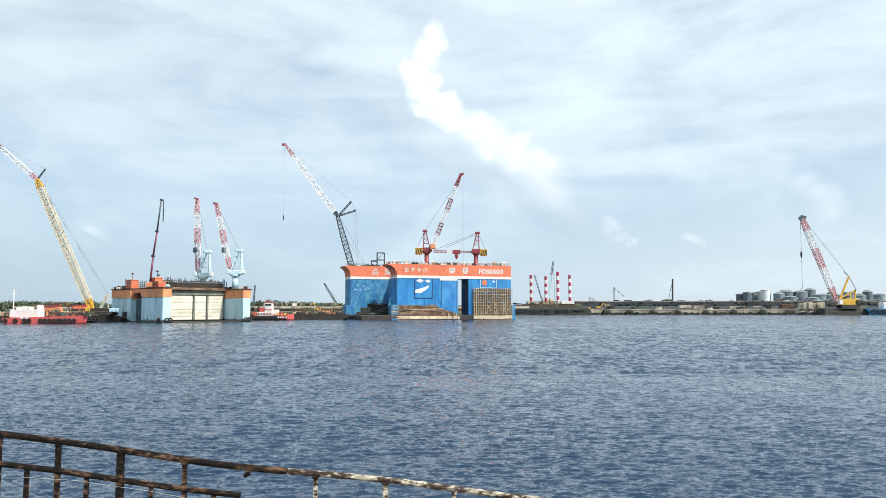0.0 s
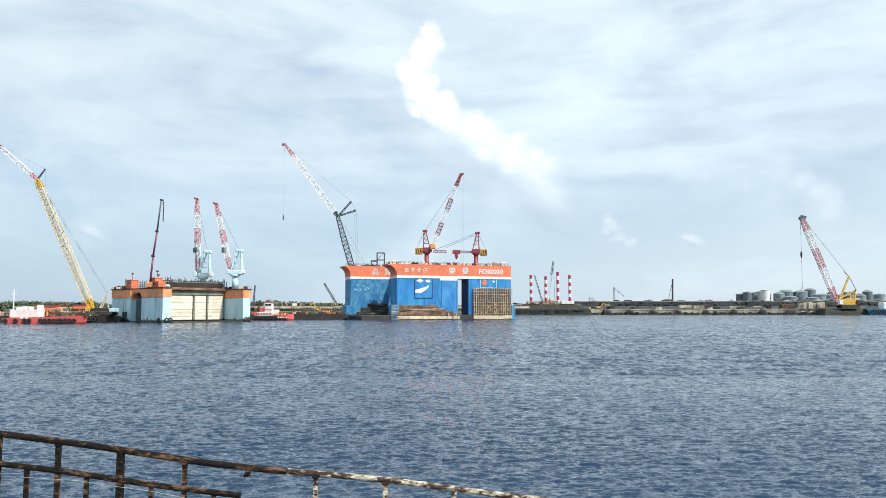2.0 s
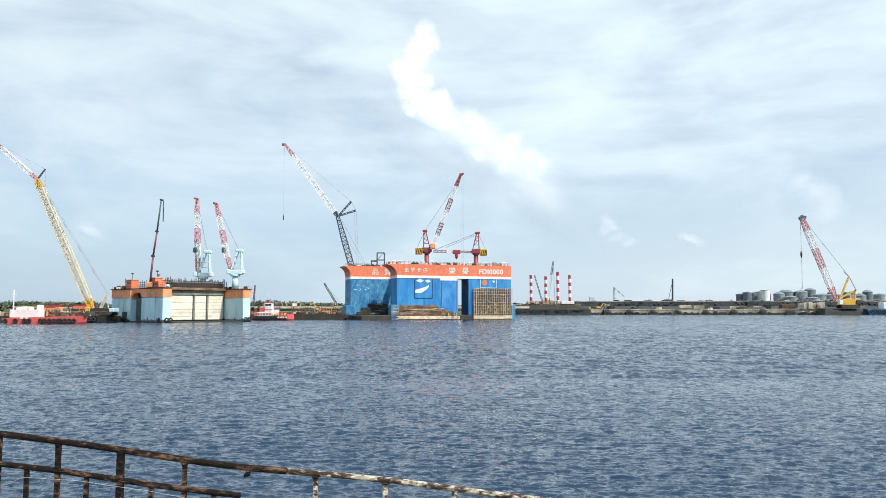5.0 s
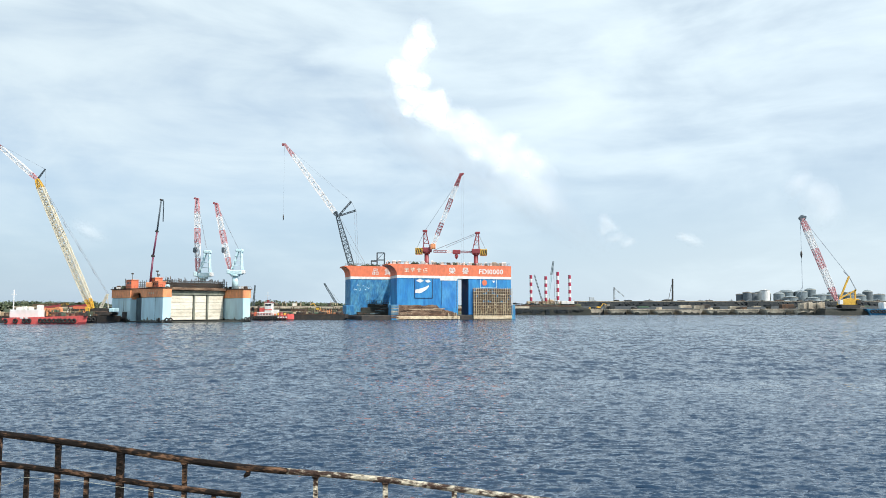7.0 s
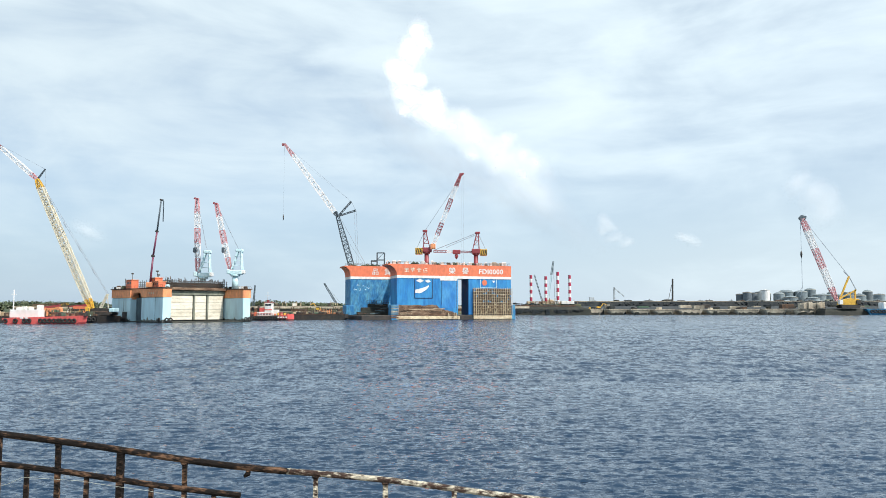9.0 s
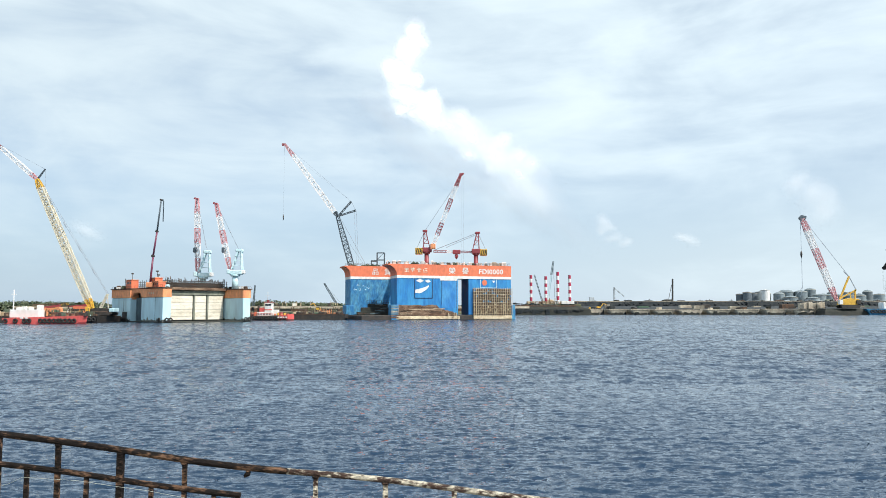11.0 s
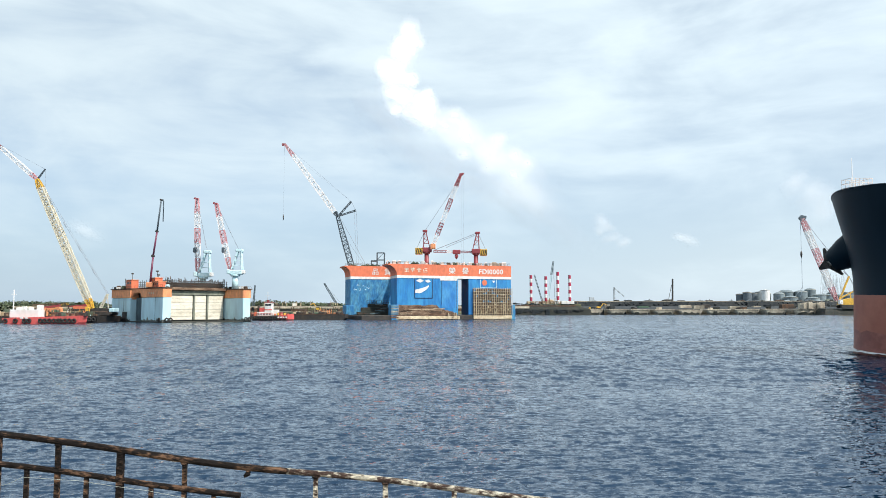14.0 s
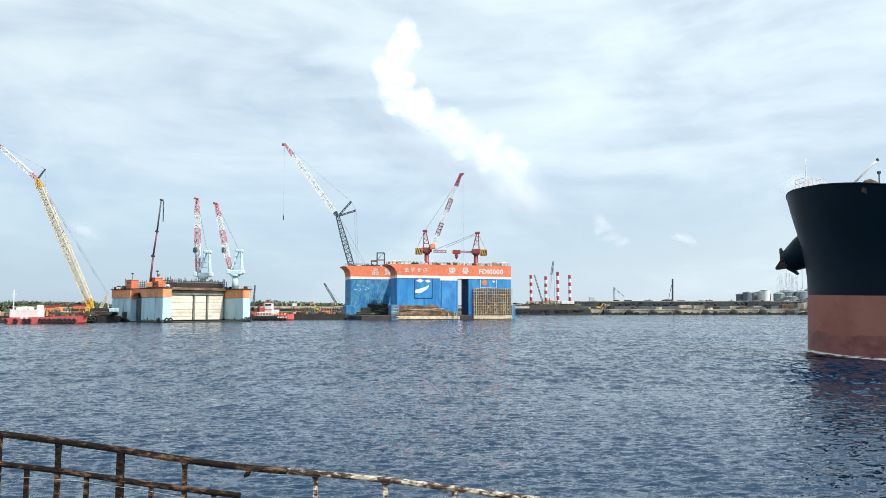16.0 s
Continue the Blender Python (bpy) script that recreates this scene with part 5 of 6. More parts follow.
def red_barge():
    y = 242.0
    b = thing("work_barge", (-129, y, 0), "red flat work barge with white deckhouse and tyre fenders", "barge")
    g = Geo()
    g.hull([[(-142.4, y, -1.2), (-120.4, y, -1.2), (-120.4, y + 6, -1.2), (-142.4, y + 6, -1.2)], [(-143.8, y, 0.4), (-119.4, y, 0.4), (-119.4, y + 6, 0.4), (-143.8, y + 6, 0.4)],
            [(-144.2, y, 1.8), (-119.0, y, 2.6), (-119.0, y + 6, 2.6), (-144.2, y + 6, 1.8)]], smooth=False)
    part("hull", g, M["barge_red"], b)
    g = Geo()
    for x, n in ((-142.9, 1), (-139.6, 1), (-136.6, 2), (-131.4, 5), (-124.8, 4)):
        for i in range(n):
            tyre(b, (x + i * 1.45, y - 0.3, 0.9), (0, 1, 0))
    g = Geo()
    g.box(-143.0, y + 2, 1.9, -133.2, y + 5.5, 4.6, 0.15)
    dk = part("deckhouse", g, M["white"], b, "white deckhouse")
    for i, x in enumerate((-141.4, -139.6, -137.4, -134.6)):
        g = Geo()
        g.box(x, y + 3, 4.6, x + (0.9 if i < 3 else 1.4), y + 5, 5.3 + 0.3 * (i % 2) + (0.5 if i == 3 else 0), 0.1)
        part("roof_box", g, M["white"], dk)
    g = Geo()
    g.tube([(-142.3, y + 3, 2.2), (-142.3, y + 3, 11.2)], [0.22, 0.12], 8)
    g.beam((-143.1, y + 3, 9.6), (-141.5, y + 3, 9.6), 0.12)
    part("mast", g, M["white"], b)
    g = Geo()
    g.box(-143.6, y + 3, 2.1, -142.0, y + 6, 4.6, 0.15)
    part("green_locker", g, M["green"], b)
    g = Geo()
    for i in range(2):
        g.box(-138.2 + i * 1.5, y - 0.1, 1.6, -137.2 + i * 1.5, y - 0.03, 2.2)
    part("painted_sign", g, M["white"], b)
    # load on deck
    rs = random.Random(14)
    for i in range(10):
        g = Geo()
        x = -129.6 + i * 1.1
        g.box(x, y + 2.5 + rs.uniform(0, 1), 2.3, x + rs.uniform(0.8, 1.6), y + 5, 3.2 + rs.uniform(0, 0.8), 0.1)
        single("deck_crate", g, M[rs.choice(("dark", "rust", "green", "rust_dark", "orange_dull"))], "stained crate on the barge deck", "crate", "barge crates")


def truck_crane(x, y, z, s, body):
    c = thing("truck_crane", (x, y, z), "yellow truck crane with its boom folded level", "truck crane", "yard machines")
    g = Geo()
    g.box(x - 4 * s, y - 1.2, z + 0.7, x + 4 * s, y + 1.2, z + 1.5, 0.1)
    part("chassis", g, M["dark"], c)
    g = Geo()
    g.prism([(x + 2.2 * s, z + 1.5), (x + 4.2 * s, z + 1.5), (x + 4.2 * s, z + 2.5), (x + 3.8 * s, z + 3.3), (x + 2.2 * s, z + 3.3)], y - 1.2, y + 1.2)
    part("cab", g, M[body], c)
    g = Geo()
    g.prism([(x - 3.2 * s, z + 1.5), (x + 1.6 * s, z + 1.5), (x + 1.6 * s, z + 2.8), (x - 3.2 * s, z + 3.0)], y - 1.1, y + 1.1)
    part("turret", g, M[body], c)
    g = Geo()
    g.beam((x - 5.5 * s, y, z + 2.7), (x + 3.6 * s, y, z + 3.9), 0.8)
    part("boom", g, M["crane_red"], c)
    for i in (-3.2, -1.6, 1.4, 3.2):
        g = Geo()
        g.tube([(x + i * s, y - 1.35, z + 0.55), (x + i * s, y - 0.9, z + 0.55)], 0.55, 12)
        part("wheel", g, M["rubber"], c)


def excavator(x, y, z, s, flip, body="crane_yellow"):
    c = thing("excavator", (x, y, z), "yellow tracked excavator with bent arm", "excavator", "yard machines")
    for o in (-1.1, 1.1):
        g = Geo()
        g.prism([(x - 2 * s, z + 0.3), (x - 1.6 * s, z), (x + 1.6 * s, z), (x + 2 * s, z + 0.3), (x + 1.7 * s, z + 0.9), (x - 1.7 * s, z + 0.9)], y + o - 0.35, y + o + 0.35)
        part("crawler_track", g, M["dark"], c)
    g = Geo()
    g.prism([(x - 1.9 * s, z + 0.95), (x + 1.6 * s, z + 0.95), (x + 1.6 * s, z + 2.0), (x - 1.9 * s, z + 2.2)], y - 1.3, y + 1.3)
    part("upper_body", g, M[body], c)
    g = Geo()
    g.box(x + flip * 0.3 * s, y - 1.3, z + 2.0, x + flip * 1.5 * s, y, z + 3.3, 0.15)
    part("cab", g, M["glass"], c)
    g = Geo()
    a, b_, e = (x + flip * 1.4 * s, y, z + 1.6), (x + flip * 3.8 * s, y, z + 4.6), (x + flip * 6.4 * s, y, z + 3.8)
    g.beam(a, b_, 0.6), g.beam(b_, e, 0.5)
    part("boom", g, M[body], c)
    g = Geo()
    g.beam(e, (x + flip * 6.2 * s, y, z + 1.4), 0.45)
    g.prism([(x + flip * 5.6 * s, z + 0.3), (x + flip * 6.8 * s, z + 0.3), (x + flip * 6.4 * s, z + 1.5)], y - 0.6, y + 0.6)
    part("bucket_arm", g, M["dark"], c)


def crane_barge():
    g0 = thing("crane_pontoon", (-120, 270, 0), "dark flat pontoon carrying the crawler crane", "pontoon")
    g = Geo()
    g.hull([[(-155, 266, -1), (-124.5, 266, -1), (-124.5, 284, -1), (-155, 284, -1)], [(-156, 265, 2.2), (-123.5, 265, 2.2), (-123.5, 284, 2.2), (-156, 284, 2.2)]], smooth=False)
    part("hull", g, M["dark"], g0)
    for i in range(13):
        tyre(g0, (-143.0 + i * 1.5, 264.8, 1.0), (0, 1, 0), 0.6, 0.28)
    rs = random.Random(31)
    for i in range(16):
        g = Geo()
        x = -139.5 + rs.uniform(0, 14)
        g.box(x, 266 + rs.uniform(0, 3), 2.2, x + rs.uniform(0.5, 1.6), 270, 2.7 + rs.uniform(0, 1.3), 0.1)
        single("deck_crate", g, M[rs.choice(("dark", "dark", "rust_dark", "net", "pale_blue"))], "dark crate on the pontoon deck", "crate", "pontoon crates")


def lying_gear():
    """Boom sections, pipe bundles and small plant stowed on the pontoons."""
    rs = random.Random(83)
    c = thing("stowed_boom", (-152, 281, 2.2), "rust-red lattice boom section stowed on timber stands", "crane boom")
    g = Geo()
    g.lattice((-155.4, 281, 5.6), (-143, 281, 6.4), 1.5, 1.3, 10, 0.22)
    part("lattice", g, M["rust"], c)
    for x in (-154, -149.5, -145):
        g = Geo()
        g.box(x - 0.4, 280.3, 2.2, x + 0.4, 281.7, 5.1, 0.05)
        part("stand", g, M["rust_dark"], c)
    for k in range(22):
        x, y = rs.uniform(-158, -124.5), rs.uniform(272, 282)
        g = Geo()
        if k % 3 == 0:
            for r in range(3):
                for q in range(3 - r):
                    g.tube([(x - 2.6, y + q * 0.62 + r * 0.31, 2.5 + r * 0.52), (x + 2.6, y + q * 0.62 + r * 0.31, 2.5 + r * 0.52)], 0.3, 8)
            single("pipe_bundle", g, M[rs.choice(("rust", "rust_dark", "orange_dull", "tan"))], "bundle of weathered steel pipes on a pontoon", "pipes", "pipe bundles")
        elif k % 3 == 1:
            h = rs.uniform(1.2, 2.4)
            g.box(x - 1.1, y - 0.8, 2.2, x + 1.1, y + 0.8, 2.2 + h, 0.12)
            g.box(x - 0.5, y - 0.5, 2.2 + h, x + 0.1, y + 0.5, 2.5 + h, 0.05)
            g.tube([(x + 0.6, y, 2.2 + h), (x + 0.6, y, 3.0 + h)], 0.1, 6)
            single("generator", g, M[rs.choice(("white", "crane_yellow", "orange", "green", "pale_blue"))], "small weathered generator on a pontoon", "generator", "pontoon generators")
        else:
            for q in range(4):
                g.beam((x + q * 0.9, y, 2.2), (x + q * 0.9, y, 4.6 + rs.uniform(-0.4, 0.8)), 0.16)
            g.beam((x - 0.2, y, 4.0), (x + 3.0, y, 4.0), 0.16)
            g.beam((x - 0.2, y, 3.1), (x + 3.0, y, 3.1), 0.14)
            single("pipe_rack", g, M[rs.choice(("rust_dark", "dark", "tan", "rust"))], "rusty upright rack of steel bars on a pontoon", "rack", "pontoon racks")
    for k in range(26):
        x, y = rs.uniform(-156, -126), rs.uniform(265.6, 269)
        g = Geo()
        h = rs.uniform(0.5, 1.5)
        g.box(x, y, 2.2, x + rs.uniform(0.5, 1.3), y + 0.9, 2.2 + h, 0.08)
        g.beam((x + 0.2, y + 0.3, 2.2 + h), (x + 0.2 + rs.uniform(-0.5, 0.9), y + 0.3, 2.9 + h + rs.uniform(0, 1.0)), 0.14)
        single("deck_plant", g, M[rs.choice(("dark", "rust_dark", "rust", "dark", "orange_dull", "net", "white"))], "small dark deck machine on a pontoon", "machine", "pontoon machines")
    for k in range(20):
        x, y = rs.uniform(-70, -45), rs.uniform(334, 341)
        g = Geo()
        for q in range(3):
            g.beam((x + q * 0.7, y, 2.3), (x + q * 0.7, y, 3.6 + rs.uniform(0, 1.4)), 0.15)
        g.beam((x - 0.1, y, 3.4), (x + 1.6, y, 3.4), 0.14)
        single("pipe_rack", g, M[rs.choice(("rust_dark", "dark", "tan", "rust", "orange_dull"))], "rusty upright rack of steel bars on a flat barge", "rack", "barge racks")


def tug():
    y = 318.0
    t = thing("tug_boat", (-72, y, 0), "small tug with white and red wheelhouse and red bulwark", "boat")
    g = Geo()
    out = [(-82, y), (-81, y - 2.6), (-70, y - 3.2), (-66, y - 2.4), (-64.0, y)]
    mir = [(x, 2 * y - yy) for x, yy in out[1:-1]][::-1]
    lo = [(x, yy, -1) for x, yy in out + mir]
    hi = [(x * 1.0, y + (yy - y) * 1.15, 1.7 + max(0, x + 70) * 0.12) for x, yy in out + mir]
    g.hull([lo, hi], smooth=False)
    part("hull", g, M["dark"], t, "black hull")
    g = Geo()
    g.hull([[(x, y + (yy - y) * 1.17, 0.3) for x, yy in out + mir if x > -75], [(x, y + (yy - y) * 1.2, 1.9 + max(0, x + 70) * 0.12) for x, yy in out + mir if x > -75]], smooth=False)
    part("bulwark", g, M["barge_red"], t, "red bulwark")
    g = Geo()
    g.box(-79.6, y - 2, 1.7, -72.5, y + 2, 3.5, 0.2)
    part("deckhouse", g, M["white"], t, "white lower deckhouse")
    for i in range(5):
        g = Geo()
        g.box(-79.2 + i * 1.25, y - 2.06, 2.3, -78.6 + i * 1.25, y - 2.0, 2.9)
        part("porthole", g, M["glass"], t)
    g = Geo()
    for i in range(12):
        g.beam((-81.4 + i * 0.8, y - 2.7, 1.7), (-81.4 + i * 0.8, y - 2.7, 2.8), 0.1)
    g.beam((-81.4, y - 2.7, 2.75), (-72.6, y - 2.7, 2.75), 0.1)
    part("handrail", g, M["barge_red"], t, "red handrail")
    for (x0, x1, z0, z1, m) in ((-78.6, -76.6, 3.5, 5.2, "barge_red"), (-72.6, -70.6, 2.0, 4.4, "white"), (-70.4, -69.0, 1.9, 3.4, "crane_red"), (-80.8, -79.9, 1.7, 3.4, "orange")):
        g = Geo()
        g.box(x0, y - 1.6, z0, x1, y + 1.4, z1, 0.15)
        part("deck_box", g, M[m], t)
    g = Geo()
    g.box(-76.35, y - 1.95, 4.2, -73.15, y - 1.88, 4.6)
    part("painted_stripe", g, M["barge_red"], t)
    g = Geo()
    g.box(-76.3, y - 1.9, 2.0, -73.2, y + 1.7, 7.4, 0.2)
    wh = part("wheelhouse", g, M["white"], t, "white wheelhouse")
    g = Geo()
    g.box(-76.1, y - 1.96, 6.1, -73.4, y - 1.9, 6.8)
    part("window", g, M["glass"], wh)
    g = Geo()
    g.box(-76.6, y - 2, 7.4, -72.9, y + 2, 7.6)
    g.box(-75.6, y - 0.5, 7.6, -74.8, y + 0.5, 8.6)
    part("roof", g, M["crane_red"], wh)
    g = Geo()
    g.tube([(-75.4, y, 8.6), (-75.4, y, 12.0)], 0.12, 6), g.beam((-76.4, y, 10.6), (-74.4, y, 10.6), 0.1)
    part("mast", g, M["white"], t)
    for i in range(5):
        g = Geo()
        x = -71.8 + i * 1.35
        g.tube([(x, y - 1.5, 1.7), (x, y - 1.5, 2.7 + 0.3 * (i % 2))], 0.45, 10)
        part("deck_drum", g, M["crane_yellow" if i % 2 else "orange"], t)
    g = Geo()
    g.tube([(-79.0, y, 3.5), (-79.2, y, 6.2)], [0.7, 0.6], 10)
    part("funnel", g, M["dark"], t)
    for i in range(8):
        tyre(t, (-80.6 + i * 1.9, y - 3.6, 0.9), (0, 1, 0), 0.55, 0.26)
    g = Geo()
    for i in range(4):
        g.box(-70.2 + i * 1.1, y - 3.95, 0.9, -69.5 + i * 1.1, y - 3.85, 1.5)
    part("painted_sign", g, M["white"], t)


def deck_barges():
    for (x0, x1, y, top, lab) in ((-71, -44, 332, 2.3, "long dark flat barge moored beside the dock"), (-112, -66, 345, 2.0, "dark flat barge heaped with gear"),
                                  (-182, -143, 262, 2.2, "dark flat barge with stacked gear")):
        b = thing("flat_barge", ((x0 + x1) / 2, y, 0), lab, "barge", "flat barges")
        g = Geo()
        g.hull([[(x0 + 2, y, -1), (x1 - 2, y, -1), (x1 - 2, y + 12, -1), (x0 + 2, y + 12, -1)], [(x0, y, 0.6), (x1, y, 0.6), (x1, y + 12, 0.6), (x0, y + 12, 0.6)],
                [(x0, y, top), (x1, y, top), (x1, y + 12, top), (x0, y + 12, top)]], smooth=False)
        part("hull", g, M["dark"], b)
        g = Geo()
        g.box(x0, y - 0.2, top - 0.1, x1, y, top + 0.25)
        part("coaming", g, M["rust_dark"], b)
        rs = random.Random(int(x1))
        for i in range(int((x1 - x0) / 1.7)):
            x = x0 + 1 + i * 1.65
            g = Geo()
            h = rs.uniform(0.4, 2.0)
            if rs.random() < 0.5:
                g.box(x, y + 2 + rs.uniform(0, 5), top, x + rs.uniform(0.7, 1.7), y + 9, top + h, 0.1)
                single("deck_crate", g, M[rs.choice(("rust", "dark", "rust_dark", "green", "orange_dull", "rust_dark", "tan"))], "weathered crate on a flat barge", "crate", "barge crates")
            else:
                g.blob((x + 0.5, y + 4 + rs.uniform(0, 4), top + 0.4), rs.uniform(0.7, 1.4), i, 0.35, 2, 0.8)
                single("gear_heap", g, M[rs.choice(("net", "dark", "rust"))], "heap of nets and rope on a flat barge", "gear", "gear heaps")


def shore_yard():
    """Sheds, stacks and machines on the low shore."""
    rs = random.Random(77)
    for i in range(60):
        x, y = rs.uniform(-330, 20), rs.uniform(430, 560)
        w, h = rs.uniform(1.5, 6), rs.uniform(1.0, 2.8)
        g = Geo()
        g.prism([(x - w, 3.2), (x + w, 3.2), (x + w, 3.2 + h), (x, 3.2 + h * 1.25), (x - w, 3.2 + h)], y, y + 8)
        single("yard_shed", g, M[rs.choice(("rust", "concrete", "rock", "rust_dark", "rust_dark", "dark", "soil", "net"))], "low weathered shed on the shore yard", "shed", "yard sheds")
    for i in range(26):
        x, y = rs.uniform(-330, 30), rs.uniform(405, 425)
        g = Geo()
        g.blob((x, y + 6, 3.4), rs.uniform(0.9, 2.3), i + 5, 0.3, 2, 0.6)
        single("spoil_heap", g, M[rs.choice(("rock", "soil", "net", "rust"))], "heap of spoil on the shore", "heap", "spoil heaps")
    for (x, y, s, f) in ((-70, 418, 0.8, -1), (-210, 400, 1.2, 1)):
        excavator(x, y, 3.2, s, f)
    truck_crane(-146, 276, 2.2, 0.85, "orange_dull")
    truck_crane(-196, 402, 3.2, 1.4, "orange")
    # timber trestle in front of the shore
    t = thing("steel_trestle", (-52, 400, 0), "rusty steel trestle along the shore", "trestle")
    g = Geo()
    for i in range(18):
        x = -150 + i * 7.6
        g.beam((x, 398, -1), (x, 398, 6.0), 0.35)
        g.beam((x, 404, -1), (x, 404, 6.0), 0.35)
    part("pile", g, M["rust"], t)
    g = Geo()
    g.box(-152, 397, 5.6, -18, 405, 6.2)
    part("deck", g, M["pale_concrete"], t)
    # distant crane
    c = thing("distant_crane", (-62, 640, 3.2), "distant thin lattice crane on the shore", "crane", "distant cranes")
    g = Geo()
    g.lattice((-91, 640, 7), (-103, 640, 26.5), 1.6, 1.0, 8, 0.4)
    part("boom", g, M["crane_grey"], c)
    g = Geo()
    g.box(-94, 637, 3.2, -87, 643, 8, 0.2)
    part("body", g, M["dark"], c)
    g = Geo()
    g.beam((-103, 640, 26.4), (-88, 640, 9), 0.2)
    part("pendant_cable", g, M["cable"], c)
    c = thing("signal_mast", (-102.6, 402, 3.2), "thin grey lattice signal mast on the shore", "mast")
    g = Geo()
    g.lattice((-103.4, 402, 3.0), (-102.4, 402, 17.5), 0.9, 0.4, 9, 0.22)
    part("mast", g, M["crane_grey"], c)
    # low pale wall along the far shore, with posts
    wl = thing("shore_wall", (-180, 470, 3.0), "long low pale concrete wall on the shore", "wall", kind="structure")
    g = Geo()
    g.box(-420, 470, 3.0, 55, 472, 4.4, 0.1)
    part("footing", g, M["rock"], wl)
    g = Geo()
    for k in range(48):
        g.box(-420 + k * 9.9, 469.6, 4.9, -420.3 + (k + 1) * 9.9, 472, 6.2, 0.08)
    part("coping", g, M["pale_concrete"], wl, "pale concrete coping")
    g = Geo()
    for k in range(96):
        x = -419 + k * 4.95
        g.beam((x, 471, 4.4), (x, 471, 5.0), 0.5)
    part("pier", g, M["concrete"], wl)
    rs = random.Random(91)
    for k in range(30):
        g = Geo()
        x, y = rs.uniform(-150, -20), rs.uniform(397.6, 404)
        if k % 2:
            g.beam((x, y, 6.2), (x, y, 6.2 + rs.uniform(1.5, 3.2)), 0.22)
            g.beam((x + 2.4, y, 6.2), (x + 2.4, y, 8.0), 0.22)
            g.beam((x, y, 7.9), (x + 2.4, y, 7.9), 0.2)
            single("handrail", g, M["tan"], "tan steel handrail frame on the trestle", "handrail", "trestle handrails")
        else:
            g.box(x, y, 6.2, x + rs.uniform(0.8, 2.6), y + 1.5, 6.9 + rs.uniform(0, 1.2), 0.1)
            single("deck_crate", g, M[rs.choice(("rust", "tan", "dark", "crane_yellow", "white", "rust_dark"))], "weathered crate on the steel trestle", "crate", "trestle crates")


def jackup():
    y = 640.0
    p = thing("jackup_platform", (95, y, 3.0), "jack-up barge with four red and white striped legs", "jack-up barge")
    g = Geo()
    g.box(70, y - 9, 3.0, 118, y + 9, 8.6, 0.3)
    part("hull", g, M["soil"], p)
    for (x, z1, dy) in ((77.0, 34.0, 6), (88.3, 32.4, -6), (98.6, 36.3, -6), (110.9, 34.0, 6)):
        n = 9
        for i in range(n):
            g = Geo()
            z0 = 5 + (z1 - 5) * i / n
            g.tube([(x, y + dy, z0), (x, y + dy, 5 + (z1 - 5) * (i + 1) / n)], 1.2, 16, False)
            part("leg_segment", g, M["leg_red"] if (n - 1 - i) % 2 == 0 else M["crane_white"], p)
    g = Geo()
    g.box(101, y - 10, 8.6, 112, y - 4, 11.2, 0.2)
    part("cabin", g, M["white"], p)
    g = Geo()
    g.box(72, y - 8, 8.6, 92, y - 2, 11.0, 0.2)
    part("machinery", g, M["rust"], p)
    rs = random.Random(33)
    for i in range(26):
        g = Geo()
        x = 72 + rs.uniform(0, 42)
        if i % 3 == 0:
            g.beam((x, y - 9.2, 8.6), (x, y - 9.2, 11.5 + rs.uniform(0, 2.5)), 0.35)
            g.beam((x + 3, y - 9.2, 8.6), (x + 3, y - 9.2, 11.0), 0.35)
            g.beam((x, y - 9.2, 11.0), (x + 3, y - 9.2, 11.0), 0.35)
        else:
            g.box(x, y - 9.4 + rs.uniform(0, 0.8), 8.6, x + rs.uniform(1.2, 4.0), y - 6, 9.4 + rs.uniform(0, 1.8), 0.15)
        part("deck_gear", g, M[rs.choice(("tan", "pale_concrete", "white", "rust", "orange_dull", "tan"))], p)
    c = thing("deck_crane", (93, y - 3, 8.6), "small lattice crane on the jack-up deck", "crane")
    g = Geo()
    g.lattice((90.5, y - 3, 11), (95.3, y - 3, 44.5), 1.3, 0.9, 10, 0.26)
    part("boom", g, M["crane_teal"], c)
    g = Geo()
    g.lattice((93.6, y - 3, 34), (95.5, y - 3, 45.5), 1.2, 0.9, 4, 0.3)
    part("boom_tip", g, M["crane_grey"], c)
    g = Geo()
    g.beam((95.3, y - 3, 44.5), (96.5, y - 3, 12), 0.2), g.lattice((79, y - 3, 34), (86, y - 3, 9), 0.6, 1.0, 8, 0.25)
    part("backstay", g, M["crane_grey"], c)
    g = Geo()
    g.box(88, y - 5.5, 8.6, 95, y - 0.5, 12.5, 0.2)
    part("house", g, M["tan"], c)


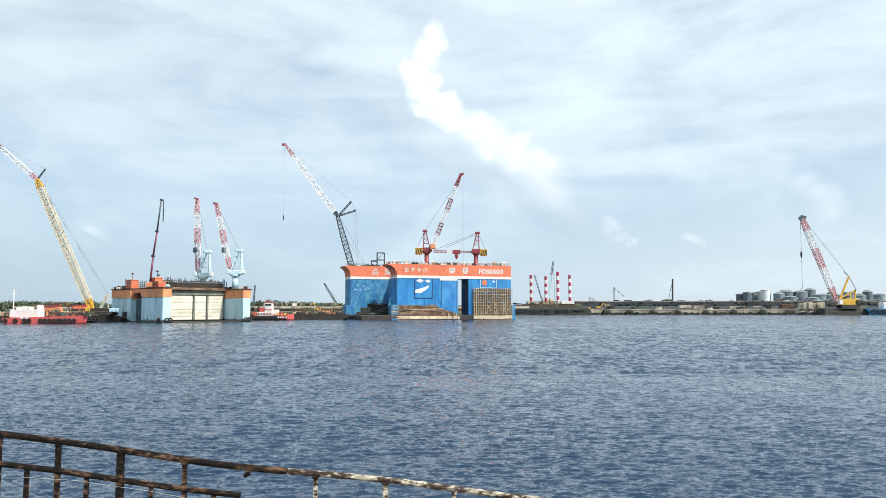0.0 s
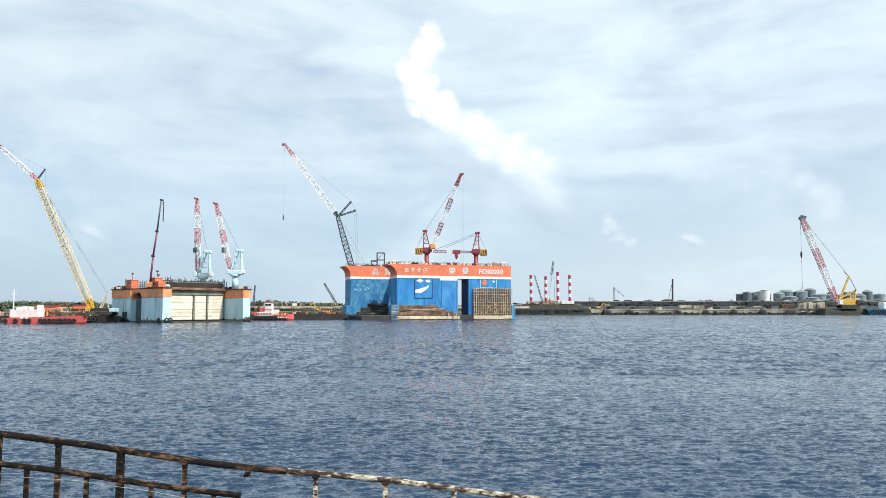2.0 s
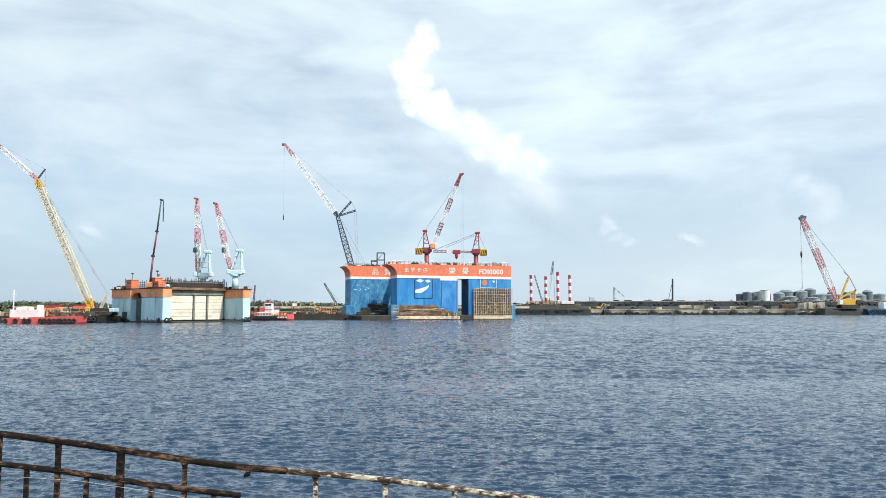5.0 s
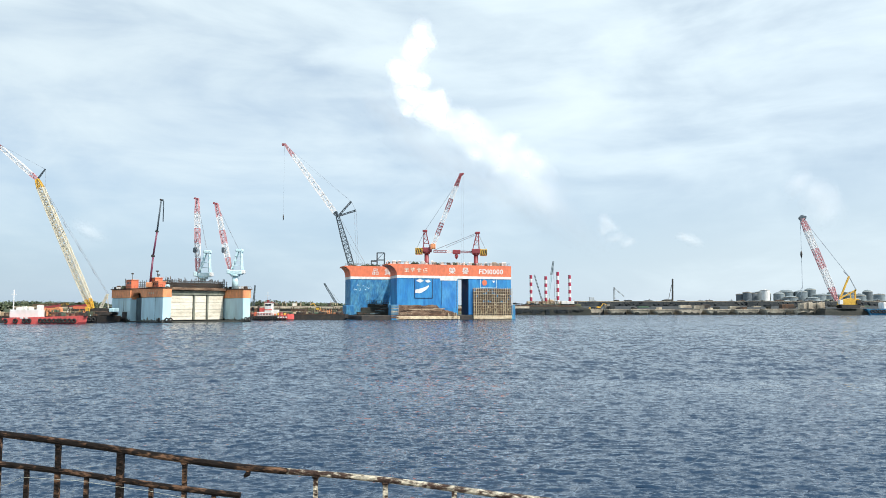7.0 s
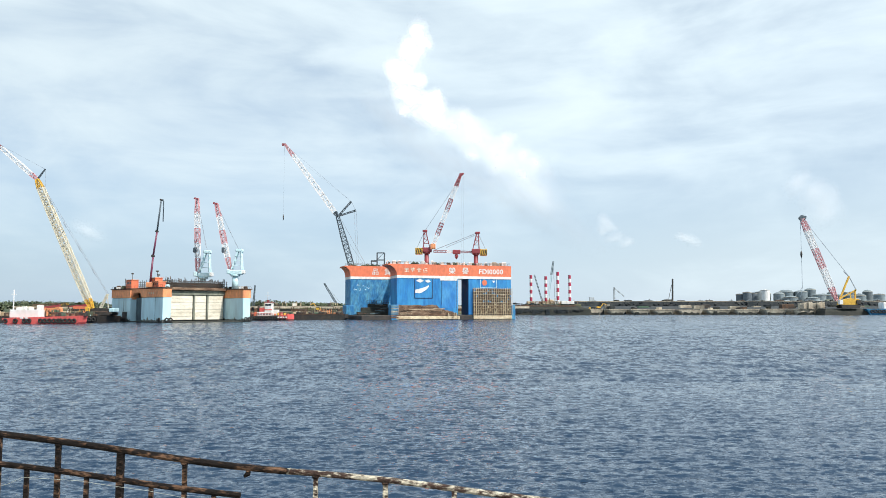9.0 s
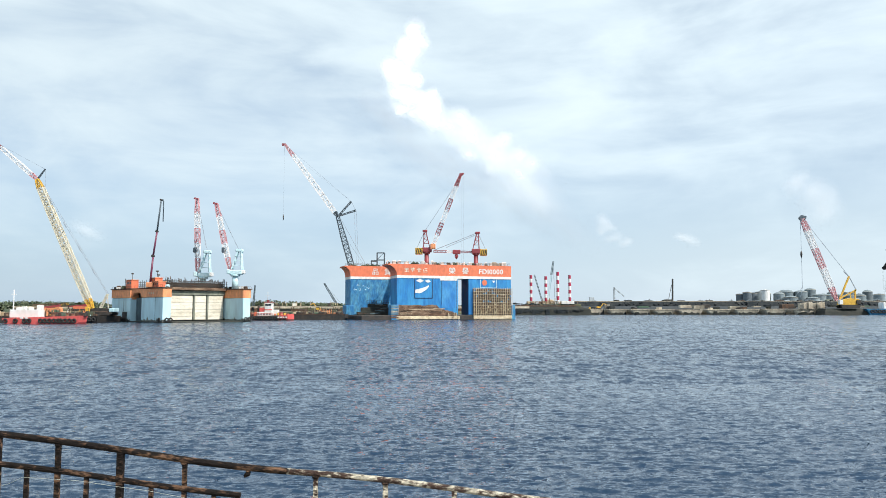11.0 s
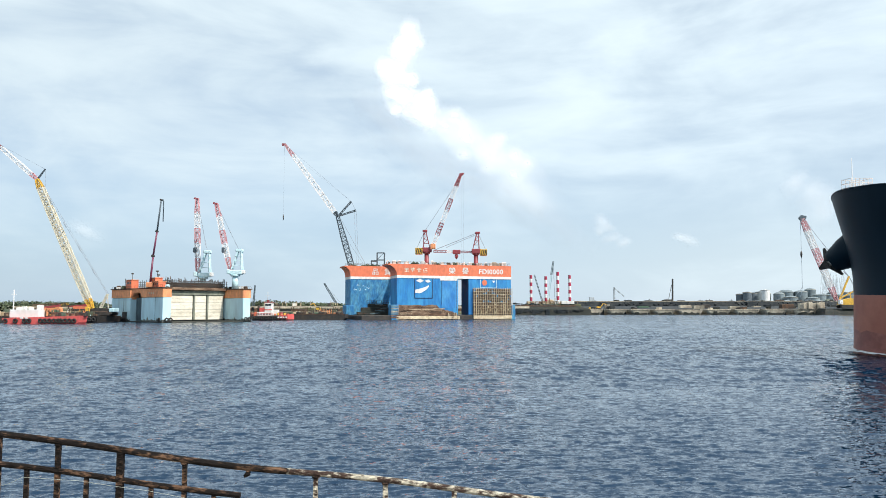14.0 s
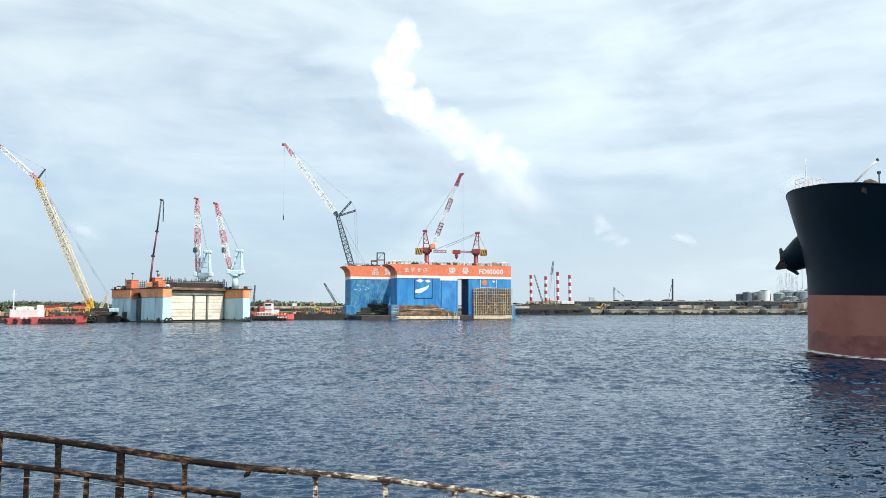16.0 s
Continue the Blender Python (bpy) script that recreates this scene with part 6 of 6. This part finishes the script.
def far_right():
    # piling mast
    c = thing("piling_rig", (280, 745, 12.0), "tall dark piling rig mast on the far breakwater", "piling rig")
    g = Geo()
    g.box(237.6, 790, 12.0, 246, 795, 14.5, 0.2)
    part("body", g, M["dark"], c)
    g = Geo()
    g.beam((245.7, 791, 12), (246.3, 791, 36.5), 1.4), g.beam((245, 791, 30), (241, 791, 12), 0.4)
    part("mast", g, M["black"], c)
    # tower crane, distance haze put into its pale colour
    c = thing("tower_crane", (300, 1290, 12), "far pale tower crane", "crane", "distant cranes")
    g = Geo()
    g.lattice((299, 1290, 8), (299, 1290, 42), 2.0, 2.0, 9, 0.5)
    g.lattice((299, 1290, 40), (316, 1290, 26), 1.6, 1.2, 6, 0.4)
    part("mast", g, M["far_steel"], c)
    # tanks
    base = Geo()
    base.hull([[(250, 1080, -1), (900, 1080, -1), (900, 1500, -1), (250, 1500, -1)], [(252, 1082, 12), (900, 1082, 12), (900, 1500, 12), (252, 1500, 12)]], smooth=False)
    single("tank_terrace", base, M["rock"], "low terrace of the far tank yard", "ground", kind="structure")

    def tank(x, y, r, h, mat, lab, dome=0.12):
        t = thing("storage_tank", (x, y, 12), lab, "tank", "storage tanks")
        g = Geo()
        g.tube([(x, y, 12), (x, y, 12 + h)], r, 30, False)
        part("shell", g, M[mat], t)
        g = Geo()
        g.tube([(x, y, 12 + h), (x, y, 12 + h + r * dome * 0.7), (x, y, 12 + h + r * dome)], [r, r * 0.6, r * 0.1], 30, False)
        part("roof", g, M[mat], t)
        g = Geo()
        g.torus((x, y, 12 + h), (0, 0, 1), r, 0.35, 26, 5)
        part("rim", g, M["concrete"], t)
    tank(480, 1100, 6.3, 20, "white", "white cylindrical storage tank", 0.15)
    for (x, y, r, h) in ((450, 1120, 5.5, 14), (458, 1112, 6.5, 16.5), (468, 1116, 6.5, 15.5)):
        tank(x, y, r, h, "dark_tank", "dark grey storage tank", 0.25)
    rs = random.Random(5)
    for (x, y, r, h) in ((493, 1125, 6, 15), (506, 1112, 8, 14), (522, 1118, 9, 17), (538, 1110, 9, 18.5), (556, 1118, 8, 20), (561, 1100, 9, 12), (575, 1100, 8, 12.5),
                         (590, 1104, 8, 12), (604, 1100, 8, 12.5), (620, 1100, 9, 12), (652, 1104, 8, 13), (516, 1096, 10, 9), (549, 1096, 9, 8)):
        tank(x, y, r, h * rs.uniform(0.95, 1.05), "grey_tank", "grey cylindrical storage tank", rs.uniform(0.2, 0.4))
    for k in range(16):
        tank(490 + k * 11.4, 1150 + 12 * (k % 3), rs.uniform(4.5, 8), rs.uniform(12, 19), "grey_tank", "grey cylindrical storage tank", rs.uniform(0.15, 0.5))
    for k in range(14):
        g = Geo()
        x, w, h = 452 + k * 14.5, rs.uniform(3, 7), rs.uniform(3, 7)
        g.prism([(x - w, 12), (x + w, 12), (x + w, 12 + h), (x, 13.5 + h), (x - w, 12 + h)], 1088, 1092)
        single("tank_yard_shed", g, M[rs.choice(("far_steel", "grey_tank", "dark_tank", "head"))], "low grey shed in front of the tanks", "shed", "tank yard sheds")
    # low buildings and boats on the breakwater
    for i in range(26):
        x, y = rs.uniform(125, 440), rs.uniform(612, 690)
        w, h = rs.uniform(1.5, 6), rs.uniform(1.0, 3.0)
        g = Geo()
        g.box(x - w, y, 4.0, x + w, y + 5, 5.5 + h, 0.2)
        single("site_store", g, M[rs.choice(("dark", "rock", "pale_concrete", "rust_dark", "concrete", "green", "void"))], "low site store behind the breakwater", "hut", "site stores")
    g = Geo()
    g.hull([[(110, 604, -1), (480, 604, -1), (480, 700, -1), (110, 700, -1)], [(110, 605, 4.2), (480, 605, 4.2), (480, 700, 7.0), (110, 700, 7.0)]], smooth=False)
    single("breakwater_fill", g, M["rock"], "level fill behind the breakwater caissons", "ground", kind="structure")
    excavator(128, 608, 4.4, 1.0, 1)
    g = Geo()
    g.blob((121, 606, 5.0), 1.8, 3, 0.25, 2, 0.6)
    single("sand_heap", g, M["crane_yellow"], "heap under yellow tarpaulin", "heap")
    g = Geo()
    g.box(155.5, 783, 11.8, 160.5, 787, 16.8, 0.15)
    single("site_tower", g, M["far_steel"], "small pale square hut on the far breakwater", "hut")
    # concrete blocks beside the crane
    for i in range(6):
        g = Geo()
        x = 284 + i * 3.4
        g.box(x, 588 + (i % 2), 4.3, x + 3.2, 592, 9.0 + (i % 3) * 0.5, 0.15)
        single("concrete_block", g, M["pale_concrete"], "stacked pale concrete block on the breakwater", "block", "concrete blocks")
    # moored boat
    b = thing("workboat", (344, 572, 0), "blue and white workboat with tyre fenders", "boat")
    g = Geo()
    g.hull([[(330, 570, -1), (372, 570, -1), (372, 580, -1), (330, 580, -1)], [(326, 569, 4.6), (372, 569, 4.6), (372, 580, 4.6), (326, 580, 4.6)]], smooth=False)
    part("hull", g, M["blue_scuffed"], b)
    g = Geo()
    g.box(340, 571, 4.6, 372, 578, 9.6, 0.3)
    part("deckhouse", g, M["white"], b)
    for i in range(9):
        tyre(b, (330 + i * 3.0, 568.8, 2.6), (0, 1, 0), 1.1, 0.5)
    g = Geo()
    g.hull([[(294, 571, -1), (329, 571, -1), (329, 586, -1), (294, 586, -1)], [(295.5, 572, 2.6), (328, 572, 2.6), (328, 586, 3.0), (295.5, 586, 3.0)], [(297, 574, 4.6), (327, 574, 4.6), (327, 585, 5.0), (297, 585, 5.0)]], smooth=False)
    single("rubble_apron", g, M["void"], "dark wet rubble apron under the crane", "rubble", kind="structure")


# ---- rusty railing on the quay ----
def quay_and_rail():
    g = Geo()
    g.box(-14, -8, -2, 14, 5.75, 3.05, 0.06)
    single("quay", g, M["concrete"], "concrete quay edge under the railing", "quay", kind="structure")
    r = thing("railing", (-1.4, 5.4, 3.05), "bent rusty pipe railing with flaking cream paint", "railing")
    y = 5.4

    def top(x):
        base = 4.102 - 0.1230 * (x + 3.19)
        return base - 0.018 * math.sin((x + 3.19) * 1.25) - 0.008 * math.sin(x * 3.1)

    def mid(x):
        return 3.887 - 0.1295 * (x + 3.18) + 0.005 * math.sin(x * 4.0)
    cut = -1.10
    g = Geo()
    xs = [-4.6 + 0.06 * i for i in range(int((cut + 4.6) / 0.06) + 1)]
    g.tube([(x, y, top(x)) for x in xs], [0.0235 + 0.0012 * noise.noise((x * 30, 0, 0)) for x in xs], 14)
    part("top_rail", g, M["rail"], r, "dark rusty top rail")
    g = Geo()
    xs2 = [xs[-1] + 0.06 * i for i in range(46)]
    g.tube([(x, y, top(x)) for x in xs2], [0.0215 + 0.0012 * noise.noise((x * 30, 3, 0)) for x in xs2], 14)
    part("top_rail", g, M["rail_pale"], r, "cream-painted top rail flaking to rust")
    g = Geo()
    xs3 = [-4.6 + 0.05 * i for i in range(int((4.6 - 1.44) / 0.05) + 1)]
    g.tube([(x, y, mid(x)) for x in xs3], [0.0215 + 0.0015 * noise.noise((x * 30, 7, 0)) for x in xs3], 12)
    part("middle_rail", g, M["rail"], r, "dark rusty middle rail broken off short")
    for x, w in ((-3.70, 0.028), (-3.19, 0.028), (-2.765, 0.031), (-2.315, 0.043), (-1.853, 0.029), (-0.912, 0.030), (-0.412, 0.036), (0.08, 0.036), (0.60, 0.036)):
        g = Geo()
        g.beam((x, y, 3.05), (x, y, top(x) - 0.012), w)
        part("post", g, M["rail"] if x < -1.5 else M["rail_pale"], r)
    for x in (-3.46, -2.985, -2.555, -2.09, -1.64):
        g = Geo()
        g.beam((x, y, 3.05), (x, y, mid(x) - 0.01), 0.027)
        part("baluster", g, M["rail"], r)
    g = Geo()
    g.tube([(-1.395, y, top(-1.4) - 0.018), (-1.40, y, top(-1.4) - 0.045), (-1.425, y - 0.01, top(-1.4) - 0.062)], [0.018, 0.02, 0.011], 8)
    part("broken_stub", g, M["rail"], r)
    for x in (-2.765, -2.315, -1.853, -0.912, -0.412):
        g = Geo()
        g.torus((x, y, top(x) - 0.026), (0, 0, 1), 0.020, 0.008, 12, 6)
        part("weld_bead", g, M["rail"], r)
    g = Geo()
    c1 = [(-3.3, 3.70), (-3.09, 3.755), (-3.00, 3.80), (-2.6, 3.775), (-2.33, 3.735), (-2.1, 3.705), (-1.86, 3.66), (-1.6, 3.60), (-1.3, 3.50)]
    g.tube([(x, y - 0.03, z) for x, z in c1], 0.0014, 6)
    part("cord", g, M["cord"], r, "thin white cord tied along the rail")


# ---- bulk carrier ----
def ship_offset(z):
    zs = (-3, 1, 6.6, 8.9, 11.6, 14.6, 17.0, 19.2)
    os_ = (0.35, 0.13, 0.0, 0.08, 0.46, 1.18, 1.78, 2.25)
    return float(np.interp(z, zs, os_))


def ship_outline(z, n=26):
    """Half outline at height z from the stem aft along port, in the ship's metres (x forward, y port)."""
    r = 12.5 + ship_offset(z)
    pts = [(r * math.cos(a), r * math.sin(a)) for a in np.linspace(0, math.pi / 2, n)]
    for x in (-6, -14, -24, -36, -50):
        k = (-x) / 50
        b = r + (16.0 - r) * (k * k * (3 - 2 * k))
        pts.append((x, b))
    for x in (-90, -130, -150):
        pts.append((x, 16.0))
    pts += [(-162, 15.0 if z > 5 else 9.0), (-170, 12.5 if z > 5 else 2.5)]
    return pts


def sheer(x, y=0.0):
    """Height of the bulwark's top along the ship, which lists a little to port."""
    return 18.02 - 0.50 * min(1.0, max(0.0, 14.2 - x) / 2.5) - 0.10 * max(0.0, 12.5 - x) - 0.03 * max(-9.0, min(9.0, y)) if x > -4 else 15.45


def bulk_carrier():
    s = thing("bulk_carrier", (0, 0, 0), "large bulk carrier with navy hull and red boot-top under way", "ship", turn=0.001)
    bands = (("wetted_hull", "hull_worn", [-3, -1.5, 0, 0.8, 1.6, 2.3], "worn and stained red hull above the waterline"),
             ("lower_hull", "hull_red", [2.3, 3.2, 4, 5.4, 6.42], "antifouling red lower hull"),
             ("upper_hull", "hull_navy", [6.42, 7.6, 8.6, 9.8, 11, 12.4, 13.8, 15.2, 16.6, None], "navy upper hull"))
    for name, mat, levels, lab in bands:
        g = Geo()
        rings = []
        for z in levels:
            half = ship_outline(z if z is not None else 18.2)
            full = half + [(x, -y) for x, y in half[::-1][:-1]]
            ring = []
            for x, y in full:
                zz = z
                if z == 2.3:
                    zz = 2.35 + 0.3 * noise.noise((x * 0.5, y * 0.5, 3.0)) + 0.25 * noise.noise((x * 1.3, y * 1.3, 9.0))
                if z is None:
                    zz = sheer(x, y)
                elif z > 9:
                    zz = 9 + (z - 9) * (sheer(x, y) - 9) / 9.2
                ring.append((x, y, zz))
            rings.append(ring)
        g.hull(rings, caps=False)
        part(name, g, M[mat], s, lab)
    half = ship_outline(18.0)
    lower = ship_outline(15.0)
    g = Geo()
    full = lower + [(x, -y) for x, y in lower[::-1][:-1]]
    g.hull([[(x * 0.995, y * 0.985, sheer(x) - 1.9) for x, y in full], [(x * 0.995, y * 0.985, sheer(x) - 1.8) for x, y in full]], smooth=False)
    part("deck", g, M["hull_red"], s, "red main deck")
    g = Geo()
    for sgn in (1, -1):
        g.tube([(x, sgn * y, sheer(x, sgn * y) + 0.02) for x, y in half], 0.10, 8)
    part("bulwark_rail", g, M["hull_navy"], s)
    # forecastle rail and staff at the stem
    g = Geo()
    for i in range(6):
        x = 9.7 + i * 0.5
        for y in (-5.8, -4.0):
            g.beam((x, y, 16.2), (x, y, 19.7), 0.06)
    for zz in (18.7, 19.2, 19.7):
        for y in (-5.8, -4.0):
            g.beam((9.7, y, zz), (12.2, y, zz), 0.05)
        for x in (9.7, 12.2):
            g.beam((x, -5.8, zz), (x, -4.0, zz), 0.05)
    part("bow_rail", g, M["white"], s, "white bow railing")
    g = Geo()
    g.tube([(11.3, -5.2, 16.6), (11.3, -5.2, 22.2)], [0.06, 0.03], 8)
    part("bow_staff", g, M["white"], s)
    g = Geo()
    g.tube([(12.2, 3.7, 17.2), (9.4, 3.9, 20.0), (8.9, 3.9, 20.4)], [0.12, 0.09, 0.09], 8)
    dv = part("stores_davit", g, M["white"], s, "white stores davit")
    g = Geo()
    g.blob((8.9, 3.9, 20.45), 0.18, 6, 0.1, 1)
    part("davit_sheave", g, M["dark"], dv)
    g = Geo()
    g.blob((11.6, 6.6, 16.95), 1.1, 4, 0.1, 2, 0.95)
    part("winch_cover", g, M["rust_dark"], s, "rust-brown winch cover")
    g = Geo()
    g.tube([(9.8, 5.4, 16.6), (9.8, 5.4, 18.9)], 0.07, 6)
    g.box(9.68, 5.28, 18.75, 9.92, 5.52, 19.0)
    part("vent_post", g, M["dark"], s)
    # hatches, cranes and superstructure aft
    for i in range(5):
        g = Geo()
        x = -24 - i * 23
        g.box(x - 15, -9, 14.2, x, 9, 17.0, 0.3)
        part("hatch_cover", g, M["hull_red"], s)
    g = Geo()
    g.box(-164, -13, 14.2, -146, 13, 31, 0.4)
    part("superstructure", g, M["white"], s, "white superstructure")
    # anchors in their bolsters
    for sgn in (-1, 1):
        a = sgn * math.radians(44)
        n = Vector((math.cos(a), math.sin(a), 0))
        root = n * 11.2 + Vector((0, 0, 12.7))
        tipb = n * 15.0 + Vector((0, 0, 10.35))
        g = Geo()
        g.tube([root, root.lerp(tipb, 0.55), tipb], [2.35, 1.95, 1.3], 18)
        bo = part("anchor_bolster", g, M["hull_navy"], s)
        g = Geo()
        axis = (tipb - root).normalized()
        side = Vector((-n.y, n.x, 0))
        upv = axis.cross(side)
        cen = tipb + axis * 0.35
        for f in (-1, 1):
            b0 = cen + upv * f * 0.4
            b1 = cen + upv * f * 1.9 - axis * 0.5
            g.hull([[b0 + side * 0.55 + axis * 0.3, b0 - side * 0.55 + axis * 0.3, b0 - side * 0.55 - axis * 0.5, b0 + side * 0.55 - axis * 0.5],
                    [b1 + side * 0.12 + axis * 0.1, b1 - side * 0.12 + axis * 0.1, b1 - side * 0.12 - axis * 0.15, b1 + side * 0.12 - axis * 0.15]], smooth=False)
        g.hull([[cen + side * 0.8 + upv * 0.6, cen - side * 0.8 + upv * 0.6, cen - side * 0.8 - upv * 0.6, cen + side * 0.8 - upv * 0.6],
                [cen + axis * 1.2 + side * 0.5 + upv * 0.12, cen + axis * 1.2 - side * 0.5 + upv * 0.12, cen + axis * 1.2 - side * 0.5 - upv * 0.12, cen + axis * 1.2 + side * 0.5 - upv * 0.12]], smooth=False)
        part("anchor", g, M["anchor"], bo, "black anchor")
    # foam along the waterline
    g = Geo()
    rs = random.Random(12)
    inner, outer = [], []
    for a in np.linspace(-1.6, 1.9, 90):
        w = 0.45 + 0.45 * rs.random() + 0.45 * max(0, a) + 0.9 * math.exp(-((a + 0.55) / 0.3) ** 2)
        inner.append((12.45 * math.cos(a), 12.45 * math.sin(a), 0.30))
        outer.append(((12.7 + w) * math.cos(a), (12.7 + w) * math.sin(a), 0.16))
    g.hull([inner, outer], close=False)
    part("bow_foam", g, M["foam"], s, "thin white foam at the waterline")
    return s


SHIP = bulk_carrier()


def wash_water():
    """Water running off the anchor: short falling streaks that move with the ship and drop."""
    rs = random.Random(17)
    out = []
    a = math.radians(-44)
    for k in range(40):
        g = Geo()
        h = rs.uniform(1.2, 2.8)
        g.tube([(0, 0, 0), (rs.uniform(-0.1, 0.1), 0, -h * 0.5), (rs.uniform(-0.2, 0.2), 0, -h)], [0.05, rs.uniform(0.07, 0.12), 0.05], 8)
        r = rs.uniform(13.5, 16.4)
        ob = part("wash_streak", g, M["spray"], SHIP, "falling water")
        out.append((ob, r * math.cos(a) + rs.uniform(-0.3, 0.3), r * math.sin(a), rs.uniform(8.4, 9.6), rs.random()))
    return out


WASH = wash_water()


# ---- vapour plume ----
def puff_mesh(name, seed, mat):
    """The shell of a puff on the side turned to the harbour."""
    g = Geo()
    g.blob((0, 0, 0), 1.0, seed, 0.05, 3)
    keep = [k for k, f in enumerate(g.f) if sum(g.v[i][1] for i in f) < 0]
    g.f, g.s = [g.f[k] for k in keep], [g.s[k] for k in keep]
    return g.mesh(name, mat)


def plume():
    """Tall bent column of white vapour far behind the docks, in rounded flattened pieces."""
    rs = random.Random(42)
    p = thing("steam_plume", (0, 3000, 400), "tall white drifting steam plume far behind the docks", "steam plume")
    dense = [puff_mesh("puff", k, M["vapour"]) for k in range(5)]
    mid = [puff_mesh("puff", 20 + k, M["mid_vapour"]) for k in range(4)]
    thin = [puff_mesh("puff", 10 + k, M["thin_vapour"]) for k in range(4)]
    spine = [(-42, 1150, 62, 90, 8), (-68, 1070, 74, 95, 14), (-104, 965, 92, 100, 5), (-80, 880, 110, 85, -30), (10, 815, 120, 85, -32), (105, 760, 120, 85, -32), (205, 700, 125, 90, -35),
             (305, 635, 130, 90, -38), (395, 565, 135, 100, -40), (462, 495, 120, 95, -42)]
    pieces = []
    for i, (x, z, rx, rz, tilt) in enumerate(spine):
        lower = i / (len(spine) - 1)
        pieces.append((dense[i % 5] if i < 5 else mid[i % 4] if i < 9 else thin[i % 4], (x, i * 4.0, z - 400), (rx * (1.12 + 0.05 * i), rx * 0.06, rz * (1.1 + 0.05 * i)), lower, -tilt))
    # billows along both sides, fuller on the upper right
    for k in range(17):
        f = 0.3 + 0.49 * k
        a, b = spine[int(f)], spine[int(f) + 1]
        x, z, rx, rz, tilt = (p_ + (q_ - p_) * (f % 1) for p_, q_ in zip(a, b))
        ang = rs.uniform(0.0, 1.5) if k % 3 else rs.uniform(2.8, 4.4)
        r = rs.uniform(42, 66)
        pool = dense if f < 4.5 else mid
        pieces.append((pool[k % 4], (x + math.cos(ang) * rx * 0.62, f * 4 - 2, z - 400 + math.sin(ang) * rz * 0.62), (r * 1.2, r * 0.06, r * 1.05), f / 9, rs.uniform(-40, 40)))
    for k, (x, z, rx, rz) in enumerate(((722, 385, 42, 40), (752, 362, 50, 34), (728, 345, 36, 30), (790, 318, 60, 30), (850, 300, 55, 26), (1150, 312, 70, 34), (1120, 330, 45, 26), (1735, 540, 150, 90), (1790, 470, 130, 110), (1700, 600, 90, 60), (-1660, 370, 120, 45))):
        pieces.append((thin[k % 4], (x, 200 + 30 * k, z - 400), (rx * 1.2, rx * 0.3, rz * 1.2), 2.0, 25 - 13 * (k % 5)))
    veil = [puff_mesh("puff", 30 + k, M["veil_vapour"]) for k in range(3)]
    for k, (x, z, rx, rz) in enumerate(((-170, 850, 190, 90), (-20, 690, 230, 110), (230, 560, 280, 130), (520, 420, 300, 110))):
        pieces.append((veil[k % 3], (x, 230 + 20 * k, z - 400), (rx * 1.3, rx * 0.3, rz * 1.3), 1.0, 32 - 2 * (k % 3)))
    out = []
    for me, at, size, lower, tilt in pieces:
        ob = new("puff", me)
        ob.parent = p
        ob.scale = size
        out.append((ob, at, lower, tilt))
    return p, out


PLUME, PUFFS = plume()

land()
far_wall()
quay_right()
caissons()
crawler_crane_yellow()
lattice_crane_grey()
blue_dock()
dock_gear()
DOCK = pose(-20.65, 330.0, 0.0, 0, 0, 20.0)
pedestal_crane(tuple(DOCK @ Vector((15.4, 4, 24.9))), True)
pedestal_crane(tuple(DOCK @ Vector((40.0, 4, 24.9))), False)
pale_dock()
concrete_pump()
PALE = pose(-98.94, 261.0, 0.0, 0, 0, 45.0)
q1 = PALE @ Vector((27.0, 28.0, 12.3))
teal_crane(q1.x + 2.0, q1.y, 11.5, (q1.x - 1.2, q1.y, 49.9), 1.08, "pale teal dock crane with pink and white boom raised")
q2 = PALE @ Vector((33.1, 9.0, 12.55))
teal_crane(q2.x, q2.y, 12.55, (q2.x - 8.2, q2.y, 46.6), 1.0, "pale teal dock crane with pink and white boom raised")
red_barge()
crane_barge()
lying_gear()
tug()
deck_barges()
shore_yard()
jackup()
far_right()
crawler_crane_right()
quay_and_rail()


# ---- what moves ----
def motions():
    ship_rows = []
    for t, dx in ((0, 40.6), (2, 35.6), (4, 30.6), (6, 25.6), (8, 20.6), (10, 15.6), (12, 10.57), (13, 8.0), (14, 5.35), (15, 2.66), (15.9, 0.265), (16, 0.0)):
        ship_rows.append((t, pose(53.6 + dx, 80.5, 0, 0, 0, 184) @ pose(0, 0, 0, -1.5, 0, 0)))
    walk(SHIP, ship_rows)
    for ob, x, y, z, ph in WASH:
        rows = []
        for i in range(65):
            t = i * 0.25
            fall = ((t * 0.9 + ph) % 1.0)
            rows.append((t, pose(x, y, z - 3.6 * fall * fall)))
        walk(ob, rows)
    for i, (ob, at, lower, tilt) in enumerate(PUFFS):
        drift = -113 if lower < 1.5 else -40
        rows = []
        for k in range(5):
            f = k / 4
            rows.append((16.0 * f, pose(at[0] + drift * f, at[1], at[2] + (9 * f if lower < 0.6 else 0), 0, tilt + 5 * f * math.sin(i * 1.7), 0)))
        walk(ob, rows)
    for ob, vx, vy in ((near_chop, -0.45, -0.25), (chop, 0.2, -0.6), (far_chop, -0.3, -0.8)):
        walk(ob, [(t, pose(vx * t, vy * t, 0)) for t in range(0, 17, 2)])


motions()
